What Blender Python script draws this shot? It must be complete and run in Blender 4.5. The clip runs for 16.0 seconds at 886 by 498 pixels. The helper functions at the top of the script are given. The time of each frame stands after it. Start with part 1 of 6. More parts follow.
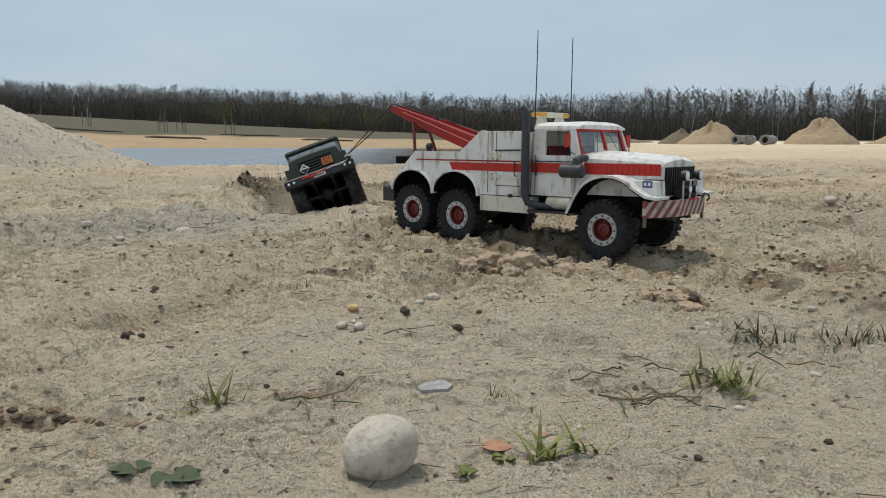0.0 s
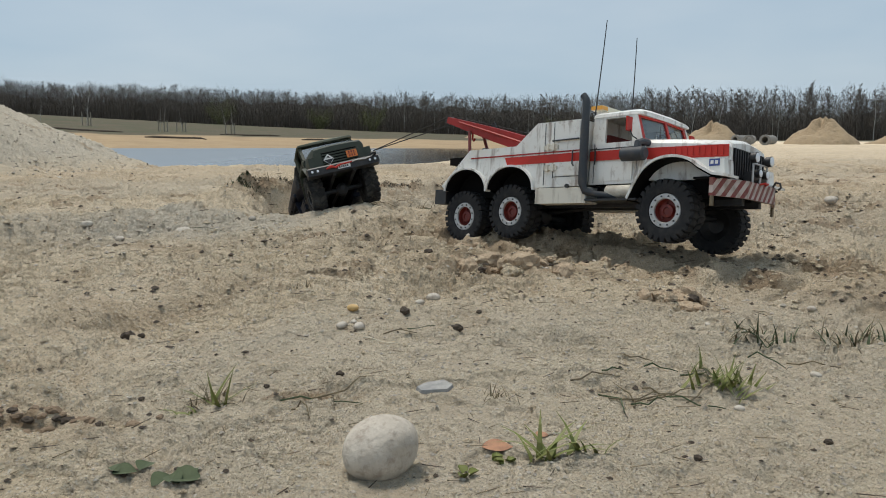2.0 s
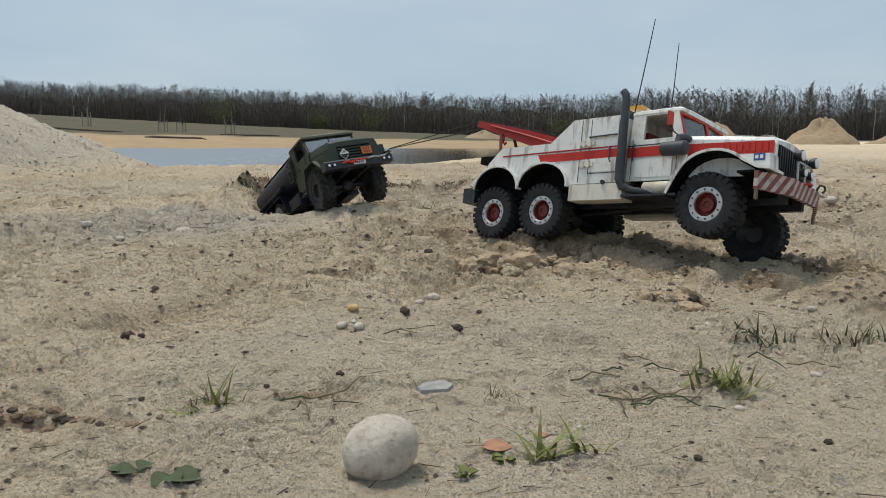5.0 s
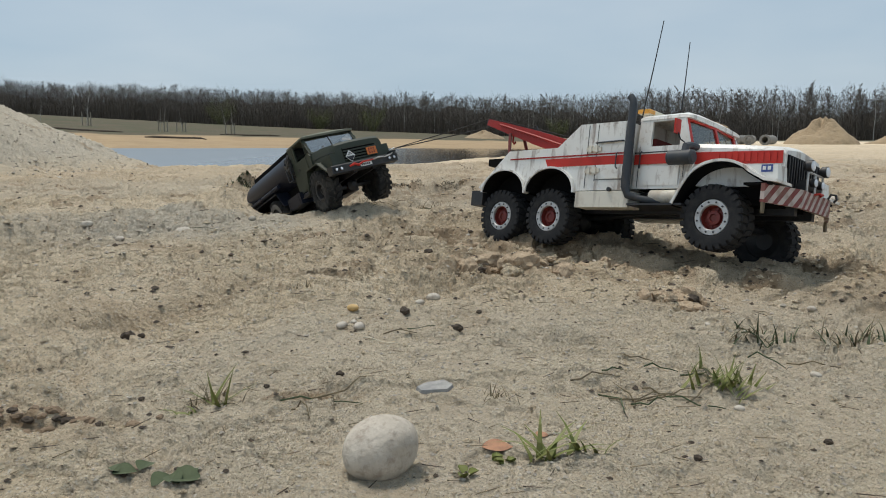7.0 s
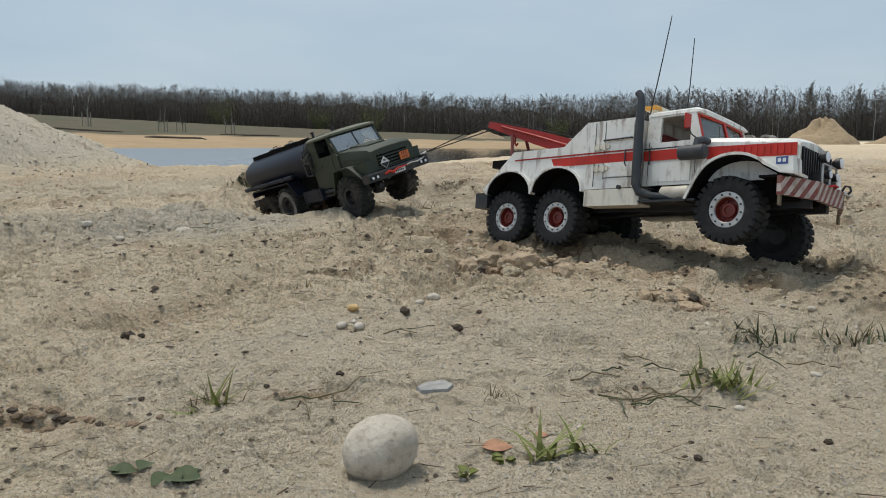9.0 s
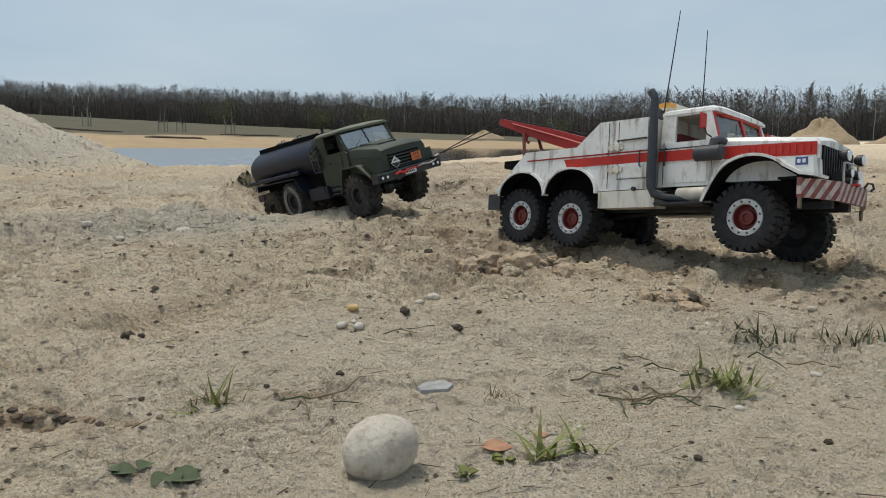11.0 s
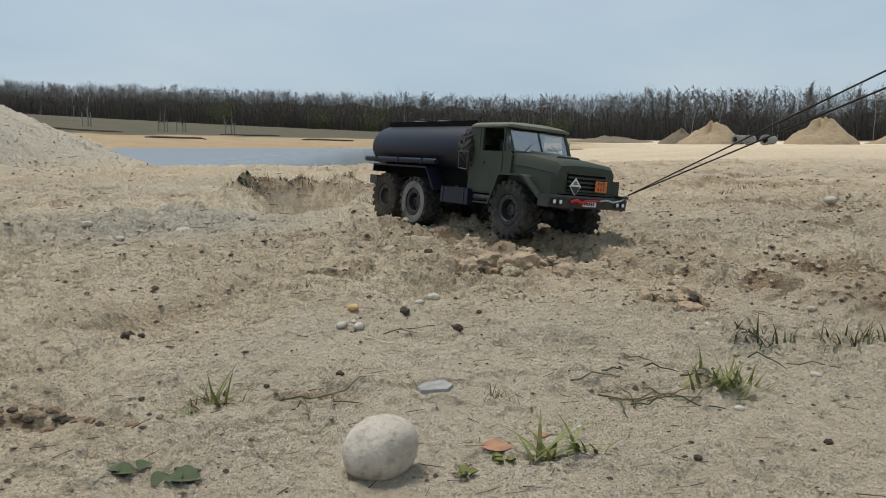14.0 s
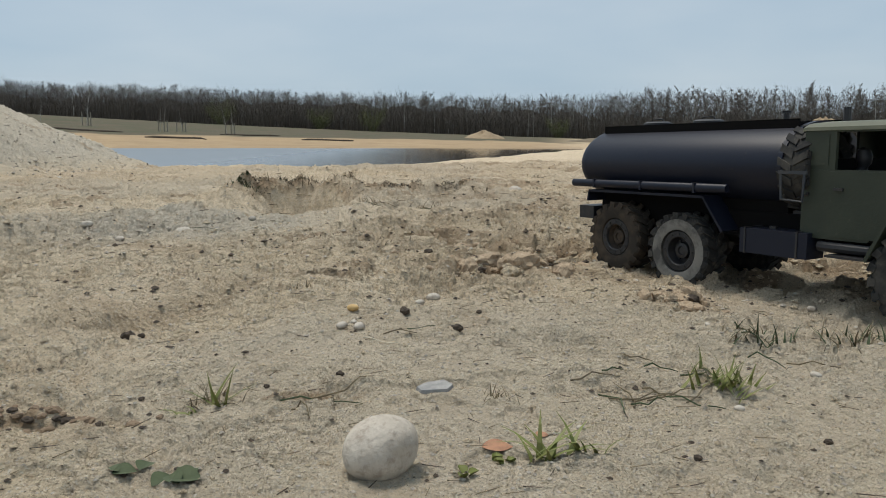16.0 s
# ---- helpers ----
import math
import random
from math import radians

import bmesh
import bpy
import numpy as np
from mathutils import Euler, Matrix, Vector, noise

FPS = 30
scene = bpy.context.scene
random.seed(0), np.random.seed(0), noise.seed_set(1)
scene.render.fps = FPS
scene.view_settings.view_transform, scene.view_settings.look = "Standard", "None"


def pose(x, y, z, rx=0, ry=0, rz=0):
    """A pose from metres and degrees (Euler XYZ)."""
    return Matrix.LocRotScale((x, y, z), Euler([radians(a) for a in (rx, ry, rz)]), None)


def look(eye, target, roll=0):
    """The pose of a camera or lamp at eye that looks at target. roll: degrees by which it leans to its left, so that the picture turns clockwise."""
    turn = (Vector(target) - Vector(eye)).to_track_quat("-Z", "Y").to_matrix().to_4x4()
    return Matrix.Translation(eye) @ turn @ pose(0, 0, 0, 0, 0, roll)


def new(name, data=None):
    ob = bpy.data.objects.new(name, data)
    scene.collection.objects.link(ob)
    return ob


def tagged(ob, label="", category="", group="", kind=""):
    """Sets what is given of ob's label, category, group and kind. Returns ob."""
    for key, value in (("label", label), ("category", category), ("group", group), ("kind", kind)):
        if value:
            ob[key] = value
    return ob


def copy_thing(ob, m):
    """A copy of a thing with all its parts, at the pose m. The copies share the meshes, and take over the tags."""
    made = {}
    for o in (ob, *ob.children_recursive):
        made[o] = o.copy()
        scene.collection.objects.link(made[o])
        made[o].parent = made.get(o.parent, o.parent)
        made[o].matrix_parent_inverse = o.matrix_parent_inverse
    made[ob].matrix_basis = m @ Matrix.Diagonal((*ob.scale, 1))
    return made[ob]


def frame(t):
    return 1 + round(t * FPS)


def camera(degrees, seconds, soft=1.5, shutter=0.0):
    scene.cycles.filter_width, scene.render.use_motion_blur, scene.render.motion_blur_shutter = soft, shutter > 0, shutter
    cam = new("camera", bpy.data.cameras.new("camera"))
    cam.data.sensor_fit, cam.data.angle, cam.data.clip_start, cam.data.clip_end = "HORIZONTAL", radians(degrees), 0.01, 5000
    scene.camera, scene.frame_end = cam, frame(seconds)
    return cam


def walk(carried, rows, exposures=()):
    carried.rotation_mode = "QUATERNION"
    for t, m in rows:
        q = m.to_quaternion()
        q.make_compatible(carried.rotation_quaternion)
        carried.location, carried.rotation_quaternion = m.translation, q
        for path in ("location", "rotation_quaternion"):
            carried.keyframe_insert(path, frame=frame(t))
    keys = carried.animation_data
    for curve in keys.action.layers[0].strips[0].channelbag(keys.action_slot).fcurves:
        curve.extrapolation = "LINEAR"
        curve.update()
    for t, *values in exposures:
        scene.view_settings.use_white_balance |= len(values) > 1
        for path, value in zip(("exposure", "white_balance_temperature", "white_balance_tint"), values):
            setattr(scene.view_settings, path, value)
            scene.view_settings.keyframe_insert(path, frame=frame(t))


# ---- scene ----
from mathutils import Quaternion

cam = camera(62.18, 16.0, soft=1.0)
walk(cam, [(0.0, pose(0, 0, 0.25, 90 - 8.66, 0, 0)), (16.0, pose(0, 0, 0.25, 90 - 8.66, 0, 0))], [(0.0, 0.0), (16.0, 0.0)])

# ---- world and sun: bright overcast ----
world = bpy.data.worlds.new("overcast_sky")
scene.world = world
world.use_nodes = True
wn, wl = world.node_tree.nodes, world.node_tree.links
wn.clear()
sky = wn.new("ShaderNodeTexSky")
sky.sky_type, sky.sun_disc = "NISHITA", False
sky.sun_elevation, sky.sun_rotation = radians(70), radians(324)
sky_gain = wn.new("ShaderNodeVectorMath")
sky_gain.operation = "SCALE"
sky_gain.inputs["Scale"].default_value = 0.10
wl.new(sky.outputs["Color"], sky_gain.inputs[0])
cloud_at = wn.new("ShaderNodeTexCoord")
cloud_noise = wn.new("ShaderNodeTexNoise")
cloud_noise.inputs["Scale"].default_value, cloud_noise.inputs["Detail"].default_value = 2.2, 4
cloud_map = wn.new("ShaderNodeMapping")
cloud_map.inputs["Scale"].default_value = (1, 1, 3.5)
wl.new(cloud_at.outputs["Generated"], cloud_map.inputs["Vector"])
wl.new(cloud_map.outputs["Vector"], cloud_noise.inputs["Vector"])
cloud_ramp = wn.new("ShaderNodeValToRGB")
cloud_ramp.color_ramp.elements[0].position, cloud_ramp.color_ramp.elements[1].position = 0.35, 0.68
cloud_ramp.color_ramp.elements[0].color, cloud_ramp.color_ramp.elements[1].color = (0.405, 0.525, 0.635, 1), (0.51, 0.605, 0.685, 1)
wl.new(cloud_noise.outputs["Fac"], cloud_ramp.inputs["Fac"])
sky_mix = wn.new("ShaderNodeMix")
sky_mix.data_type = "RGBA"
sky_mix.inputs[0].default_value = 0.88
wl.new(sky_gain.outputs["Vector"], sky_mix.inputs[6])
wl.new(cloud_ramp.outputs["Color"], sky_mix.inputs[7])
sky_back = wn.new("ShaderNodeBackground")
wl.new(sky_mix.outputs[2], sky_back.inputs["Color"])
sky_out = wn.new("ShaderNodeOutputWorld")
wl.new(sky_back.outputs["Background"], sky_out.inputs["Surface"])
sun = new("sun", bpy.data.lights.new("sun", "SUN"))
sun.data.energy, sun.data.angle, sun.data.color = 2.5, radians(20), (1.0, 0.93, 0.82)
sun.matrix_world = look((0, 0, 30), (6.4, -8.8, 0))


# ---- materials ----
def material(name, base, rough=0.6, metal=0.0, grain=(), bump=0.0, bump_scale=200.0, dust=None, spec=0.5):
    """base colour; grain: rows of (scale, low, high, colour, strength) of noise laid over it; dust: (scale, low, high, colour, strength)."""
    m = bpy.data.materials.new(name)
    m.use_nodes = True
    n, l = m.node_tree.nodes, m.node_tree.links
    b = n["Principled BSDF"]
    b.inputs["Roughness"].default_value, b.inputs["Metallic"].default_value = rough, metal
    b.inputs["Specular IOR Level"].default_value = spec
    at = n.new("ShaderNodeTexCoord")
    col = n.new("ShaderNodeRGB")
    col.outputs[0].default_value = (*base, 1)
    out = col.outputs[0]
    for row in list(grain) + ([dust] if dust else []):
        scale, low, high, tint, k = row[:5]
        stretch = row[5] if len(row) > 5 else (1, 1, 1)
        mp = n.new("ShaderNodeMapping")
        mp.inputs["Scale"].default_value = stretch
        l.new(at.outputs["Object"], mp.inputs["Vector"])
        t = n.new("ShaderNodeTexNoise")
        t.inputs["Scale"].default_value, t.inputs["Detail"].default_value, t.inputs["Roughness"].default_value = scale, 6, 0.62
        l.new(mp.outputs["Vector"], t.inputs["Vector"])
        r = n.new("ShaderNodeMapRange")
        r.inputs["From Min"].default_value, r.inputs["From Max"].default_value, r.inputs["To Max"].default_value = low, high, k
        l.new(t.outputs["Fac"], r.inputs["Value"])
        mix = n.new("ShaderNodeMix")
        mix.data_type = "RGBA"
        l.new(r.outputs["Result"], mix.inputs[0])
        l.new(out, mix.inputs[6])
        mix.inputs[7].default_value = (*tint, 1)
        out = mix.outputs[2]
    l.new(out, b.inputs["Base Color"])
    if bump:
        t = n.new("ShaderNodeTexNoise")
        t.inputs["Scale"].default_value, t.inputs["Detail"].default_value = bump_scale, 5
        l.new(at.outputs["Object"], t.inputs["Vector"])
        bp = n.new("ShaderNodeBump")
        bp.inputs["Strength"].default_value, bp.inputs["Distance"].default_value = bump, 0.5 / bump_scale
        l.new(t.outputs["Fac"], bp.inputs["Height"])
        l.new(bp.outputs["Normal"], b.inputs["Normal"])
    return m


SAND = (0.73, 0.595, 0.41)
white_paint = material("white_paint_weathered", (0.76, 0.75, 0.715), 0.42, grain=((9, 0.5, 0.72, (0.58, 0.51, 0.42), 0.6), (70, 0.58, 0.75, (0.30, 0.20, 0.13), 0.6), (24, 0.53, 0.68, (0.16, 0.095, 0.058), 0.75, (2.2, 2.2, 0.35))), bump=0.1)
cream_paint = material("cream_panel_dirty", (0.70, 0.66, 0.57), 0.55, grain=((14, 0.5, 0.72, (0.3, 0.22, 0.15), 0.7), (30, 0.55, 0.75, (0.15, 0.10, 0.06), 0.7, (3, 3, 0.3))))
red_paint = material("red_paint", (0.48, 0.036, 0.026), 0.42, grain=((25, 0.5, 0.8, (0.3, 0.035, 0.022), 0.7), (70, 0.62, 0.8, (0.2, 0.12, 0.1), 0.4)), spec=0.25)
boom_red = material("boom_red_paint", (0.31, 0.02, 0.015), 0.45, grain=((30, 0.5, 0.8, (0.16, 0.02, 0.015), 0.7),), spec=0.3)
hub_red = material("hub_dark_red", (0.17, 0.022, 0.016), 0.5, grain=((60, 0.45, 0.8, (0.1, 0.03, 0.02), 0.7),))
rubber = material("tyre_rubber", (0.02, 0.02, 0.022), 0.8, grain=((60, 0.45, 0.75, (0.055, 0.052, 0.047), 0.7),), bump=0.2, spec=0.3)
rubber_dusty = material("tyre_rubber_dusty", (0.026, 0.026, 0.026), 0.85, grain=((24, 0.45, 0.7, (0.11, 0.10, 0.085), 0.7), (90, 0.55, 0.75, (0.20, 0.17, 0.13), 0.4)), bump=0.2, spec=0.25)
sidewall_dust = material("dried_mud_sidewall", (0.2, 0.19, 0.17), 0.9, grain=((30, 0.45, 0.62, (0.05, 0.048, 0.045), 0.8),))
mud_rubber = material("tyre_caked_in_mud", (0.04, 0.034, 0.028), 0.9, grain=((25, 0.42, 0.68, (0.11, 0.082, 0.058), 0.8),), bump=0.3, spec=0.2)
black_part = material("black_metal", (0.02, 0.02, 0.022), 0.5, grain=((40, 0.5, 0.8, (0.07, 0.06, 0.05), 0.6),))
exhaust_grey = material("exhaust_dark_grey", (0.035, 0.04, 0.048), 0.55, grain=((50, 0.5, 0.75, (0.08, 0.07, 0.06), 0.6),))
# near-black for black parts, and as painted shade in wells, arches and cab
shade_black = material("black_with_shade", (0.008, 0.0075, 0.0075), 0.9, spec=0.08)
red_inside = material("red_interior", (0.16, 0.02, 0.015), 0.7)
silver = material("bead_ring_metal", (0.52, 0.51, 0.50), 0.45, 0.5, grain=((60, 0.5, 0.75, (0.25, 0.2, 0.16), 0.6),))
chrome = material("lamp_chrome", (0.7, 0.7, 0.7), 0.2, 1.0)
lamp_lens = material("lamp_lens", (0.78, 0.8, 0.85), 0.08)
amber = material("amber_plastic", (0.75, 0.36, 0.05), 0.3)
cream_plastic = material("cream_plastic", (0.75, 0.7, 0.55), 0.4)
green_paint = material("army_green_matt", (0.025, 0.033, 0.020), 0.6, grain=((12, 0.45, 0.75, (0.048, 0.056, 0.037), 0.6), (70, 0.6, 0.8, (0.1, 0.095, 0.07), 0.5)), bump=0.1)
green_roof = material("cab_roof_dusty_green", (0.12, 0.125, 0.085), 0.7, grain=((18, 0.4, 0.7, (0.2, 0.19, 0.14), 0.6),))
tank_paint = material("tank_blue_black", (0.011, 0.014, 0.026), 0.45, grain=((8, 0.5, 0.8, (0.016, 0.018, 0.028), 0.7), (90, 0.62, 0.8, (0.07, 0.06, 0.05), 0.35)), bump=0.06, spec=0.28)
orange_plate = material("orange_plate", (0.62, 0.17, 0.03), 0.5, grain=((60, 0.45, 0.8, (0.4, 0.12, 0.04), 0.6),))
plate_white = material("placard_white", (0.68, 0.68, 0.66), 0.5)
plate_blue = material("plate_blue", (0.05, 0.08, 0.25), 0.5)
rope_mat = material("tow_rope_dark", (0.03, 0.027, 0.024), 0.8)
stone_white = material("pale_pebble", (0.55, 0.49, 0.41), 0.7, grain=((28, 0.4, 0.65, (0.40, 0.34, 0.27), 0.85), (140, 0.5, 0.7, (0.28, 0.22, 0.17), 0.7)), bump=0.6, bump_scale=200)
stone_warm = material("ochre_pebble", (0.55, 0.36, 0.14), 0.6, grain=((60, 0.4, 0.7, (0.4, 0.25, 0.1), 0.7),))
clod_mat = material("brown_sand_clod", (0.45, 0.345, 0.235), 0.95, grain=((40, 0.4, 0.65, (0.32, 0.225, 0.14), 0.8), (300, 0.5, 0.65, (0.2, 0.14, 0.09), 0.6)), bump=1.0, bump_scale=160)
stone_grey = material("grey_stone", (0.40, 0.36, 0.30), 0.8, grain=((50, 0.4, 0.7, (0.27, 0.235, 0.19), 0.7),), bump=0.3)
soil_dark = material("dark_soil", (0.05, 0.037, 0.027), 0.9, grain=((80, 0.4, 0.7, (0.12, 0.085, 0.055), 0.7),), bump=0.4)
soil_clod = material("damp_soil_clod", (0.24, 0.17, 0.11), 0.95, grain=((30, 0.4, 0.7, (0.13, 0.09, 0.058), 0.7),), bump=0.5, bump_scale=150)
grass_green = material("grass_green", (0.165, 0.185, 0.04), 0.6, grain=((60, 0.45, 0.7, (0.19, 0.17, 0.06), 0.7),))
grass_dry = material("grass_dry", (0.2, 0.155, 0.085), 0.8, grain=((40, 0.4, 0.7, (0.09, 0.07, 0.045), 0.8),))
turf_brown = material("dead_turf_brown", (0.085, 0.066, 0.042), 0.9, grain=((50, 0.4, 0.7, (0.14, 0.11, 0.065), 0.8),))
slab_grey = material("blue_grey_slab", (0.25, 0.245, 0.235), 0.75, grain=((90, 0.4, 0.7, (0.42, 0.40, 0.37), 0.7),), bump=0.3)
straw = material("bleached_straw", (0.62, 0.55, 0.42), 0.7, grain=((80, 0.4, 0.7, (0.45, 0.38, 0.27), 0.7),))
weed_green = material("weed_dark_green", (0.052, 0.072, 0.03), 0.8, grain=((90, 0.4, 0.7, (0.09, 0.11, 0.05), 0.7),))
leaf_orange = material("dead_leaf_orange", (0.44, 0.22, 0.12), 0.7, grain=((90, 0.4, 0.7, (0.2, 0.1, 0.06), 0.7),))
bark = material("bark_grey_brown", (0.085, 0.07, 0.058), 0.9, grain=((1.2, 0.4, 0.7, (0.16, 0.145, 0.125), 0.7),))
birch_bark = material("birch_bark", (0.42, 0.40, 0.36), 0.8, grain=((1.5, 0.5, 0.7, (0.12, 0.1, 0.09), 0.8),))
twig_mat = material("winter_twigs", (0.10, 0.085, 0.072), 0.9, grain=((0.25, 0.4, 0.65, (0.17, 0.145, 0.12), 0.8),))
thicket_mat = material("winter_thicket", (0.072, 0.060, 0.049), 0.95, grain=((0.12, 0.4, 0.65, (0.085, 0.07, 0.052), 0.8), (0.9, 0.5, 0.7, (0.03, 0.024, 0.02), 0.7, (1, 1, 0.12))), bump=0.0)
shrub_mat = material("budding_willow", (0.105, 0.11, 0.045), 0.9)
stake_wood = material("weathered_stake", (0.30, 0.265, 0.21), 0.85, grain=((3, 0.4, 0.7, (0.2, 0.17, 0.13), 0.7),))
concrete = material("concrete_pipe", (0.27, 0.26, 0.24), 0.85, grain=((3, 0.4, 0.7, (0.18, 0.17, 0.15), 0.7),))
pile_sand = material("orange_sand_pile", (0.36, 0.265, 0.16), 0.95, grain=((0.8, 0.4, 0.7, (0.27, 0.195, 0.12), 0.8), (6, 0.45, 0.7, (0.43, 0.335, 0.22), 0.6), (2.2, 0.55, 0.7, (0.18, 0.135, 0.085), 0.6)), bump=0.5, bump_scale=4)
pile_earth = material("grey_earth_pile", (0.2, 0.155, 0.10), 0.95, grain=((1.5, 0.4, 0.7, (0.12, 0.10, 0.065), 0.8),), bump=0.5, bump_scale=4)


def glass_material(name, tint, rough=0.05, mirror=0.25):
    m = bpy.data.materials.new(name)
    m.use_nodes = True
    n, l = m.node_tree.nodes, m.node_tree.links
    n.clear()
    clear, gloss, mix, out = n.new("ShaderNodeBsdfTransparent"), n.new("ShaderNodeBsdfGlossy"), n.new("ShaderNodeMixShader"), n.new("ShaderNodeOutputMaterial")
    clear.inputs["Color"].default_value = (*tint, 1)
    gloss.inputs["Roughness"].default_value = rough
    mix.inputs[0].default_value = mirror
    l.new(clear.outputs[0], mix.inputs[1])
    l.new(gloss.outputs[0], mix.inputs[2])
    l.new(mix.outputs[0], out.inputs["Surface"])
    return m


pale_glass = glass_material("dusty_window_glass", (0.8, 0.82, 0.82), 0.1, 0.34)
glass = glass_material("window_glass", (0.75, 0.8, 0.8), 0.05, 0.16)

# red and white slanted warning bars on the bumper
hazard = bpy.data.materials.new("red_white_warning_bars")
hazard.use_nodes = True
hn, hl = hazard.node_tree.nodes, hazard.node_tree.links
h_at, h_xyz = hn.new("ShaderNodeTexCoord"), hn.new("ShaderNodeSeparateXYZ")
hl.new(h_at.outputs["Object"], h_xyz.inputs[0])
h_sum = hn.new("ShaderNodeMath")
h_sum.operation = "ADD"
hl.new(h_xyz.outputs["Y"], h_sum.inputs[0])
h_lean = hn.new("ShaderNodeMath")
h_lean.operation = "MULTIPLY"
h_lean.inputs[1].default_value = -0.75
hl.new(h_xyz.outputs["Z"], h_lean.inputs[0])
hl.new(h_lean.outputs[0], h_sum.inputs[1])
h_scale = hn.new("ShaderNodeMath")
h_scale.operation = "MULTIPLY"
h_scale.inputs[1].default_value = 1 / 0.021
hl.new(h_sum.outputs[0], h_scale.inputs[0])
h_fract = hn.new("ShaderNodeMath")
h_fract.operation = "FRACT"
hl.new(h_scale.outputs[0], h_fract.inputs[0])
h_step = hn.new("ShaderNodeMath")
h_step.operation = "GREATER_THAN"
h_step.inputs[1].default_value = 0.5
hl.new(h_fract.outputs[0], h_step.inputs[0])
h_mix = hn.new("ShaderNodeMix")
h_mix.data_type = "RGBA"
h_mix.inputs[6].default_value, h_mix.inputs[7].default_value = (0.2, 0.04, 0.035, 1), (0.5, 0.42, 0.38, 1)
hl.new(h_step.outputs[0], h_mix.inputs[0])
h_noise = hn.new("ShaderNodeTexNoise")
h_noise.inputs["Scale"].default_value = 60
hl.new(h_at.outputs["Object"], h_noise.inputs["Vector"])
h_dirt = hn.new("ShaderNodeMix")
h_dirt.data_type = "RGBA"
h_range = hn.new("ShaderNodeMapRange")
h_range.inputs["From Min"].default_value, h_range.inputs["From Max"].default_value, h_range.inputs["To Max"].default_value = 0.45, 0.75, 0.7
hl.new(h_noise.outputs["Fac"], h_range.inputs["Value"])
hl.new(h_range.outputs["Result"], h_dirt.inputs[0])
hl.new(h_mix.outputs[2], h_dirt.inputs[6])
h_dirt.inputs[7].default_value = (0.2, 0.14, 0.1, 1)
hl.new(h_dirt.outputs[2], hn["Principled BSDF"].inputs["Base Color"])
hn["Principled BSDF"].inputs["Roughness"].default_value = 0.6

# sand: pale grey-tan with gravelly and grassy parts; brown for damp and painted shade
sand_mat = bpy.data.materials.new("sand")
sand_mat.use_nodes = True
sn, sl = sand_mat.node_tree.nodes, sand_mat.node_tree.links
s_at = sn.new("ShaderNodeTexCoord")


def s_noise(scale, detail=6, rough=0.6):
    t = sn.new("ShaderNodeTexNoise")
    t.inputs["Scale"].default_value, t.inputs["Detail"].default_value, t.inputs["Roughness"].default_value = scale, detail, rough
    sl.new(s_at.outputs["Object"], t.inputs["Vector"])
    return t.outputs["Fac"]


def s_range(value, low, high, top=1.0):
    r = sn.new("ShaderNodeMapRange")
    r.inputs["From Min"].default_value, r.inputs["From Max"].default_value, r.inputs["To Max"].default_value = low, high, top
    sl.new(value, r.inputs["Value"])
    return r.outputs["Result"]


def s_mix(fac, a, b):
    m = sn.new("ShaderNodeMix")
    m.data_type = "RGBA"
    sl.new(fac, m.inputs[0])
    for socket, v in ((m.inputs[6], a), (m.inputs[7], b)):
        if isinstance(v, tuple):
            socket.default_value = (*v, 1)
        else:
            sl.new(v, socket)
    return m.outputs[2]


def s_attr(name):
    a = sn.new("ShaderNodeAttribute")
    a.attribute_name = name
    return a.outputs["Fac"]


sand_col = s_mix(s_range(s_noise(3.0), 0.35, 0.68), SAND, (0.785, 0.655, 0.48))
sand_col = s_mix(s_range(s_noise(14.0), 0.5, 0.72, 0.6), sand_col, (0.58, 0.43, 0.275))
sand_col = s_mix(s_range(s_noise(420.0, 4, 0.75), 0.545, 0.64, 0.85), sand_col, (0.17, 0.12, 0.078))
sand_col = s_mix(s_range(s_noise(300.0, 4, 0.75), 0.56, 0.64, 0.9), sand_col, (0.90, 0.84, 0.735))
sand_col = s_mix(s_range(s_noise(60.0, 5, 0.7), 0.55, 0.66, 0.45), sand_col, (0.34, 0.25, 0.165))
sand_col = s_mix(s_range(s_noise(150.0, 4, 0.7), 0.57, 0.66, 0.6), sand_col, (0.27, 0.20, 0.135))
sand_col = s_mix(s_attr("gravel"), sand_col, s_mix(s_range(s_noise(120.0, 4, 0.7), 0.42, 0.62), (0.49, 0.425, 0.33), (0.66, 0.595, 0.49)))
sand_col = s_mix(s_attr("bank"), sand_col, s_mix(s_range(s_noise(0.5), 0.4, 0.65), (0.44, 0.325, 0.195), (0.37, 0.265, 0.155)))
sand_col = s_mix(s_attr("damp"), sand_col, s_mix(s_range(s_noise(45.0), 0.4, 0.65), (0.42, 0.30, 0.19), (0.23, 0.155, 0.095)))
sand_col = s_mix(s_attr("turf"), sand_col, s_mix(s_range(s_noise(0.35), 0.4, 0.62), (0.125, 0.103, 0.070), (0.098, 0.096, 0.058)))
sl.new(sand_col, sn["Principled BSDF"].inputs["Base Color"])
sn["Principled BSDF"].inputs["Roughness"].default_value = 0.95
sn["Principled BSDF"].inputs["Specular IOR Level"].default_value = 0.2
s_b1 = sn.new("ShaderNodeBump")
s_b1.inputs["Strength"].default_value, s_b1.inputs["Distance"].default_value = 1.0, 0.007
sl.new(s_noise(330.0, 6, 0.7), s_b1.inputs["Height"])
s_b2 = sn.new("ShaderNodeBump")
s_b2.inputs["Strength"].default_value, s_b2.inputs["Distance"].default_value = 1.0, 0.012
sl.new(s_noise(55.0, 6, 0.65), s_b2.inputs["Height"])
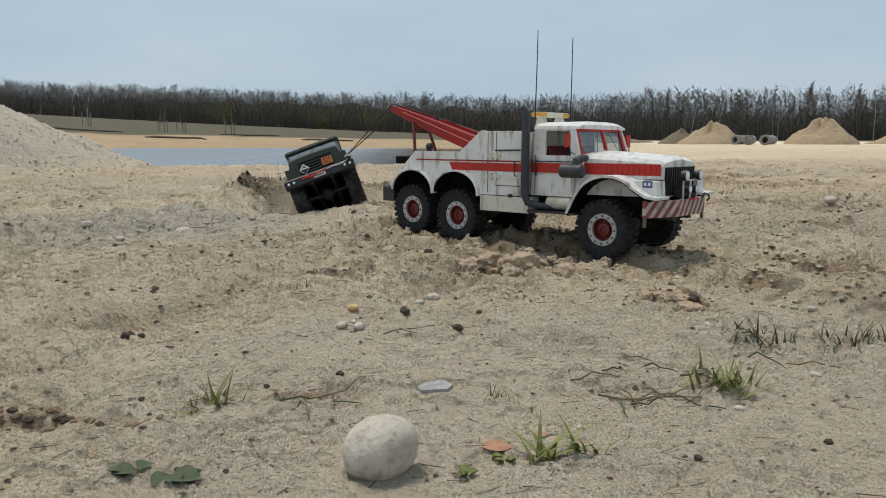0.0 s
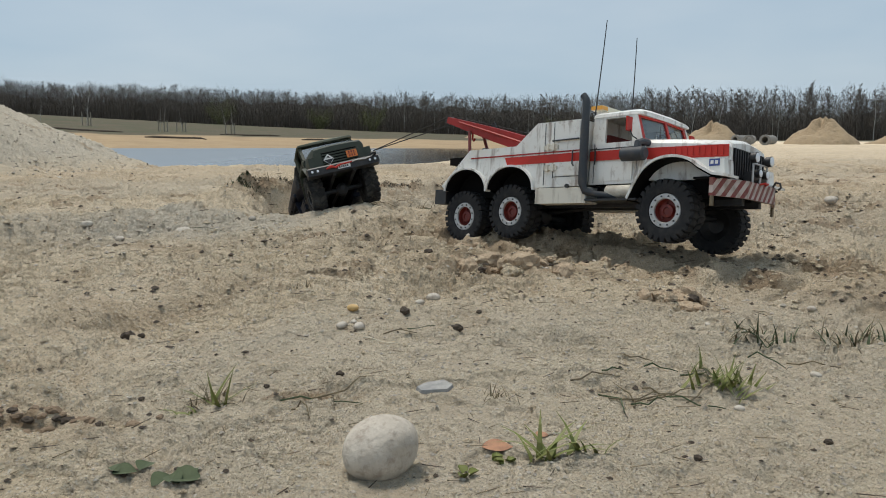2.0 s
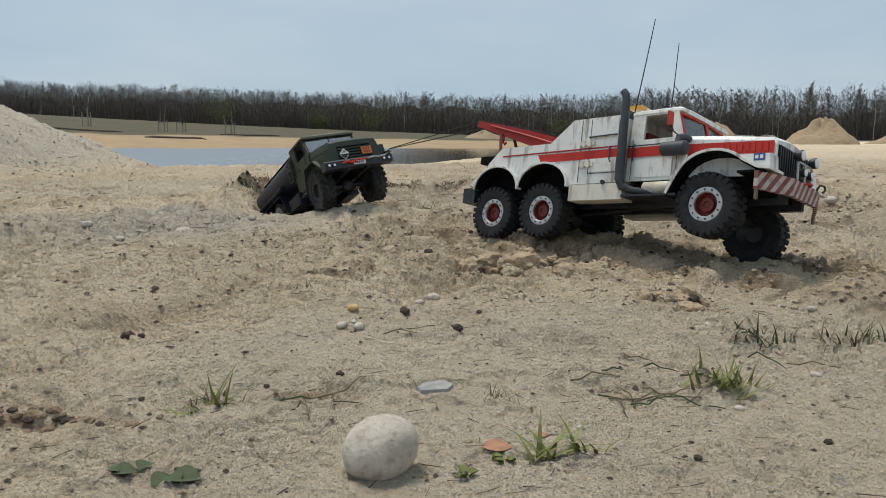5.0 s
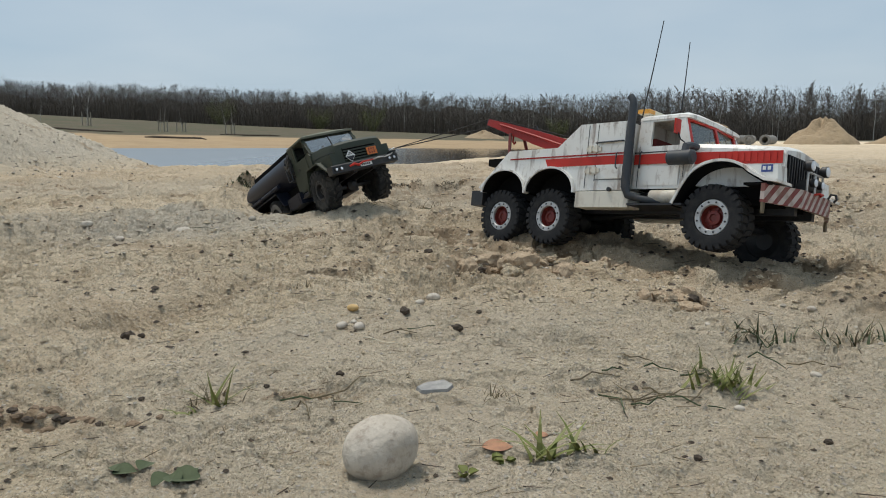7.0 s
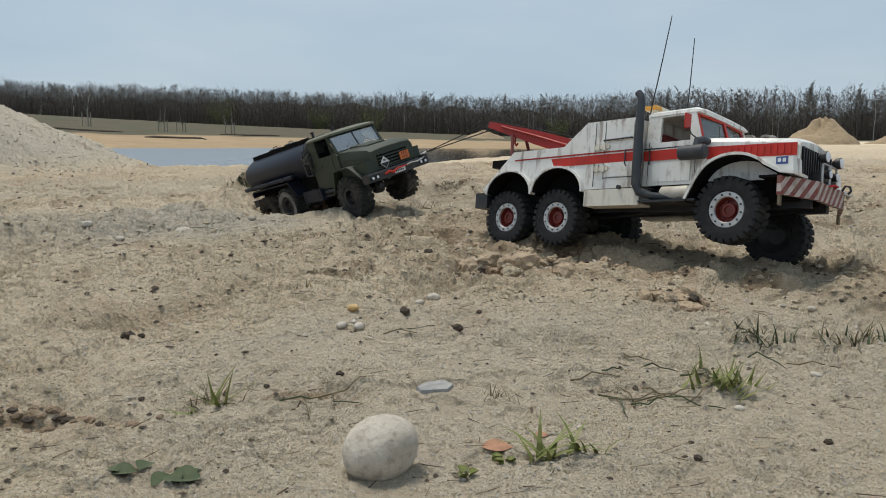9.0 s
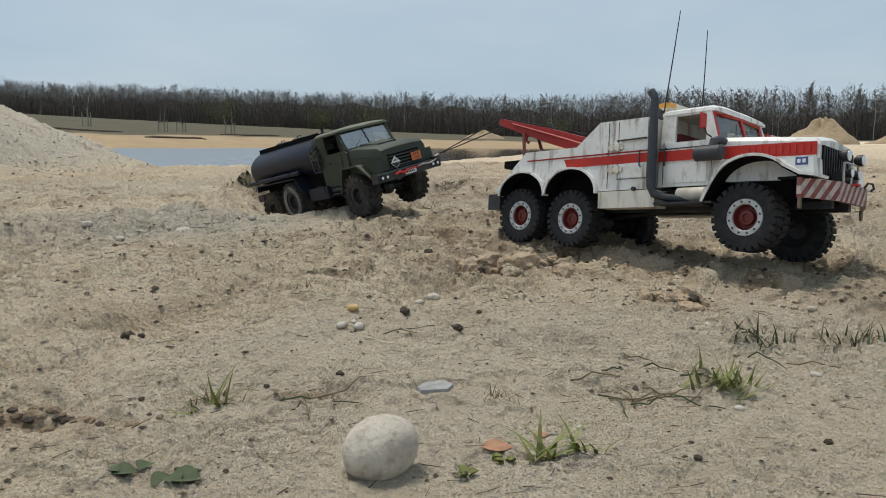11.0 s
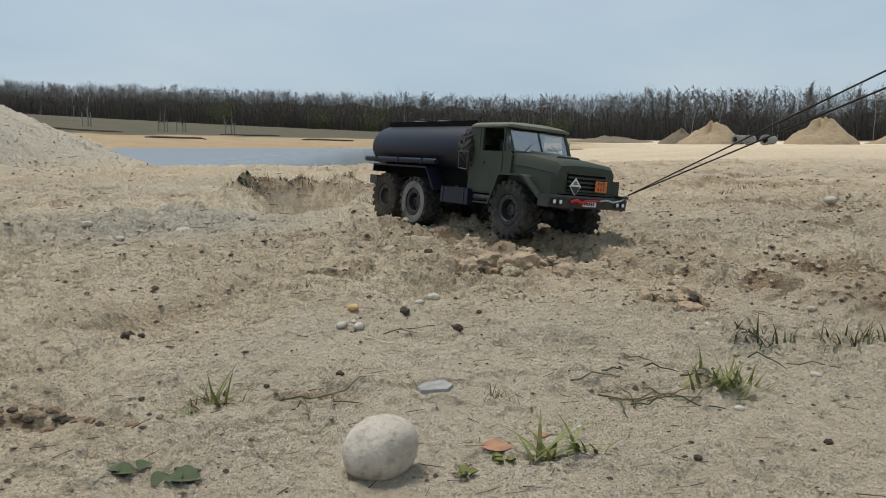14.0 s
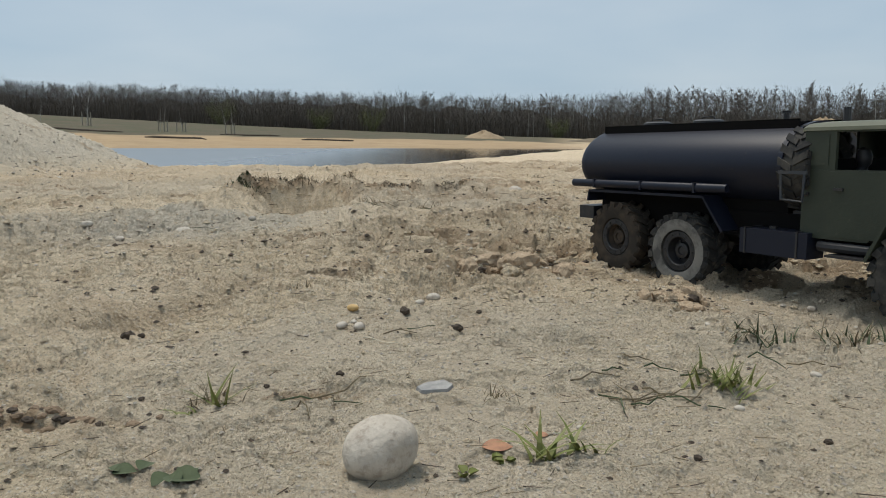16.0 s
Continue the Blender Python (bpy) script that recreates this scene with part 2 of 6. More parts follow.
sl.new(s_b1.outputs["Normal"], s_b2.inputs["Normal"])
sl.new(s_b2.outputs["Normal"], sn["Principled BSDF"].inputs["Normal"])

water_mat = bpy.data.materials.new("pond_water")
water_mat.use_nodes = True
an, al = water_mat.node_tree.nodes, water_mat.node_tree.links
ab = an["Principled BSDF"]
ab.inputs["Base Color"].default_value, ab.inputs["Roughness"].default_value, ab.inputs["IOR"].default_value = (0.28, 0.31, 0.34, 1), 0.2, 1.33
ab.inputs["Specular IOR Level"].default_value = 0.6
a_at, a_map, a_n, a_b = an.new("ShaderNodeTexCoord"), an.new("ShaderNodeMapping"), an.new("ShaderNodeTexNoise"), an.new("ShaderNodeBump")
a_map.inputs["Scale"].default_value = (0.06, 3.0, 1)
al.new(a_at.outputs["Object"], a_map.inputs["Vector"])
al.new(a_map.outputs["Vector"], a_n.inputs["Vector"])
a_n.inputs["Scale"].default_value, a_n.inputs["Detail"].default_value = 3.0, 3
a_b.inputs["Strength"].default_value, a_b.inputs["Distance"].default_value = 0.8, 0.03
# slight ripples; reflections put into the colour: pale sky left, brown wood at right
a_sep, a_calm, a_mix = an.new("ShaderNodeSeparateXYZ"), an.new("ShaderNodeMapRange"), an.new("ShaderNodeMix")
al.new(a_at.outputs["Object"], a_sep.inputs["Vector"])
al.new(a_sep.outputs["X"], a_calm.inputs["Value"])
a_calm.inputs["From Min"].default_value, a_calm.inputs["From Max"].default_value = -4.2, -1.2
a_wave = an.new("ShaderNodeMapRange")
al.new(a_calm.outputs["Result"], a_wave.inputs["Value"])
a_wave.inputs["To Min"].default_value, a_wave.inputs["To Max"].default_value = 0.03, 0.03
al.new(a_wave.outputs["Result"], a_b.inputs["Strength"])
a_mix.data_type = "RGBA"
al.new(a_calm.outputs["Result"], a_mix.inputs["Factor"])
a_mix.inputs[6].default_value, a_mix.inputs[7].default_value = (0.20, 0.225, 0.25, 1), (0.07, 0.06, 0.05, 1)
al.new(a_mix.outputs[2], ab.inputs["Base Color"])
al.new(a_n.outputs["Fac"], a_b.inputs["Height"])
al.new(a_b.outputs["Normal"], ab.inputs["Normal"])
# wind-ruffled on one side, calm on the other
a_xyz, a_calm = an.new("ShaderNodeSeparateXYZ"), an.new("ShaderNodeMapRange")
al.new(a_at.outputs["Object"], a_xyz.inputs[0])
al.new(a_xyz.outputs["X"], a_calm.inputs["Value"])
a_calm.inputs["From Min"].default_value, a_calm.inputs["From Max"].default_value = -7.0, 0.5
a_calm.inputs["To Min"].default_value, a_calm.inputs["To Max"].default_value = 0.32, 0.06
al.new(a_calm.outputs["Result"], ab.inputs["Roughness"])


# ---- mesh helpers ----
def finish(bm, name, mat, bevel=0.0, segs=1, smooth=False):
    if bevel:
        sharp = [e for e in bm.edges if len(e.link_faces) == 2 and e.calc_face_angle(0) > 0.5]
        bmesh.ops.bevel(bm, geom=sharp, offset=bevel, segments=segs, affect="EDGES", clamp_overlap=True)
    bmesh.ops.recalc_face_normals(bm, faces=bm.faces)
    me = bpy.data.meshes.new(name)
    bm.to_mesh(me)
    bm.free()
    me.materials.append(mat)
    if smooth:
        for p in me.polygons:
            p.use_smooth = True
        me.set_sharp_from_angle(angle=radians(35))
    return me


def part(name, bm, mat, parent, label="", bevel=0.0, segs=1, smooth=False):
    ob = new(name, finish(bm, name, mat, bevel, segs, smooth))
    ob.parent = parent
    return tagged(ob, label) if label else ob


def block(bm, x0, x1, y0, y1, z0, z1, m=None):
    v = [bm.verts.new((x, y, z)) for x in (x0, x1) for y in (y0, y1) for z in (z0, z1)]
    for f in ((0, 1, 3, 2), (4, 6, 7, 5), (0, 4, 5, 1), (2, 3, 7, 6), (0, 2, 6, 4), (1, 5, 7, 3)):
        bm.faces.new([v[i] for i in f])
    if m is not None:
        for q in v:
            q.co = m @ q.co
    return bm


def blocks(*rows):
    bm = bmesh.new()
    for r in rows:
        block(bm, *r)
    return bm


def prism(profile, y0, y1, bm=None):
    bm = bm or bmesh.new()
    a = [bm.verts.new((x, y0, z)) for x, z in profile]
    b = [bm.verts.new((x, y1, z)) for x, z in profile]
    n = len(a)
    bm.faces.new(a)
    bm.faces.new(b[::-1])
    for i in range(n):
        bm.faces.new((a[i], b[i], b[(i + 1) % n], a[(i + 1) % n]))
    return bm


def loft(sections, bm=None, cap=True):
    bm = bm or bmesh.new()
    rings = [[bm.verts.new(p) for p in s] for s in sections]
    n = len(rings[0])
    for a, b in zip(rings, rings[1:]):
        for i in range(n):
            bm.faces.new((a[i], a[(i + 1) % n], b[(i + 1) % n], b[i]))
    if cap:
        bm.faces.new(rings[0][::-1])
        bm.faces.new(rings[-1])
    return bm


def tube(points, r, seg=10, bm=None):
    """A round bar through points; r a radius or one for each point."""
    pts = [Vector(p) for p in points]
    rs = r if isinstance(r, (list, tuple)) else [r] * len(pts)
    secs = []
    for i, p in enumerate(pts):
        d = (pts[min(i + 1, len(pts) - 1)] - pts[max(i - 1, 0)]).normalized()
        u = d.orthogonal().normalized() if i == 0 else (u - d * u.dot(d)).normalized()
        w = d.cross(u)
        secs.append([p + rs[i] * (math.cos(a) * u + math.sin(a) * w) for a in (2 * math.pi * k / seg for k in range(seg))])
    return loft(secs, bm)


def strip(points, y0, y1, th, bm=None):
    """A bent plate along points (x, z), thickness th below it."""
    pts = [Vector((x, z)) for x, z in points]
    low = []
    for i, p in enumerate(pts):
        d = (pts[min(i + 1, len(pts) - 1)] - pts[max(i - 1, 0)]).normalized()
        low.append(p + Vector((d.y, -d.x)) * th)
    return prism([tuple(p) for p in pts] + [tuple(p) for p in low[::-1]], y0, y1, bm)


def arc(cx, cz, rx, rz, a0, a1, n=12):
    return [(cx + rx * math.cos(radians(a0 + (a1 - a0) * i / n)), cz + rz * math.sin(radians(a0 + (a1 - a0) * i / n))) for i in range(n + 1)]


def thing(name, label, category, group="", kind=""):
    return tagged(new(name), label, category, group, kind)


def lathe(rows, seg=40, bm=None):
    """A body turned about the y axis from rows (radius, y)."""
    bm = bm or bmesh.new()
    rings = [[bm.verts.new((r * math.cos(2 * math.pi * k / seg), y, r * math.sin(2 * math.pi * k / seg))) for k in range(seg)] for r, y in rows]
    for a, b in zip(rings, rings[1:]):
        for i in range(seg):
            bm.faces.new((a[i], a[(i + 1) % seg], b[(i + 1) % seg], b[i]))
    return bm


# ---- ground ----
def lattice(ix, iy, seed):
    h = (ix.astype(np.int64) * 374761393 + iy.astype(np.int64) * 668265263 + seed * 974634777) & 0xFFFFFFFF
    h = ((h ^ (h >> 13)) * 1274126177) & 0xFFFFFFFF
    return ((h ^ (h >> 16)) & 0xFFFF) / 65535.0


def ripple(x, y, size, seed):
    """Smooth noise from -1 to 1 with features of that size in metres."""
    u, v = x / size, y / size
    ix, iy = np.floor(u), np.floor(v)
    fx, fy = u - ix, v - iy
    fx, fy = fx * fx * fx * (fx * (fx * 6 - 15) + 10), fy * fy * fy * (fy * (fy * 6 - 15) + 10)
    a, b = lattice(ix, iy, seed), lattice(ix + 1, iy, seed)
    c, d = lattice(ix, iy + 1, seed), lattice(ix + 1, iy + 1, seed)
    return 2 * ((a + (b - a) * fx) * (1 - fy) + (c + (d - c) * fx) * fy) - 1


def smooth01(v, low, high):
    k = np.clip((v - low) / (high - low), 0, 1)
    return k * k * (3 - 2 * k)


WATER_Z = -0.36
POND = ((-24, 31), (-15, 14.2), (-3.0, 13.9), (-1.6, 14.4), (-0.6, 18.0), (1.3, 22.6), (3.75, 29.4), (7.2, 37.8), (7.6, 41.5), (-18.2, 41.7))


def shore(x, y):
    """Distance to the pond's edge, negative on the water."""
    best = np.full(x.shape, 1e9)
    inside = np.zeros(x.shape, bool)
    for (ax, ay), (bx, by) in zip(POND, POND[1:] + POND[:1]):
        dx, dy = bx - ax, by - ay
        k = np.clip(((x - ax) * dx + (y - ay) * dy) / (dx * dx + dy * dy), 0, 1)
        best = np.minimum(best, np.hypot(x - ax - k * dx, y - ay - k * dy))
        with np.errstate(divide="ignore", invalid="ignore"):
            inside ^= ((ay > y) != (by > y)) & (x < ax + (y - ay) / (by - ay + 1e-12) * dx)
    return np.where(inside, -best, best)


def along(x, y, points):
    """Distance to a line through points."""
    best = np.full(x.shape, 1e9)
    for (ax, ay), (bx, by) in zip(points, points[1:]):
        dx, dy = bx - ax, by - ay
        k = np.clip(((x - ax) * dx + (y - ay) * dy) / (dx * dx + dy * dy), 0, 1)
        best = np.minimum(best, np.hypot(x - ax - k * dx, y - ay - k * dy))
    return best


RUT_NEAR = ((-0.10, 1.87), (0.15, 1.68), (0.40, 1.41), (0.62, 1.12), (0.80, 0.80))
RUT_FAR = ((0.03, 2.05), (0.32, 1.80), (0.58, 1.55), (0.82, 1.26), (1.05, 0.95))
BROW = ((-0.83, 3.02), (-0.69, 3.23), (-0.5, 3.27), (-0.30, 3.16), (-0.05, 3.3), (0.14, 3.42))
TRACKS = (((-2.9, 3.3), (-1.5, 3.42), (-0.95, 3.95)), ((-2.8, 3.75), (-1.6, 3.8), (-1.2, 4.3)), ((-1.9, 2.95), (-1.35, 3.05), (-1.0, 2.95)))
PIT = ((-0.47, 2.64), (-0.56, 2.82), (-0.60, 2.98))


def terrain(x, y):
    """Height, damp together with painted shade, gravel, bank and turf at places of the ground."""
    x, y = np.asarray(x, float), np.asarray(y, float)
    r, az = np.hypot(x, y), x / np.maximum(np.abs(y), 0.1)
    z = 0.006 - 0.004 * (1 - smooth01(r, 0.85, 1.4)) - 0.29 * smooth01(r, 7, 45)
    d = shore(x, y)
    wob = 0.5 * ripple(x, y, 2.3, 3) + 0.25 * ripple(x, y, 0.8, 4)
    near_shore = np.where(d > 0, WATER_Z + 0.045 * d + 0.03 * wob, WATER_Z - 0.08 * np.minimum(-d, 6) - 0.02)
    z = np.where(y < 41, np.minimum(z, near_shore), z)
    # far bank, turf slope and wood floor
    z60 = np.interp(az, (-0.6, -0.03, 0.2), (0.62, 0.06, -0.3))
    z95 = np.interp(az, (-0.6, -0.1, 0.1, 0.3), (3.0, 1.0, 0.3, -0.2))
    rise = np.where(r < 60, WATER_Z + (z60 - WATER_Z) * smooth01(r, 41, 60), z60 + (z95 - z60) * np.clip((r - 60) / 35, 0, 1))
    far = smooth01(y, 40, 44) * smooth01(-az, -0.35, -0.15)
    z = np.where(d > 0, z * (1 - far) + rise * far, z)
    z = np.where(r > 42, z + (z95 * smooth01(r, 60, 95) + (1 - smooth01(r, 60, 95)) * z - z) * (1 - far) * (y > 0), z)
    # left mound of gravelly sand
    mr = np.hypot(x + 5.6, y - 6.0)
    mound = 1.22 - 0.40 * mr + 0.05 * ripple(x, y, 0.7, 11) + 0.02 * ripple(x, y, 0.2, 12)
    z = np.where(mound > -0.1, np.maximum(z, z + smooth01(mound, -0.12, 0.2) * np.maximum(mound + 0.03, 0)), z)
    # rolling sand
    soft = 1 - smooth01(r, 25, 60) * 0.4
    z = z + soft * (0.012 * ripple(x, y, 0.55, 21) + 0.009 * ripple(x, y, 0.21, 22)) * smooth01(r, 0.4, 1.4)
    z = z + 0.02 * ripple(x, y, 1.9, 20) * smooth01(r, 2.6, 5)
    fine = 1 - smooth01(r, 6, 16)
    rough = np.clip(0.65 + 0.95 * ripple(x, y, 0.3, 23), 0.18, 1.5)
    z = z + fine * rough * (0.0065 * ripple(x, y, 0.085, 24) + 0.0042 * ripple(x, y, 0.036, 25) + 0.0022 * ripple(x, y, 0.015, 26) + 0.0011 * ripple(x, y, 0.0075, 27))
    # broken crust: small sharp ledges
    crust = smooth01(ripple(x, y, 0.45, 83), -0.5, 0.4)
    z = z + fine * crust * 1.35 * (0.009 * smooth01(ripple(x * 0.7, y, 0.13, 84) + 0.45 * ripple(x, y, 0.035, 85) + 0.2 * ripple(x, y, 0.012, 90), 0.0, 0.03) + 0.006 * smooth01(ripple(x * 0.8, y, 0.055, 86) + 0.4 * ripple(x, y, 0.016, 87), 0.0, 0.04) - 0.0075) * smooth01(r, 0.45, 0.9)
    # small crumbling steps
    steps = smooth01(ripple(x * 0.8, y, 0.03, 91) + 0.45 * ripple(x, y, 0.011, 92), -0.02, 0.10) + 0.7 * smooth01(ripple(x * 0.8, y, 0.017, 93) + 0.4 * ripple(x, y, 0.007, 94), 0.0, 0.12)
    z = z + fine * 0.0052 * (steps - 0.8) * (0.35 + 0.65 * smooth01(ripple(x, y, 0.22, 95), -0.4, 0.3)) * smooth01(r, 0.4, 0.6) * np.clip(r, 0.7, 1.8)
    # uneven field beyond the trucks
    field = smooth01(y, 1.6, 2.2) * (1 - smooth01(r, 7, 12))
    z = z + field * (0.016 * smooth01(ripple(x * 0.6, y, 0.22, 96) + 0.4 * ripple(x, y, 0.06, 97), 0.1, 0.3) + 0.010 * ripple(x, y, 0.10, 98) - 0.008)
    # wheel tracks and the dug-up stretch beside them
    dig = np.zeros(x.shape)
    for line in (RUT_NEAR, RUT_FAR):
        dd = along(x, y, line) + 0.012 * ripple(x, y, 0.07, 31)
        dig = np.maximum(dig, np.exp(-(dd / 0.085) ** 2))
        z = z - 0.016 * np.exp(-(dd / 0.034) ** 4) + 0.010 * np.exp(-((dd - 0.062) / 0.022) ** 2)
    heap = np.exp(-(((x - 0.11) / 0.13) ** 2 + ((y - 1.33) / 0.13) ** 2)) + 0.6 * np.exp(-(((x - 0.35) / 0.07) ** 2 + ((y - 1.06) / 0.06) ** 2))
    churn = np.clip(0.9 * dig + heap + 0.45 * np.exp(-(along(x, y, ((-0.1, 1.62), (0.55, 1.25))) / 0.22) ** 2), 0, 1.3)
    z = z - 0.011 * np.exp(-(along(x, y, ((-0.5, 2.5), (0.05, 1.74), (0.45, 1.2), (0.75, 0.75))) / 0.09) ** 2)
    lumps = smooth01(ripple(x, y, 0.06, 88) + 0.5 * ripple(x, y, 0.022, 89), 0.0, 0.12)
    z = z + churn * (0.014 * (lumps - 0.5) + 0.008 * (np.abs(ripple(x, y, 0.06, 33)) - 0.4) + 0.004 * ripple(x, y, 0.024, 34) + 0.002 * ripple(x, y, 0.011, 35)) + 0.012 * heap
    # far churned stretch behind the trucks
    churn2 = np.exp(-(along(x, y, ((-0.25, 3.3), (0.45, 2.9), (0.35, 2.2))) / 0.28) ** 2)
    z = z + churn2 * (0.02 * np.abs(ripple(x, y, 0.12, 36)) + 0.008 * ripple(x, y, 0.05, 37))
    # sand heaped before the hole
    z = z + 0.03 * np.exp(-(((x + 0.26) / 0.13) ** 2 + ((y - 2.38) / 0.12) ** 2))
    # the hole
    pd = along(x, y, PIT) + 0.03 * ripple(x, y, 0.13, 41) + 0.012 * ripple(x, y, 0.05, 42)
    deep = 1 - smooth01(pd, np.where(y > 2.85, 0.02, 0.12), 0.2)
    z = z - deep * (0.05 + 0.13 * smooth01(y - 0.25 * x, 2.65, 3.1))
    rim = np.exp(-((pd - 0.25) / 0.05) ** 2)
    z = z + 0.045 * rim * smooth01(y, 2.8, 3.05)
    brow = along(x, y, BROW) + 0.02 * ripple(x, y, 0.07, 44)
    z = z + 0.03 * np.exp(-(brow / 0.09) ** 2) + 0.012 * np.exp(-(brow / 0.05) ** 2) * ripple(x, y, 0.035, 45)
    # old tyre tracks towards the mound, and a slumped trough in the foreground slope
    old = np.zeros(x.shape)
    for line in TRACKS:
        dd = along(x, y, line) + 0.04 * ripple(x, y, 0.3, 46)
        old = np.maximum(old, np.exp(-(dd / 0.045) ** 2))
        z = z - 0.016 * np.exp(-(dd / 0.05) ** 2) + 0.010 * np.exp(-((dd - 0.1) / 0.03) ** 2)
    slump = along(x, y, ((-0.46, 0.98), (-0.36, 1.12), (-0.27, 1.36))) + 0.02 * ripple(x, y, 0.09, 47)
    z = z - 0.012 * np.exp(-(slump / 0.05) ** 2) + 0.006 * np.exp(-((slump - 0.085) / 0.02) ** 2)
    # faint tyre prints across the foreground
    for lx, ly, ux, uy in ((-0.5, 0.95, 0.86, 0.5), (-0.25, 1.0, 0.8, 0.6), (-0.62, 0.72, 0.9, 0.43)):
        s_ = (x - lx) * ux + (y - ly) * uy
        o_ = -(x - lx) * uy + (y - ly) * ux
        band = np.exp(-(o_ / 0.035) ** 4) * smooth01(s_, -0.12, 0.0) * (1 - smooth01(s_, 0.22, 0.42)) * smooth01(ripple(x, y, 0.12, 81), -0.6, 0.3)
        z = z + band * (0.0028 * np.sin((s_ + 0.4 * np.abs(o_)) * 2 * np.pi / 0.013) - 0.003)
    # small scoops in the foreground
    for sx, sy, sr, sd in ((0.12, 0.86, 0.04, 0.012), (0.2, 0.86, 0.045, 0.008), (-0.37, 0.63, 0.05, 0.008), (-0.33, 0.98, 0.09, 0.014), (0.27, 0.93, 0.05, 0.008), (-0.1, 0.68, 0.03, 0.006)):
        q = np.hypot((x - sx) / 1.5, y - sy) / sr + 0.25 * ripple(x, y, 0.03, 43)
        z = z - sd * np.exp(-q ** 4) + 0.5 * sd * np.exp(-((q - 1.35) / 0.3) ** 2)
    # damp ruts and heap; the hole's back wall also gets its shade as brown
    damp = np.clip(0.75 * dig * (0.5 + 0.9 * ripple(x, y, 0.09, 51)) + 0.85 * heap + 0.6 * (1 - smooth01(pd, 0.205, 0.25)) * smooth01(pd, 0.165, 0.19) * smooth01(y, 2.85, 3.0), 0, 1)
    damp = np.maximum(damp, np.clip(churn, 0, 1) * (0.25 + 0.65 * smooth01(ripple(x, y, 0.07, 57) + 0.5 * ripple(x, y, 0.025, 58), -0.1, 0.7)))
    # darker streaks, drawn out sideways over the sand
    streak = smooth01(ripple(x * 0.45, y, 0.075, 59) + 0.6 * ripple(x * 0.7, y, 0.025, 60), 0.45, 0.95) * smooth01(ripple(x, y, 0.8, 62), -0.4, 0.4)
    damp = np.maximum(damp, 0.6 * streak * fine * smooth01(r, 0.9, 1.3))
    damp = np.maximum(damp, 0.55 * churn2 * smooth01(ripple(x, y, 0.14, 52), 0.1, 0.6))
    # rear rim of the hole: dug soil and painted shade
    damp = np.maximum(damp, 0.7 * rim * smooth01(y, 2.85, 3.1) * smooth01(ripple(x, y, 0.06, 53), -0.4, 0.4))
    patch = smooth01(ripple(x, y, 0.16, 54) + 0.6 * ripple(x, y, 0.05, 55), 0.75, 1.2) * fine
    damp = np.maximum(damp, 0.15 * patch)
    damp = np.maximum(damp, 0.5 * np.exp(-(((x + 0.62) / 0.25) ** 2 + ((y - 1.62) / 0.12) ** 2)) * smooth01(ripple(x, y, 0.08, 56), -0.1, 0.5))
    damp = np.maximum(damp, 0.95 * np.exp(-(((x + 0.37) / 0.07) ** 2 + ((y - 0.64) / 0.022) ** 2)) * smooth01(ripple(x, y, 0.02, 63), -0.5, 0.3))
    damp = np.maximum(damp, smooth01(0.5 - d, 0, 0.5) * 0.5 * (r > 6))
    damp = np.maximum(damp, 0.8 * old * smooth01(ripple(x, y, 0.2, 48), -0.8, 0.1))
    # shade under the hole's brow, painted over its dark soil
    damp = np.maximum(damp, 0.95 * np.exp(-(brow / 0.06) ** 2) * smooth01(ripple(x, y, 0.05, 49), -0.7, 0.1))
    damp = np.maximum(damp, 0.28 * np.exp(-(slump / 0.06) ** 2))
    # crack in the sand: only its shade, painted as a thin dark line
    damp = np.maximum(damp, 0.8 * np.exp(-((along(x, y, ((-0.17, 0.685), (-0.08, 0.70))) + 0.006 * ripple(x, y, 0.03, 50)) / 0.006) ** 2))
    # shade among the field's lumps, painted in as brown streaks
    damp = np.maximum(damp, field * smooth01(x, -0.5, 0.4) * (0.20 + 0.5 * smooth01(ripple(x * 0.45, y, 0.16, 99) + 0.5 * ripple(x, y, 0.05, 100), 0.1, 0.7)))
    # sand off the mound is darker from about three metres on
    damp = np.maximum(damp, 0.30 * smooth01(r, 3.0, 5.0) * (1 - smooth01(mound, -0.1, 0.1)) * (r < 60) * (0.5 + 0.5 * smooth01(ripple(x * 0.4, y, 0.5, 104), -0.5, 0.5)))
    gravel = np.clip(smooth01(mound, -0.05, 0.15) + 0.75 * np.exp(-(((x + 1.0) / 0.7) ** 2 + ((y - 2.1) / 0.45) ** 2)) + 0.45 * smooth01(ripple(x, y, 0.7, 61), 0.1, 0.7) * (r < 9), 0, 1)
    bank = smooth01(y, 38, 41) * smooth01(-az, -0.3, -0.1)
    edge = r + 3 * ripple(x, y, 6.0, 71) + 1.5 * ripple(x, y, 2.0, 72)
    turf = smooth01(edge, 59, 61) * smooth01(y, 0, 10) * smooth01(-az, -0.22, -0.12)
    turf = np.maximum(turf, smooth01(edge, 88, 92))
    return z, damp, gravel, bank, turf


def ground_z(x, y):
    return float(terrain(np.array([x]), np.array([y]))[0][0])


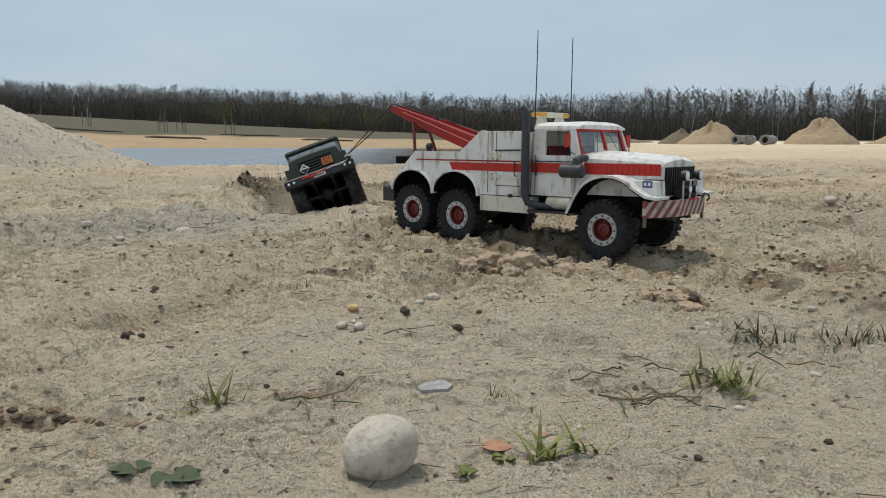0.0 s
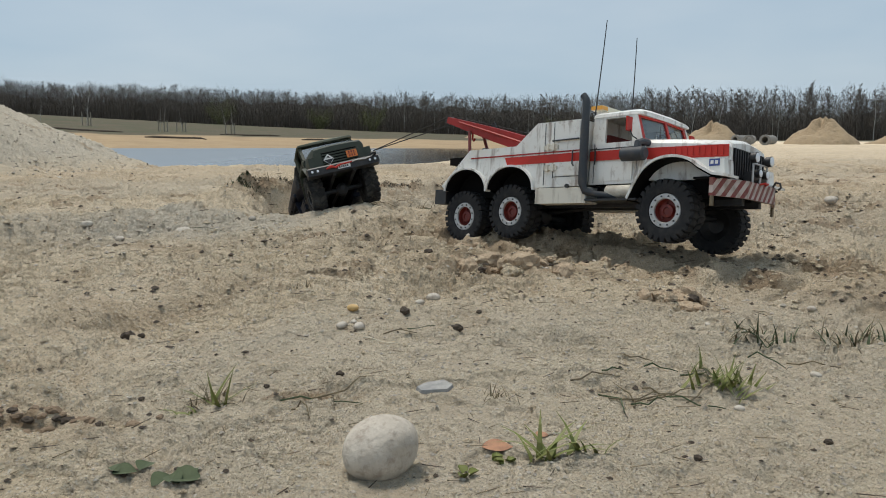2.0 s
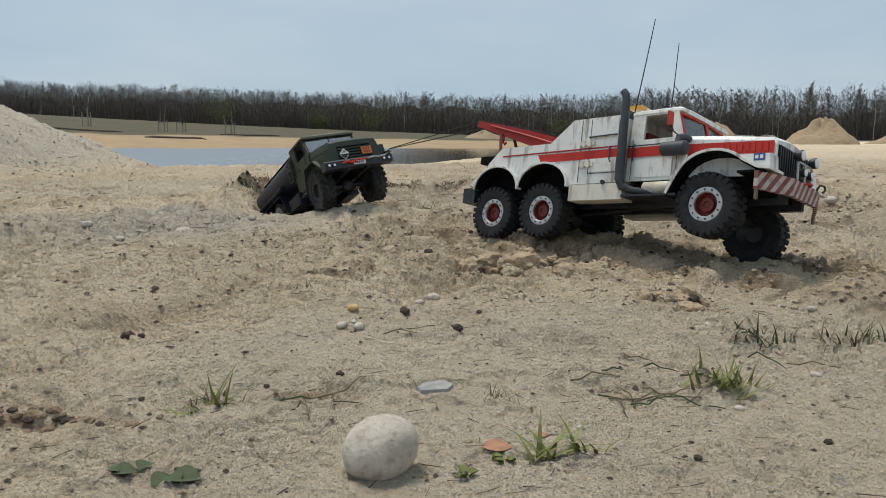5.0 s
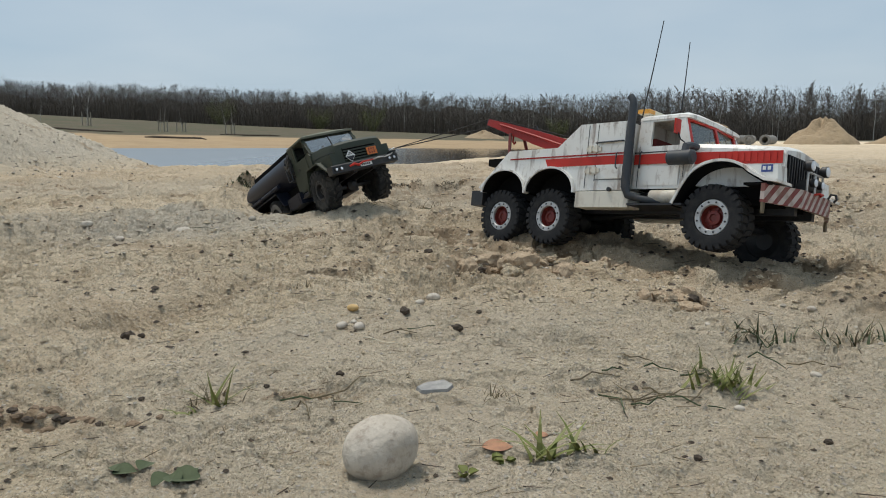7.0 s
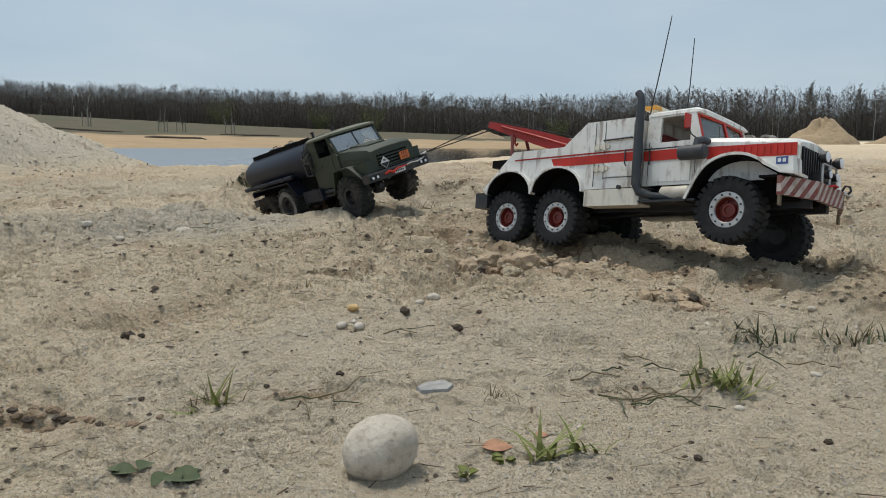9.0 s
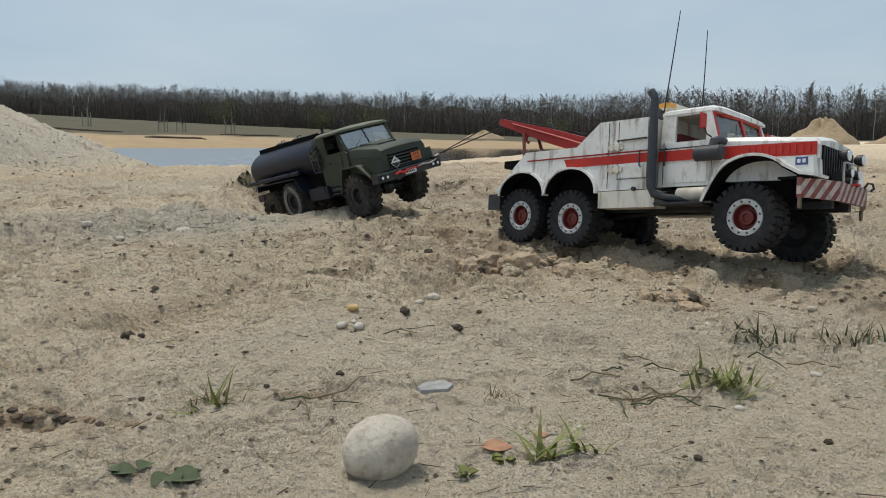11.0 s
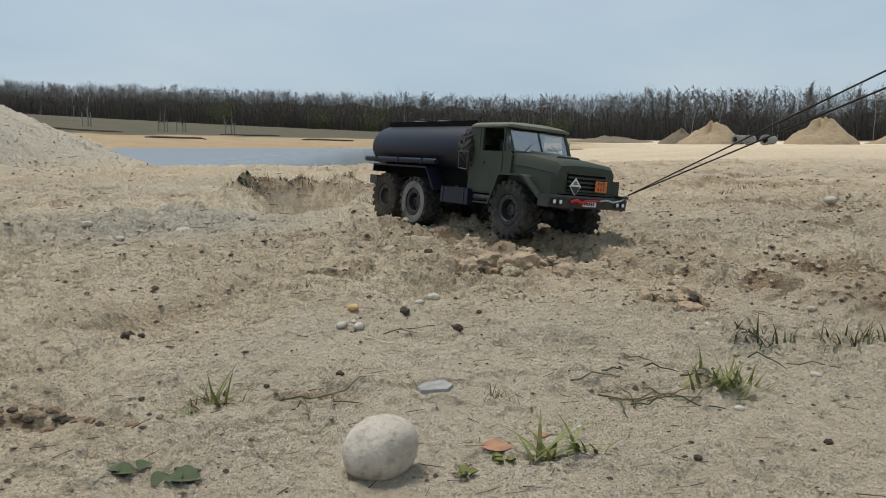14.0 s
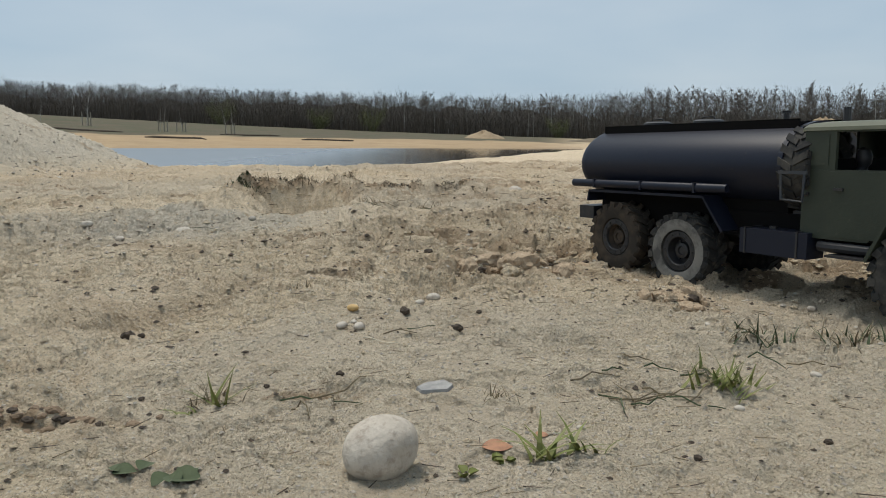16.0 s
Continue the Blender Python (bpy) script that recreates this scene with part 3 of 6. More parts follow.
def build_ground():
    a = np.concatenate([np.linspace(-180, -34, 70)[:-1], np.linspace(-34, 34, 800), np.linspace(34, 180, 70)[1:-1]])
    r = np.concatenate([[0.0005, 0.12, 0.22, 0.3], np.geomspace(0.40, 9, 720), np.geomspace(9, 4000, 140)[1:]])
    A, R = np.meshgrid(np.radians(a), r)
    x, y = (R * np.sin(A)).ravel() + 0.02, (R * np.cos(A)).ravel() - 0.03
    z, damp, gravel, bank, turf = terrain(x, y)
    na, nr = len(a), len(r)
    i, j = np.meshgrid(np.arange(nr - 1), np.arange(na), indexing="ij")
    k = (j + 1) % na
    quads = np.stack([i * na + j, i * na + k, (i + 1) * na + k, (i + 1) * na + j], -1).reshape(-1, 4)[:, ::-1]
    me = bpy.data.meshes.new("ground")
    me.vertices.add(len(x))
    me.vertices.foreach_set("co", np.stack([x, y, z], -1).astype(np.float32).ravel())
    me.loops.add(quads.size)
    me.loops.foreach_set("vertex_index", quads.ravel().astype(np.int32))
    me.polygons.add(len(quads))
    me.polygons.foreach_set("loop_start", np.arange(0, quads.size, 4, dtype=np.int32))
    me.polygons.foreach_set("use_smooth", np.ones(len(quads), bool))
    for name, values in (("damp", damp), ("gravel", gravel), ("bank", bank), ("turf", turf)):
        me.attributes.new(name, "FLOAT", "POINT").data.foreach_set("value", values.astype(np.float32))
    me.update()
    me.validate()
    me.materials.append(sand_mat)
    return tagged(new("ground", me), "pale sand and gravel ground with wheel tracks and a hole", "ground", kind="structure")


build_ground()
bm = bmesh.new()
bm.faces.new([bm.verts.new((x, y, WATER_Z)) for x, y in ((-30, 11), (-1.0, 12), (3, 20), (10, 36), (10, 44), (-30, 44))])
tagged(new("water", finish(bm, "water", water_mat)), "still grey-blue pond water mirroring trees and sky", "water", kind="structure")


# ---- wheels ----
def wheel_meshes(R, W, ring_r, lugs, tractor, tyre_mat, rim_mat, ring_mat):
    """Tyre with lugs, rim dish and ring; axle along y, outer face to -y."""
    h = W / 2
    bm = lathe([(ring_r, -h * 0.72), (ring_r * 1.04, -h * 0.9), (R * 0.74, -h * 1.0), (R * 0.88, -h * 0.97), (R * 0.94, -h * 0.8), (R * 0.955, -h * 0.3), (R * 0.955, h * 0.3),
                (R * 0.94, h * 0.8), (R * 0.88, h * 0.97), (R * 0.74, h), (ring_r * 1.04, h * 0.9), (ring_r, h * 0.72)], 48)
    for i in range(lugs):
        for side in (-1, 1):
            a = 2 * math.pi * (i + (0.5 if side > 0 else 0)) / lugs
            tw = (R * 2 * math.pi / lugs) * (0.27 if tractor else 0.33)
            m = Matrix.Rotation(-a, 4, "Y") @ Matrix.Translation((R * 0.965, 0, 0))
            lean = (0.55 if tractor else 0.12) * side
            sh = Matrix.Identity(4)
            sh[2][1] = lean
            block(bm, -R * 0.03, R * 0.035, *sorted((side * h * 0.06, side * h * 0.98)), -tw, tw, m @ sh)
            # shoulder block
            block(bm, -R * 0.13, -R * 0.01, *sorted((side * h * 0.8, side * h * 1.03)), -tw * 0.9 + lean * side * h * 0.9, tw * 0.9 + lean * side * h * 0.9, m)
    tyre = finish(bm, "tyre", tyre_mat, smooth=True)
    bm = lathe([(0.0005, -h * 0.42), (ring_r * 0.2, -h * 0.42), (ring_r * 0.22, -h * 0.55), (ring_r * 0.38, -h * 0.5), (ring_r * 0.42, -h * 0.2), (ring_r * 0.62, -h * 0.15), (ring_r * 0.7, -h * 0.6), (ring_r * 0.98, -h * 0.68), (ring_r * 0.98, -h * 0.4)], 28)
    for i in range(6):
        a = 2 * math.pi * i / 6
        tube([(ring_r * 0.52 * math.cos(a), -h * 0.3, ring_r * 0.52 * math.sin(a)), (ring_r * 0.52 * math.cos(a), -h * 0.12, ring_r * 0.52 * math.sin(a))], ring_r * 0.07, 6, bm)
    rim = finish(bm, "rim", rim_mat, smooth=True)
    bm = lathe([(ring_r * 0.68, -h * 0.6), (ring_r * 0.68, -h * 0.8), (ring_r * 0.72, -h * 0.86), (ring_r * 0.97, -h * 0.86), (ring_r * 1.0, -h * 0.8), (ring_r * 1.0, -h * 0.66)], 36)
    ring = finish(bm, "ring", ring_mat, smooth=True)
    bm = lathe([(ring_r * 0.985, -h * 0.45), (ring_r * 0.985, h * 0.7), (ring_r * 0.5, h * 0.3), (0.0005, h * 0.3)], 28)
    for i in range(12):
        a = 2 * math.pi * i / 12
        c = (ring_r * 0.84 * math.cos(a), ring_r * 0.84 * math.sin(a))
        tube([(c[0], -h * 0.85, c[1]), (c[0], -h * 0.93, c[1])], ring_r * 0.055, 6, bm)
    bolts = finish(bm, "bolts", black_part)
    return tyre, rim, ring, bolts


def add_wheel(parent, meshes, m, label, tyre_label):
    tyre, rim, ring, bolts = meshes
    w = tagged(new("wheel", rim), label)
    w.parent = parent
    w.matrix_basis = m
    t = tagged(new("tyre", tyre), tyre_label)
    t.parent = w
    for name, me in (("bead_ring", ring), ("inner_drum", bolts)):
        o = new(name, me)
        o.parent = w
    return w


def mirrored(name, make, mat, parent, label="", **kw):
    """The same part on both sides; make(s) with s = -1 (right) or 1 (left)."""
    return [part(name, make(s), mat, parent, label, **kw) for s in (-1, 1)]


def span(s, a, b):
    return sorted((s * a, s * b))


# ---- the recovery truck ----
aerials = []


def build_tow():
    tow = thing("recovery_truck", "weathered white six-wheeled model recovery truck with red stripes and boom", "truck")
    mirrored("frame_rail", lambda s: blocks((-0.62, 0.10, *span(s, 0.032, 0.044), 0.078, 0.102)), black_part, tow)
    for x in (-0.014, -0.401, -0.546):
        bm = tube([(x, -0.085, 0.061), (x, 0.085, 0.061)], 0.0075, 10)
        tube([(x - 0.02, 0, 0.061), (x - 0.012, 0, 0.061), (x + 0.012, 0, 0.061), (x + 0.02, 0, 0.061)], [0.008, 0.02, 0.02, 0.008], 12, bm)
        part("axle", bm, black_part, tow, smooth=True)
    part("drive_shaft", tube([(-0.39, 0, 0.07), (-0.2, 0, 0.085), (-0.03, 0, 0.07)], 0.005, 8), black_part, tow)
    part("under_tray", blocks((-0.32, -0.02, -0.08, 0.08, 0.085, 0.118)), black_part, tow)
    # rear body
    arch2, arch1 = arc(-0.396, 0.115, 0.067, 0.051, 0, 180), arc(-0.535, 0.115, 0.066, 0.051, 0, 180)
    prof = [(-0.622, 0.128), (-0.53, 0.211), (-0.385, 0.211), (-0.326, 0.2575), (-0.203, 0.2565), (-0.203, 0.116)] + [(x, z) for x, z in arch2] + arch1
    mirrored("side_panel", lambda s: prism(prof, *span(s, 0.1245, 0.130)), white_paint, tow, "white side panel with rust streaks", bevel=0.0012)
    part("deck", blocks((-0.532, -0.37, -0.1243, 0.1243, 0.2, 0.208)), white_paint, tow, bevel=0.001)
    part("tail_plate", prism([(-0.62, 0.126), (-0.529, 0.2085), (-0.526, 0.203), (-0.612, 0.124)], -0.1243, 0.1243), white_paint, tow)
    part("equipment_box", prism([(-0.384, 0.2), (-0.325, 0.2555), (-0.2035, 0.2545), (-0.2035, 0.12), (-0.31, 0.12), (-0.35, 0.18)], -0.1243, 0.1243), white_paint, tow, bevel=0.0015)
    # solid near-black blocks stand in for the shade of the rear wells
    part("wheel_well", blocks((-0.605, -0.33, -0.088, 0.088, 0.1, 0.197), (-0.602, -0.335, -0.124, 0.124, 0.18, 0.197)), shade_black, tow)
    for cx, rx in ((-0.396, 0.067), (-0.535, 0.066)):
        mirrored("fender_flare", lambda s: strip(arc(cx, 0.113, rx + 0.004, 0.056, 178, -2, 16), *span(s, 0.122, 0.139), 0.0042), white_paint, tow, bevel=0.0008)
    # near-black strips added inside the arches as their shade
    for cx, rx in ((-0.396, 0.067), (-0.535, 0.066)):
        mirrored("arch_liner", lambda s: strip(arc(cx, 0.113, rx - 0.0006, 0.0512, 178, -2, 16), *span(s, 0.088, 0.136), 0.002), shade_black, tow)
    mirrored("thin_stripe", lambda s: blocks((-0.524, -0.204, *span(s, 0.1302, 0.1312), 0.1895, 0.1925)), boom_red, tow, "thin dark red line")
    mirrored("red_stripe", lambda s: prism([(-0.417, 0.1865), (-0.204, 0.1865), (-0.204, 0.1685), (-0.408, 0.1685)], *span(s, 0.1302, 0.1314)), red_paint, tow, "broad red stripe")
    mirrored("upper_hatch", lambda s: blocks((-0.276, -0.211, *span(s, 0.1303, 0.1318), 0.2145, 0.2515)), white_paint, tow, bevel=0.0007)
    mirrored("lower_hatch", lambda s: blocks((-0.276, -0.211, *span(s, 0.1303, 0.1318), 0.139, 0.168)), white_paint, tow, bevel=0.0007)
    mirrored("panel_seam", lambda s: blocks((-0.3035, -0.3022, *span(s, 0.13, 0.1308), 0.12, 0.254), (-0.2795, -0.2785, *span(s, 0.13, 0.1308), 0.135, 0.254), (-0.2785, -0.2095, *span(s, 0.13, 0.1308), 0.1365, 0.1377), (-0.2095, -0.2085, *span(s, 0.13, 0.1308), 0.1365, 0.254)), exhaust_grey, tow)
    mirrored("grab_bar", lambda s: tube([(-0.279, s * 0.131, 0.214), (-0.279, s * 0.1355, 0.2145), (-0.213, s * 0.1355, 0.2155), (-0.213, s * 0.131, 0.2155)], 0.0017, 6), exhaust_grey, tow)
    for z in (0.2015, 0.1565):
        mirrored("hinge", lambda s: blocks((-0.302, -0.266, *span(s, 0.1302, 0.1352), z - 0.0042, z + 0.0042), (-0.294, -0.288, *span(s, 0.1302, 0.138), z - 0.0072, z + 0.0072), (-0.279, -0.273, *span(s, 0.1302, 0.138), z - 0.0072, z + 0.0072)), cream_paint, tow, bevel=0.0008)
    mirrored("latch", lambda s: tube([(-0.226, s * 0.131, 0.192), (-0.226, s * 0.135, 0.19), (-0.226, s * 0.135, 0.163), (-0.222, s * 0.135, 0.158)], 0.0014, 6), exhaust_grey, tow)
    mirrored("locker", lambda s: blocks((-0.322, -0.19, *span(s, 0.09, 0.1325), 0.0795, 0.1135)), cream_paint, tow, "rust-streaked lower locker", bevel=0.0018, segs=2)
    mirrored("locker_lock", lambda s: tube([(-0.236, s * 0.132, 0.116), (-0.236, s * 0.138, 0.116)], 0.0045, 8), black_part, tow)
    part("rear_bumper", blocks((-0.645, -0.607, -0.128, 0.128, 0.084, 0.12), (-0.61, -0.58, -0.05, 0.05, 0.09, 0.115)), black_part, tow, bevel=0.0015)
    # cab
    def cab_side(s):
        bm = prism([(-0.196, 0.119), (-0.196, 0.205), (-0.066, 0.205), (-0.066, 0.165), (-0.085, 0.119)], *span(s, 0.108, 0.114))
        block(bm, -0.196, -0.164, *span(s, 0.106, 0.1125), 0.205, 0.262)
        prism([(-0.096, 0.205), (-0.098, 0.262), (-0.086, 0.262), (-0.074, 0.205)], *span(s, 0.106, 0.1125), bm)
        block(bm, -0.164, -0.097, *span(s, 0.106, 0.1125), 0.2565, 0.262)
        return bm
    mirrored("cab_side", cab_side, white_paint, tow, bevel=0.001)
    part("cab_back", blocks((-0.196, -0.191, -0.106, 0.106, 0.119, 0.262)), white_paint, tow)
    part("cab_floor", blocks((-0.19, -0.08, -0.105, 0.105, 0.119, 0.125)), shade_black, tow)
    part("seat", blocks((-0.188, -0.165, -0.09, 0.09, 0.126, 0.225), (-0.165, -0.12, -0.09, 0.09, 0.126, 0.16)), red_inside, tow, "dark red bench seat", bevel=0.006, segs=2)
    part("dashboard", blocks((-0.1, -0.075, -0.104, 0.104, 0.16, 0.2)), shade_black, tow)
    roof = loft([[(x, y * w, z) for y, z in ((-0.114, 0.2605), (-0.112, 0.267), (-0.095, 0.2735), (-0.05, 0.277), (0.05, 0.277), (0.095, 0.2735), (0.112, 0.267), (0.114, 0.2605))] for x, w, dz in ((-0.199, 0.97, 0), (-0.19, 1.0, 0), (-0.14, 1.0, 0), (-0.09, 1.0, 0))] + [[(-0.076, y * 0.97, z) for y, z in ((-0.114, 0.2605), (-0.112, 0.265), (-0.095, 0.268), (-0.05, 0.2695), (0.05, 0.2695), (0.095, 0.268), (0.112, 0.265), (0.114, 0.2605))]])
    part("roof", roof, white_paint, tow, smooth=True)
    # windscreen: two panes in a red frame, meeting in a shallow ridge
    def pane_at(s, y0, y1, z0, z1, th, off=0.0):
        def x_at(y, z):
            return -0.068 - 0.09 * (abs(y)) - (z - 0.207) * 0.28 + off
        bm = bmesh.new()
        v = [bm.verts.new((x_at(y, z) + d, s * y, z)) for d in (0, th) for y, z in ((y0, z0), (y1, z0), (y1, z1), (y0, z1))]
        for f in ((0, 1, 2, 3), (7, 6, 5, 4), (0, 4, 5, 1), (1, 5, 6, 2), (2, 6, 7, 3), (3, 7, 4, 0)):
            bm.faces.new([v[i] for i in f])
        return bm
    for s in (-1, 1):
        w = part("windscreen_frame", pane_at(s, 0.0, 0.104, 0.206, 0.212, 0.006), red_paint, tow, "red window frame")
        for a in ((0.0, 0.104, 0.256, 0.2615), (0.0, 0.0045, 0.212, 0.256), (0.096, 0.106, 0.212, 0.256)):
            part("frame_bar", pane_at(s, *a, 0.006), red_paint, w)
        p = part("windscreen_pane", pane_at(s, 0.0045, 0.096, 0.212, 0.256, 0.0015, 0.002), glass, tow)
        p.visible_shadow = False
        part("wiper", tube([(-0.062, s * 0.05, 0.213), (-0.072, s * 0.03, 0.245)], 0.0008, 5), black_part, tow)
    mirrored("mirror", lambda s: blocks((-0.098, -0.094, *span(s, 0.121, 0.139), 0.222, 0.25)), red_paint, tow, "red wing mirror", bevel=0.0015)
    mirrored("mirror_arm", lambda s: tube([(-0.088, s * 0.112, 0.208), (-0.09, s * 0.126, 0.212), (-0.093, s * 0.13, 0.224)], 0.0013, 6), black_part, tow)
    mirrored("cab_stripe", lambda s: blocks((-0.1955, -0.068, *span(s, 0.1142, 0.1152), 0.1685, 0.1885)), red_paint, tow, "broad red stripe")
    mirrored("cab_line", lambda s: blocks((-0.1955, -0.068, *span(s, 0.1142, 0.1156), 0.191, 0.1932)), black_part, tow)
    mirrored("door_panel", lambda s: blocks((-0.176, -0.094, *span(s, 0.1142, 0.1154), 0.126, 0.163)), white_paint, tow, bevel=0.0005)
    for x, z in ((-0.1855, 0.122), (-0.0855, 0.14)):
        mirrored("door_seam", lambda s: blocks((x, x + 0.001, *span(s, 0.114, 0.1149), z, 0.205)), exhaust_grey, tow)
    mirrored("door_handle", lambda s: tube([(-0.18, s * 0.115, 0.195), (-0.18, s * 0.119, 0.19), (-0.18, s * 0.119, 0.16)], 0.0015, 6), black_part, tow)
    # the upper cab leans inwards and its front lies further back
    for ob in list(tow.children_recursive):
        if ob.name.split(".")[0] in ("cab_side", "cab_back", "roof", "windscreen_frame", "frame_bar", "windscreen_pane", "wiper", "dashboard"):
            for q in ob.data.vertices:
                k = min(1.0, max(0.0, (q.co.z - 0.196) / 0.02))
                q.co.y *= 1 - 0.09 * k
                q.co.x -= 0.012 * k * (q.co.x + 0.2) / 0.12
    # bonnet
    def ring_at(x, w, zt, zb):
        return [(x, -w, zb), (x, -w, zt - 0.012), (x, -w + 0.006, zt - 0.004), (x, -w * 0.6, zt), (x, 0, zt + 0.004), (x, w * 0.6, zt), (x, w - 0.006, zt - 0.004), (x, w, zt - 0.012), (x, w, zb)]
    part("bonnet", loft([ring_at(-0.078, 0.101, 0.212, 0.125), ring_at(0.0, 0.0893, 0.208, 0.125), ring_at(0.08, 0.0773, 0.202, 0.125), ring_at(0.09, 0.075, 0.195, 0.125)]), white_paint, tow, smooth=True)
    def taper(s, z0, z1, x0, x1, off, th):
        y0, y1 = 0.101 - (x0 + 0.078) * 0.15, 0.101 - (x1 + 0.078) * 0.15
        bm = bmesh.new()
        v = [bm.verts.new(q) for q in [(x, s * (y + off + d), z) for d in (0, th) for x, y, z in ((x0, y0, z0), (x1, y1, z0), (x1, y1, z1), (x0, y0, z1))]]
        for f in ((0, 1, 2, 3), (7, 6, 5, 4), (0, 4, 5, 1), (1, 5, 6, 2), (2, 6, 7, 3), (3, 7, 4, 0)):
            bm.faces.new([v[i] for i in f])
        return bm
    mirrored("bonnet_stripe", lambda s: taper(s, 0.167, 0.190, -0.077, 0.086, 0.0003, 0.001), red_paint, tow, "red bonnet side stripe")
    for i in range(10):
        x = -0.03 + i * 0.0112
        mirrored("louvre", lambda s: taper(s, 0.1705, 0.1865, x, x + 0.006, 0.0013, 0.0022), red_paint, tow, bevel=0.0007)
    fender = [(-0.092, 0.088), (-0.075, 0.122)] + arc(0.0, 0.112, 0.073, 0.056, 155, 38, 12) + [(0.085, 0.131), (0.108, 0.128)]
    mirrored("front_fender", lambda s: strip(fender, *span(s, 0.08, 0.139), 0.005), white_paint, tow, bevel=0.001, smooth=True)
    # added dark strip and plate: shade under the front fender
    mirrored("arch_liner", lambda s: strip([(x * 0.97, z - 0.0056) for x, z in fender[:-1]], *span(s, 0.081, 0.1365), 0.002), shade_black, tow)
    mirrored("fender_floor", lambda s: blocks((0.048, 0.094, *span(s, 0.081, 0.137), 0.1195, 0.1235)), shade_black, tow)
    mirrored("fender_side", lambda s: prism([(0.03, 0.158), (0.062, 0.158), (0.094, 0.158), (0.096, 0.128), (0.085, 0.129), (0.055, 0.145)], *span(s, 0.0745, 0.112)), white_paint, tow, bevel=0.001)
    mirrored("side_plate", lambda s: blocks((0.066, 0.086, *span(s, 0.1123, 0.1133), 0.1455, 0.1585)), plate_blue, tow, "small blue and white plate")
    mirrored("plate_mark", lambda s: blocks((0.069, 0.0745, *span(s, 0.1134, 0.1139), 0.149, 0.1555), (0.0775, 0.083, *span(s, 0.1134, 0.1139), 0.149, 0.1555)), plate_white, tow)
    # near-black fills: shade below the bonnet and beside the front wheels
    part("engine_bay", blocks((-0.08, 0.084, -0.08, 0.08, 0.09, 0.126)), shade_black, tow)
    mirrored("inner_well", lambda s: blocks((-0.085, 0.09, *span(s, 0.07, 0.081), 0.1, 0.16)), shade_black, tow)
    part("grille", blocks((0.088, 0.0915, -0.068, 0.068, 0.128, 0.184)), shade_black, tow)
    for i in range(13):
        y = -0.063 + i * 0.0105
        part("grille_bar", blocks((0.0915, 0.0935, y - 0.0018, y + 0.0018, 0.13, 0.184)), black_part, tow)
    # bumper with warning bars, lamp frame and winch
    bar = [(0.088, -0.140), (0.119, -0.062), (0.119, 0.062), (0.088, 0.140), (0.081, 0.140), (0.111, 0.06), (0.111, -0.06), (0.081, -0.140)]
    bm = bmesh.new()
    lo, hi = [bm.verts.new((x, y, 0.0885)) for x, y in bar], [bm.verts.new((x, y, 0.121)) for x, y in bar]
    bm.faces.new(lo[::-1]), bm.faces.new(hi)
    for i in range(8):
        bm.faces.new((lo[i], lo[(i + 1) % 8], hi[(i + 1) % 8], hi[i]))
    part("front_bumper", bm, hazard, tow, "bumper with dirty red and white warning bars", bevel=0.001)
    mirrored("bumper_bracket", lambda s: blocks((0.06, 0.1112, *span(s, 0.03, 0.04), 0.092, 0.118)), black_part, tow)
    mirrored("corner_plate", lambda s: blocks((0.083, 0.087, *span(s, 0.132, 0.140), 0.070, 0.0885)), pile_earth, tow)
    part("winch", tube([(0.104, -0.03, 0.133), (0.104, 0.03, 0.133)], 0.011, 12), black_part, tow, smooth=True)
    part("lamp_frame", tube([(0.114, -0.034, 0.120), (0.114, -0.034, 0.158), (0.114, 0.03, 0.158), (0.114, 0.03, 0.120)], 0.0022, 6, tube([(0.114, -0.002, 0.120), (0.114, -0.002, 0.158)], 0.003, 6)), silver, tow)
    for y, z, r in ((-0.036, 0.168, 0.0105), (0.03, 0.168, 0.0105), (-0.019, 0.140, 0.008), (0.013, 0.140, 0.008)):
        lamp = part("headlight", tube([(0.108, y, z), (0.113, y, z), (0.121, y, z), (0.1225, y, z)], [r * 0.55, r * 0.95, r, r], 16), black_part, tow, "round black auxiliary lamp", smooth=True)
        part("lens", tube([(0.1222, y, z), (0.1235, y, z), (0.1245, y, z)], [r * 0.86, r * 0.86, r * 0.5], 16), lamp_lens, lamp, smooth=True)
    part("tow_hook", tube([(0.118, 0.05, 0.120), (0.124, 0.05, 0.130), (0.132, 0.05, 0.128), (0.134, 0.05, 0.120), (0.129, 0.05, 0.115)], 0.0022, 8), black_part, tow)
    part("shackle", tube([(0.118, -0.012, 0.120), (0.126, -0.006, 0.122), (0.126, 0.008, 0.122), (0.118, 0.014, 0.120)], 0.002, 8), red_paint, tow, "small red shackle")
    # exhaust, filter, tank, step
    part("exhaust_pipe", tube([(-0.13, -0.108, 0.094), (-0.17, -0.126, 0.098), (-0.190, -0.134, 0.104), (-0.1965, -0.136, 0.12), (-0.1965, -0.136, 0.20), (-0.197, -0.134, 0.288), (-0.199, -0.134, 0.297), (-0.206, -0.134, 0.305)], [0.007, 0.007, 0.008, 0.009, 0.009, 0.008, 0.0075, 0.0075], 14), exhaust_grey, tow, "tall dark grey exhaust pipe", smooth=True)
    part("air_filter", tube([(-0.105, -0.136, 0.174), (-0.103, -0.136, 0.174), (-0.056, -0.136, 0.174), (-0.052, -0.136, 0.174)], [0.012, 0.014, 0.014, 0.01], 16), exhaust_grey, tow, "dark grey canister air filter", smooth=True)
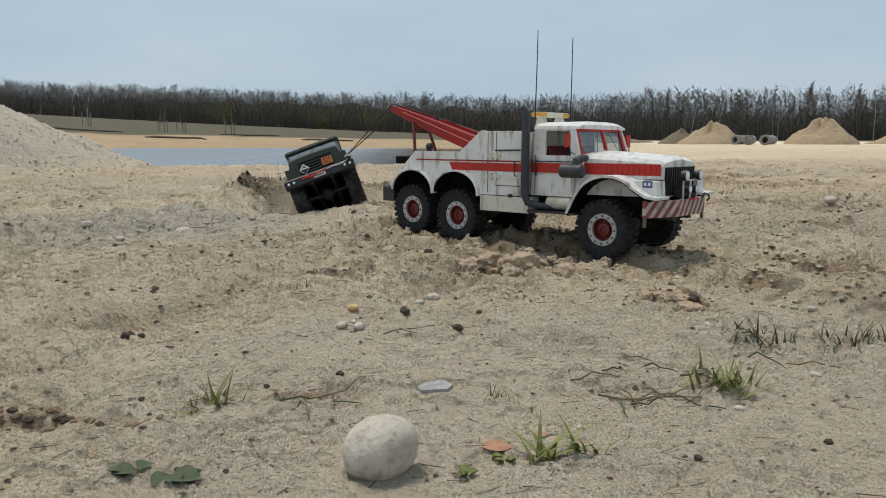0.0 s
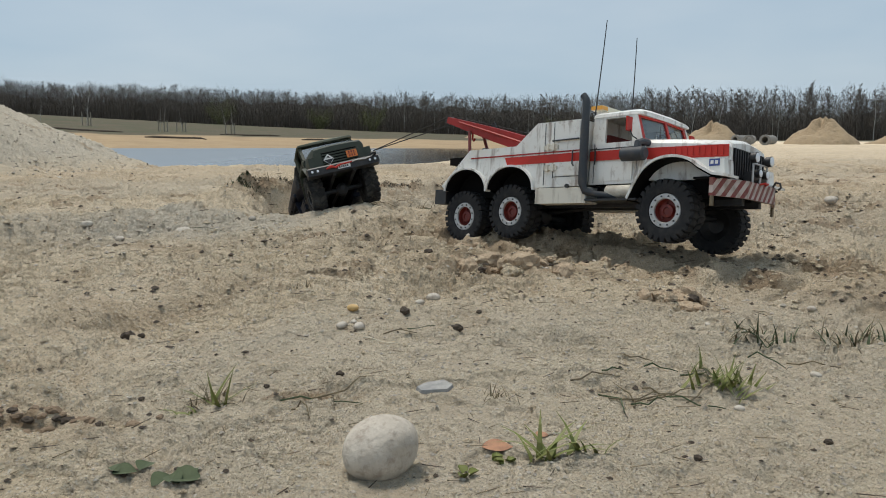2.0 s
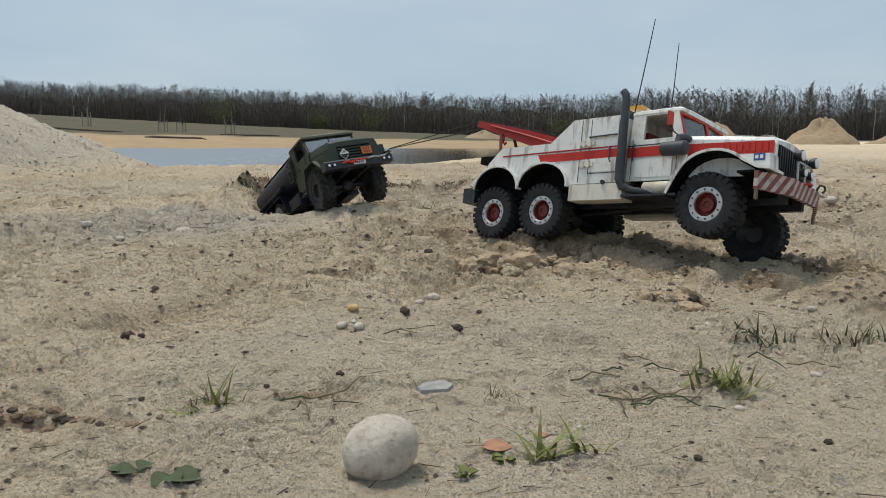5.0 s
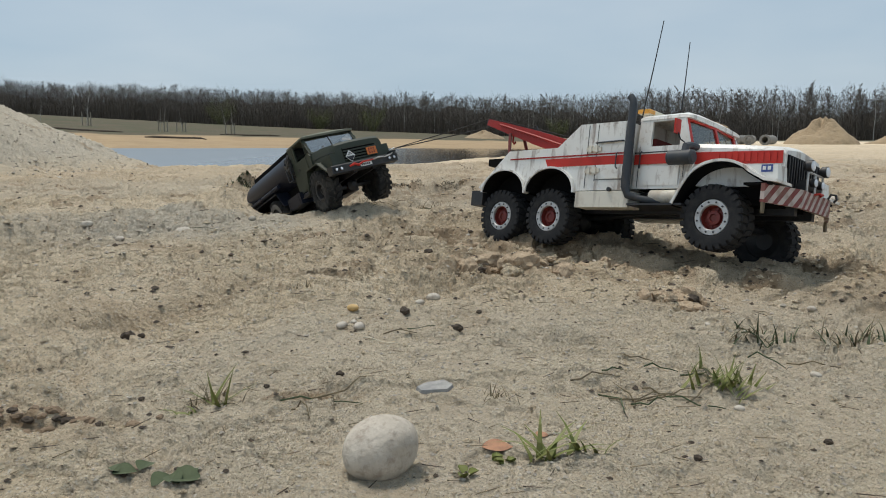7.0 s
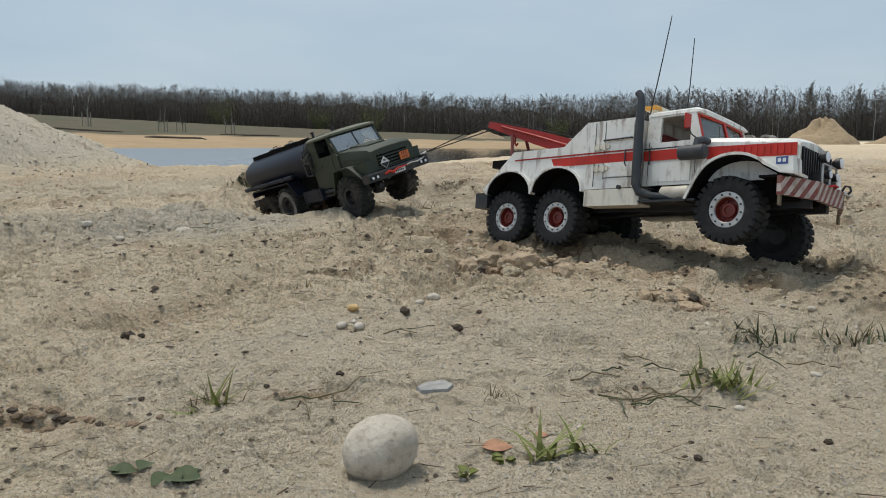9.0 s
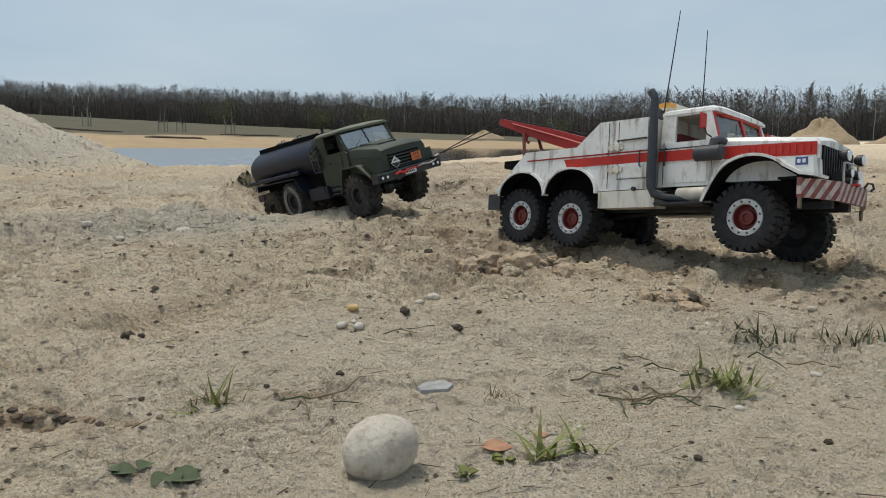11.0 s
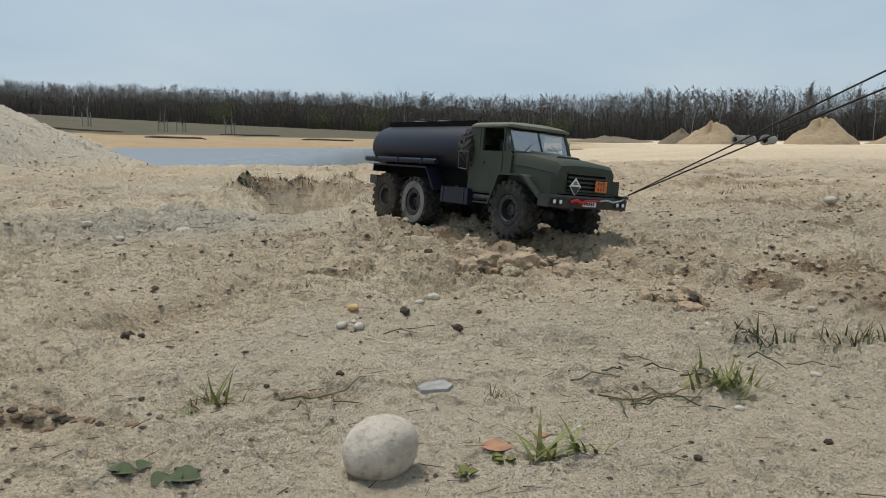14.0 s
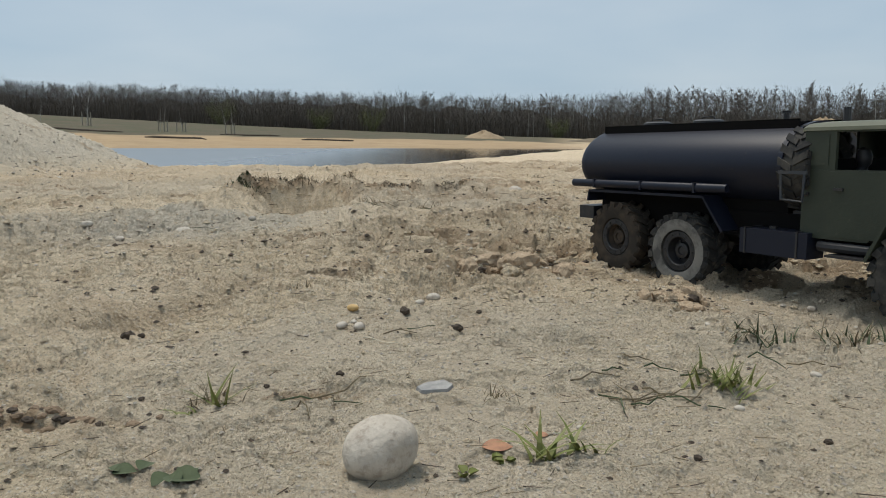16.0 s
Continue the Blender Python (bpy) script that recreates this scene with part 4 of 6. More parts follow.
    part("filter_pipe", tube([(-0.072, -0.136, 0.184), (-0.072, -0.134, 0.196), (-0.071, -0.12, 0.2), (-0.07, -0.098, 0.2)], 0.007, 10), exhaust_grey, tow, smooth=True)
    mirrored("fuel_tank", lambda s: tube([(-0.154, s * 0.108, 0.104), (-0.152, s * 0.108, 0.104), (-0.096, s * 0.108, 0.104), (-0.093, s * 0.108, 0.104)], [0.011, 0.0135, 0.0135, 0.011], 14), cream_paint, tow, "dirty cream side tank", smooth=True)
    mirrored("running_board", lambda s: blocks((-0.19, -0.07, *span(s, 0.088, 0.136), 0.0835, 0.0875)), black_part, tow)
    # beacon bar and aerials
    bar_ob = part("beacon_bar", blocks((-0.236, -0.212, -0.052, 0.052, 0.289, 0.300)), cream_plastic, tow, "cream beacon bar with amber ends", bevel=0.003, segs=2)
    for y in (-0.046, 0.046):
        part("amber_lamp", blocks((-0.238, -0.210, y - 0.011, y + 0.011, 0.2905, 0.2985)), amber, bar_ob, "amber lamp", bevel=0.002)
    mirrored("beacon_leg", lambda s: prism([(-0.24, 0.255), (-0.231, 0.29), (-0.217, 0.29), (-0.208, 0.255)], *span(s, 0.03, 0.044)), white_paint, tow)
    for y in (-0.092, 0.052):
        whip = part("aerial", tube([(0, 0, 0), (0, 0, 0.014), (0.0005, 0, 0.12), (0, 0, 0.214)], [0.0026, 0.0014, 0.0012, 0.0009], 6), black_part, tow, "thin black whip aerial")
        whip.matrix_basis = pose(-0.204, y, 0.256)
        aerials.append(whip)
    # boom
    def boom_ring(k, w, h):
        p = Vector((-0.39, 0, 0.218)).lerp(Vector((-0.735, 0, 0.325)), k)
        up = Vector((0.30, 0, 0.954))
        return [p + Vector((0, y * w, 0)) + up * (z * h) for y, z in ((-1, -1), (-1, 1), (-0.55, 1.05), (-0.5, 0.45), (0.5, 0.45), (0.55, 1.05), (1, 1), (1, -1))]
    part("boom", loft([boom_ring(0, 0.042, 0.019), boom_ring(0.45, 0.032, 0.017), boom_ring(0.8, 0.02, 0.0115), boom_ring(1, 0.012, 0.008)]), boom_red, tow, "red tapering crane boom", bevel=0.001)
    mirrored("boom_rib", lambda s: tube([(-0.40, s * 0.043, 0.223), (-0.55, s * 0.034, 0.271), (-0.68, s * 0.02, 0.311)], 0.0032, 6), boom_red, tow)
    part("pulley", lathe([(0.004, -0.006), (0.011, -0.006), (0.008, 0), (0.011, 0.006), (0.004, 0.006)], 16), black_part, tow).location = (-0.735, 0, 0.325)
    part("boom_cable", tube([(-0.39, 0.0, 0.248), (-0.56, 0, 0.293), (-0.73, 0, 0.335)], 0.0012, 5), rope_mat, tow)
    part("boom_lug", tube([(-0.555, -0.012, 0.285), (-0.56, -0.012, 0.299), (-0.567, -0.012, 0.299), (-0.567, -0.012, 0.29)], 0.0025, 6), black_part, tow)
    mirrored("boom_post", lambda s: tube([(-0.60, s * 0.052, 0.15), (-0.635, s * 0.026, 0.283)], 0.0042, 6), hub_red, tow, "rusty red boom post")
    part("hanging_hook", tube([(-0.648, 0.0, 0.29), (-0.648, 0, 0.268), (-0.643, 0, 0.262), (-0.638, 0, 0.268)], 0.0025, 6), boom_red, tow)
    ball = bmesh.new()
    bmesh.ops.create_uvsphere(ball, u_segments=14, v_segments=8, radius=0.0095, matrix=Matrix.Translation((-0.555, -0.05, 0.222)))
    tube([(-0.555, -0.05, 0.205), (-0.555, -0.05, 0.215)], 0.007, 8, ball)
    part("winch_drum_knob", ball, black_part, tow, smooth=True)
    meshes = wheel_meshes(0.061, 0.046, 0.0335, 26, False, rubber, hub_red, silver)
    wheels = []
    for x in (-0.014, -0.401, -0.546):
        for s in (-1, 1):
            at = (x, s * 0.103, 0.061)
            m = Matrix.Translation(at) @ (Matrix.Identity(4) if s < 0 else Matrix.Rotation(math.pi, 4, "Z"))
            wheels.append((add_wheel(tow, meshes, m, "wheel with dark red hub and pale bead ring", "black block-tread tyre"), at, s))
    return tow, wheels


# ---- the tank truck ----
def build_tanker():
    tk = thing("tank_truck", "dark green six-wheeled model tank truck with blue-black tank", "truck")
    mirrored("frame_rail", lambda s: blocks((-0.64, 0.12, *span(s, 0.03, 0.042), 0.08, 0.106)), black_part, tk)
    for x in (0.0, -0.392, -0.544):
        bm = tube([(x, -0.075, 0.0615), (x, 0.075, 0.0615)], 0.0075, 10)
        tube([(x - 0.022, 0, 0.0615), (x - 0.013, 0, 0.0615), (x + 0.013, 0, 0.0615), (x + 0.022, 0, 0.0615)], [0.008, 0.021, 0.021, 0.008], 12, bm)
        part("axle", bm, black_part, tk, smooth=True)
    part("drive_shaft", tube([(-0.38, 0, 0.07), (-0.2, 0, 0.08), (-0.02, 0, 0.07)], 0.005, 8), black_part, tk)
    part("under_tray", blocks((-0.33, -0.05, -0.075, 0.075, 0.09, 0.13)), shade_black, tk)
    # tank
    def ell(x, k):
        return [(x, 0.116 * k * math.cos(a), 0.204 + 0.069 * k * math.sin(a)) for a in (2 * math.pi * i / 44 for i in range(44))]
    tank = part("tank", loft([ell(-0.657, 0.86), ell(-0.653, 0.94), ell(-0.645, 0.985), ell(-0.635, 1), ell(-0.43, 1), ell(-0.225, 1), ell(-0.215, 0.985)]), tank_paint, tk, "blue-black elliptical tank", smooth=True)
    part("tank_rim", loft([ell(-0.2155, 1.015), ell(-0.207, 1.015)]), tank_paint, tank)
    part("walkway", blocks((-0.632, -0.215, -0.062, -0.058, 0.258, 0.2765), (-0.632, -0.215, 0.058, 0.062, 0.258, 0.2765), (-0.634, -0.63, -0.062, 0.062, 0.262, 0.2765), (-0.63, -0.217, -0.058, 0.058, 0.266, 0.2725)), shade_black, tk, "black walkway tray on the tank top")
    for x in (-0.55, -0.43):
        h = part("hatch", tube([(x, 0, 0.272), (x, 0, 0.281), (x, 0, 0.284)], [0.028, 0.028, 0.022], 18), black_part, tk, smooth=True)
        part("hatch_handle", tube([(x - 0.014, 0, 0.284), (x - 0.012, 0, 0.289), (x + 0.012, 0, 0.289), (x + 0.014, 0, 0.284)], 0.0015, 6), black_part, h)
    part("filler_cap", tube([(-0.275, 0, 0.27), (-0.275, 0, 0.288), (-0.275, 0, 0.2885), (-0.275, 0, 0.292)], [0.005, 0.005, 0.008, 0.008], 12), black_part, tk)
    mirrored("side_pipe", lambda s: tube([(-0.662, s * 0.1215, 0.166), (-0.66, s * 0.1215, 0.166), (-0.30, s * 0.1215, 0.167), (-0.297, s * 0.1215, 0.167)], [0.006, 0.0075, 0.0075, 0.0065], 12), tank_paint, tk, smooth=True)
    for x in (-0.60, -0.48, -0.36):
        mirrored("pipe_clip", lambda s: blocks((x, x + 0.004, *span(s, 0.108, 0.1295), 0.158, 0.1752)), tank_paint, tk)
    mirrored("rear_fender", lambda s: strip([(-0.624, 0.132), (-0.619, 0.1535), (-0.345, 0.1535), (-0.303, 0.098)], *span(s, 0.072, 0.121), 0.0042), tank_paint, tk, bevel=0.0008)
    part("tank_cradle", blocks((-0.63, -0.22, -0.07, 0.07, 0.1, 0.15)), shade_black, tk)
    part("rear_bumper", blocks((-0.657, -0.617, -0.108, 0.108, 0.095, 0.12)), black_part, tk, "muddy black rear bumper", bevel=0.001)
    mirrored("tool_box", lambda s: blocks((-0.272, -0.158, *span(s, 0.072, 0.118), 0.068, 0.107)), tank_paint, tk, "dark side box with straps", bevel=0.0025, segs=2)
    for x in (-0.264, -0.176):
        mirrored("box_strap", lambda s: blocks((x, x + 0.003, *span(s, 0.071, 0.1195), 0.067, 0.1085)), black_part, tk)
    mirrored("box_cap", lambda s: tube([(-0.225, s * 0.1, 0.106), (-0.225, s * 0.1, 0.1115)], 0.006, 10), black_part, tk)
    mirrored("ladder_frame", lambda s: tube([(-0.206, s * 0.114, 0.2), (-0.206, s * 0.1175, 0.195), (-0.204, s * 0.1175, 0.155), (-0.17, s * 0.1175, 0.153), (-0.168, s * 0.1175, 0.195), (-0.168, s * 0.114, 0.2)], 0.0022, 6, blocks((-0.21, -0.164, *span(s, 0.1155, 0.1195), 0.193, 0.198))), exhaust_grey, tk)
    # cab
    def cab_side(s):
        bm = prism([(-0.178, 0.1), (-0.178, 0.2), (-0.03, 0.2), (-0.02, 0.192), (-0.02, 0.15), (-0.05, 0.15), (-0.078, 0.1)], *span(s, 0.099, 0.105))
        block(bm, -0.178, -0.131, *span(s, 0.097, 0.1035), 0.2, 0.257)
        prism([(-0.05, 0.2), (-0.062, 0.257), (-0.054, 0.257), (-0.026, 0.2)], *span(s, 0.0925, 0.1), bm)
        block(bm, -0.131, -0.058, *span(s, 0.097, 0.1025), 0.2535, 0.2575)
        block(bm, -0.056, -0.0525, *span(s, 0.098, 0.102), 0.2, 0.255)
        return bm
    mirrored("cab_side", cab_side, green_paint, tk, bevel=0.001)
    mirrored("door", lambda s: blocks((-0.136, -0.052, *span(s, 0.1052, 0.1066), 0.104, 0.198)), green_paint, tk, bevel=0.0006)
    mirrored("door_handle", lambda s: blocks((-0.129, -0.115, *span(s, 0.1068, 0.1095), 0.1705, 0.1745)), black_part, tk)
    mirrored("quarter_panel", lambda s: blocks((-0.171, -0.141, *span(s, 0.1036, 0.1048), 0.206, 0.25)), green_paint, tk, bevel=0.0006)
    part("cab_back", blocks((-0.178, -0.174, -0.098, 0.098, 0.1, 0.205), (-0.178, -0.174, -0.098, -0.04, 0.205, 0.257), (-0.178, -0.174, 0.04, 0.098, 0.205, 0.257)), green_paint, tk)
    part("cab_floor", blocks((-0.174, -0.05, -0.098, 0.098, 0.1, 0.106)), shade_black, tk)
    part("seat", blocks((-0.172, -0.15, -0.085, 0.085, 0.11, 0.215), (-0.15, -0.1, -0.085, 0.085, 0.11, 0.15)), shade_black, tk, bevel=0.005)
    figure = loft([[(-0.125 + dx + rx * math.cos(a), -0.045 + ry * math.sin(a), z) for a in (2 * math.pi * i / 14 for i in range(14))] for z, rx, ry, dx in ((0.12, 0.016, 0.026, 0), (0.165, 0.015, 0.027, 0), (0.188, 0.013, 0.028, 0), (0.199, 0.007, 0.01, 0.002), (0.203, 0.007, 0.007, 0.003), (0.209, 0.0105, 0.0095, 0.004), (0.219, 0.0115, 0.0105, 0.004), (0.228, 0.009, 0.0085, 0.003), (0.232, 0.003, 0.003, 0.003))])
    part("driver_figure", figure, black_part, tk, "plain dark model driver", smooth=True)
    part("dashboard", blocks((-0.065, -0.034, -0.096, 0.096, 0.15, 0.197)), shade_black, tk)
    def roof_ring(x, k, dz=0):
        return [(x, y * k, z + dz) for y, z in ((-0.106, 0.256), (-0.105, 0.261), (-0.09, 0.267), (-0.04, 0.2705), (0.04, 0.2705), (0.09, 0.267), (0.105, 0.261), (0.106, 0.256))]
    part("roof", loft([roof_ring(-0.183, 0.97, -0.001), roof_ring(-0.175, 1), roof_ring(-0.06, 1), [(x + 0, y * 0.97, min(z, 0.2625)) for x, y, z in roof_ring(-0.044, 1)]]), green_roof, tk, "dusty pale green cab roof", smooth=True)
    def screen(y0, y1, z0, z1, th, off=0.0):
        bm = bmesh.new()
        v = [bm.verts.new((-0.028 - (z - 0.2) * 0.46 - 0.05 * abs(y) ** 1.0 * 0.3 + off + d, y, z)) for d in (0, th) for y, z in ((y0, z0), (y1, z0), (y1, z1), (y0, z1))]
        for f in ((0, 1, 2, 3), (7, 6, 5, 4), (0, 4, 5, 1), (1, 5, 6, 2), (2, 6, 7, 3), (3, 7, 4, 0)):
            bm.faces.new([v[i] for i in f])
        return bm
    for a in ((-0.094, 0.094, 0.197, 0.203), (-0.094, 0.094, 0.2535, 0.258), (-0.0018, 0.0018, 0.203, 0.2535), (-0.095, -0.0905, 0.203, 0.2535), (0.0905, 0.095, 0.203, 0.2535)):
        part("windscreen_bar", screen(*a, 0.004), black_part if a[1] - a[0] < 0.004 else green_paint, tk)
    for s in (-1, 1):
        p = part("windscreen_pane", screen(*span(s, 0.0018, 0.0905), 0.203, 0.2535, 0.0012, 0.001), pale_glass, tk)
        p.visible_shadow = False
        p = part("quarter_light", blocks((-0.053, -0.035, *span(s, 0.099, 0.1), 0.203, 0.235)), glass, tk)
        p.visible_shadow = False
        part("wiper", tube([(-0.024, s * 0.06, 0.203), (-0.03, s * 0.03, 0.222)], 0.0008, 5), black_part, tk)
    # bonnet, grille, fenders
    def ring_at(x, w, zt, zb):
        return [(x, -w, zb), (x, -w, zt - 0.016), (x, -w + 0.007, zt - 0.003), (x, -w * 0.55, zt), (x, 0, zt + 0.001), (x, w * 0.55, zt), (x, w - 0.007, zt - 0.003), (x, w, zt - 0.016), (x, w, zb)]
    part("bonnet", loft([ring_at(-0.03, 0.1, 0.2, 0.115), ring_at(0.03, 0.098, 0.196, 0.115), ring_at(0.112, 0.092, 0.1845, 0.115), ring_at(0.122, 0.09, 0.176, 0.115)]), green_paint, tk, smooth=True)
    part("bonnet_scoop", loft([[(-0.02, -0.05, 0.197), (-0.02, -0.045, 0.206), (-0.02, 0.045, 0.206), (-0.02, 0.05, 0.197)], [(0.06, -0.04, 0.191), (0.06, -0.035, 0.1965), (0.06, 0.035, 0.1965), (0.06, 0.04, 0.191)]]), green_paint, tk, bevel=0.001)
    mirrored("bonnet_seam", lambda s: tube([(-0.028, s * 0.1005, 0.171), (0.03, s * 0.0985, 0.168), (0.112, s * 0.0925, 0.158)], 0.0011, 5), black_part, tk)
    mirrored("bonnet_edge", lambda s: tube([(-0.029, s * 0.1005, 0.125), (-0.029, s * 0.1005, 0.185), (-0.029, s * 0.094, 0.198)], 0.0012, 5), black_part, tk)
    part("grille", blocks((0.1215, 0.1228, -0.062, 0.062, 0.1195, 0.162)), shade_black, tk)
    for i in range(5):
        part("grille_slat", blocks((0.1226, 0.1262, -0.062, 0.062, 0.121 + i * 0.0093, 0.1255 + i * 0.0093)), green_paint, tk, bevel=0.0006)
    for s in (-1, 1):
        part("bonnet_vent", blocks((0.1195, 0.1215, *span(s, 0.032, 0.046), 0.1685, 0.1735)), shade_black, tk)
    mirrored("front_fender", lambda s: strip([(-0.072, 0.078), (-0.04, 0.1475), (-0.03, 0.1505), (0.036, 0.1505), (0.05, 0.146), (0.104, 0.104)], *span(s, 0.078, 0.127), 0.0045), green_paint, tk, bevel=0.001)
    mirrored("fender_cheek", lambda s: prism([(0.05, 0.1455), (0.122, 0.15), (0.122, 0.112), (0.104, 0.104)], *span(s, 0.088, 0.112)), green_paint, tk, bevel=0.001)
    # near-black plates stand in for shade inside the front wells
    mirrored("inner_well", lambda s: blocks((-0.06, 0.1, *span(s, 0.066, 0.078), 0.1, 0.145)), shade_black, tk)
    mirrored("step", lambda s: blocks((-0.128, -0.066, *span(s, 0.08, 0.124), 0.0765, 0.0795)), black_part, tk)
    mirrored("step_pipe", lambda s: tube([(-0.15, s * 0.1, 0.089), (-0.075, s * 0.1, 0.089)], 0.008, 10), black_part, tk)
    part("front_bumper", prism([(0.108, 0.09), (0.108, 0.1165), (0.14, 0.1165), (0.143, 0.112), (0.14, 0.09)], -0.127, 0.127), black_part, tk, "black front bumper with lamps", bevel=0.0012)
    for y in (-0.112, -0.093, 0.093, 0.112):
        lamp = part("headlight", tube([(0.141, y, 0.102), (0.1445, y, 0.102)], 0.0068, 14), black_part, tk)
        part("lens", tube([(0.1444, y, 0.102), (0.1456, y, 0.102), (0.1462, y, 0.102)], [0.0042, 0.0042, 0.002], 14), lamp_lens, lamp, "clear lamp lens")
    part("number_plate", blocks((0.1432, 0.1442, -0.022, 0.022, 0.0945, 0.106)), plate_white, tk, "small pale plate with dark marks")
    part("plate_mark", blocks(*[(0.1442, 0.1446, y, y + 0.0045, 0.0972, 0.1035) for y in (-0.018, -0.011, -0.004, 0.003, 0.01)]), black_part, tk)
    part("tow_strap", tube([(0.144, -0.062, 0.103), (0.1475, -0.045, 0.107), (0.1475, -0.03, 0.101), (0.1475, -0.012, 0.1075), (0.147, 0.03, 0.108)], [0.003, 0.0042, 0.0042, 0.0028, 0.002], 8), red_paint, tk, "red tow strap on the bumper", smooth=True)
    part("chain", tube([(0.1465, 0.03, 0.108), (0.1475, 0.05, 0.111), (0.1475, 0.075, 0.108), (0.1475, 0.1, 0.112), (0.149, 0.112, 0.119)], 0.002, 6), silver, tk)
    part("hitch", blocks((0.12, 0.152, 0.1, 0.121, 0.1165, 0.1225)), black_part, tk, bevel=0.001)
    part("tow_shackle", tube([(0.146, 0.104, 0.1225), (0.156, 0.106, 0.125), (0.158, 0.111, 0.126), (0.156, 0.116, 0.125), (0.146, 0.118, 0.1225)], 0.0026, 8), plate_white, tk)
    # placards
    dia = bmesh.new()
    for (c, r, x) in ((0.136, 0.0185, 0.1275),):
        q = [(-0.043, c + r), (-0.043 + r, c), (-0.043, c - r), (-0.043 - r, c)]
        a, b = [dia.verts.new((x, y, z)) for y, z in q], [dia.verts.new((x + 0.0012, y, z)) for y, z in q]
        dia.faces.new(a[::-1]), dia.faces.new(b)
        for i in range(4):
            dia.faces.new((a[i], a[(i + 1) % 4], b[(i + 1) % 4], b[i]))
    card = part("hazard_placard", dia, plate_white, tk, "white and black diamond hazard placard")
    low = bmesh.new()
    q = [(-0.043 - 0.0165, 0.1355), (-0.043 + 0.0165, 0.1355), (-0.043, 0.119)]
    low.faces.new([low.verts.new((0.1291, y, z)) for y, z in q])
    part("placard_half", low, black_part, card)
    part("placard_mark", blocks((0.1288, 0.1292, -0.051, -0.035, 0.1405, 0.1425), (0.1288, 0.1292, -0.047, -0.039, 0.1435, 0.1465)), black_part, card)
    op = part("orange_plate", blocks((0.1275, 0.1288, 0.022, 0.06, 0.1275, 0.1515)), orange_plate, tk, "orange hazard plate with dark marks", bevel=0.0006)
    part("plate_rim", blocks((0.1288, 0.1291, 0.0235, 0.0585, 0.139, 0.1402), *[(0.1288, 0.1291, y, y + 0.005, z, z + 0.0065) for y in (0.029, 0.038, 0.047) for z in (0.1305, 0.1425)]), hub_red, op)
    part("exhaust_pipe", tube([(-0.19, 0.03, 0.2), (-0.19, 0.03, 0.294)], 0.0062, 12), black_part, tk)
    part("spare_carrier", blocks((-0.212, -0.18, -0.07, 0.07, 0.106, 0.135)), black_part, tk)
    # body narrower than the track; bumper set low and close to the grille
    front = {"front_bumper": (-0.006, -0.004), "headlight": (-0.006, -0.004), "number_plate": (-0.006, -0.004), "plate_mark": (-0.006, -0.004), "tow_strap": (-0.006, -0.004), "chain": (-0.006, -0.004), "hitch": (-0.006, -0.004), "tow_shackle": (-0.006, -0.004), "lens": (-0.006, -0.004), "hazard_placard": (0.002, -0.004), "placard_half": (0.002, -0.004), "placard_mark": (0.002, -0.004), "orange_plate": (0.002, -0.004), "plate_rim": (0.002, -0.004)}
    for ob in tk.children_recursive:
        dx, dz = front.get(ob.name.split(".")[0], (0, 0))
        for q in ob.data.vertices:
            q.co = (q.co.x + dx, q.co.y * 0.94, q.co.z + dz)
    meshes = wheel_meshes(0.0655, 0.047, 0.035, 19, True, rubber_dusty, black_part, black_part)
    mud = wheel_meshes(0.0655, 0.047, 0.035, 19, True, mud_rubber, soil_dark, black_part)
    spare = add_wheel(tk, meshes, Matrix.Translation((-0.19, -0.045, 0.2)) @ Matrix.Rotation(radians(-90), 4, "Z"), "spare wheel behind the cab", "spare tyre with coarse lugs")
    spare.name = "spare_wheel"
    wheels = []
    for x in (0.0, -0.392, -0.544):
        for s in (-1, 1):
            at = (x, s * 0.0925, 0.0615)
            m = Matrix.Translation(at) @ (Matrix.Identity(4) if s < 0 else Matrix.Rotation(math.pi, 4, "Z"))
            last = x < -0.5
            wheels.append((add_wheel(tk, mud if last else meshes, m, "muddy wheel" if last else "wheel with black rim", "tyre caked in mud" if last else "dusty tyre with coarse tractor lugs"), at, s))
    ring_h = 0.047 / 2
    for w, at, s in wheels[2:4]:
        part("sidewall", lathe([(0.0372, -ring_h * 0.965), (0.041, -ring_h * 1.012), (0.050, -ring_h * 1.015), (0.0555, -ring_h * 0.995)], 40), sidewall_dust, w, "pale dried mud on the sidewall", smooth=True)
    return tk, wheels


recovery, recovery_wheels = build_tow()
tanker, tanker_wheels = build_tanker()


def build_rope(length, r):
    bm = tube([(0, 0, 0), (0, 0, length)], r, 7)
    return finish(bm, "tow_rope", rope_mat)


ropes = []
for i in range(4):
    ropes.append(tagged(new("tow_rope", build_rope(0.345, 0.0015 + 0.0001 * (i % 2))), "thin dark taut tow rope between the two trucks", "rope", "tow ropes"))


# ---- woods and far things ----
def raw_mesh(name, verts, faces, mat, smooth=False):
    me = bpy.data.meshes.new(name)
    me.from_pydata(verts, [], faces)
    me.materials.append(mat)
    if smooth:
        me.polygons.foreach_set("use_smooth", np.ones(len(faces), bool))
    me.update()
    return me


def limb(verts, faces, a, b, ra, rb, n=4):
    d = (b - a).normalized()
    u = d.orthogonal().normalized()
    w = d.cross(u)
    k = len(verts)
    for p, r in ((a, ra), (b, rb)):
        for i in range(n):
            t = 2 * math.pi * i / n
            verts.append(tuple(p + r * (math.cos(t) * u + math.sin(t) * w)))
    for i in range(n):
        faces.append((k + i, k + (i + 1) % n, k + n + (i + 1) % n, k + n + i))


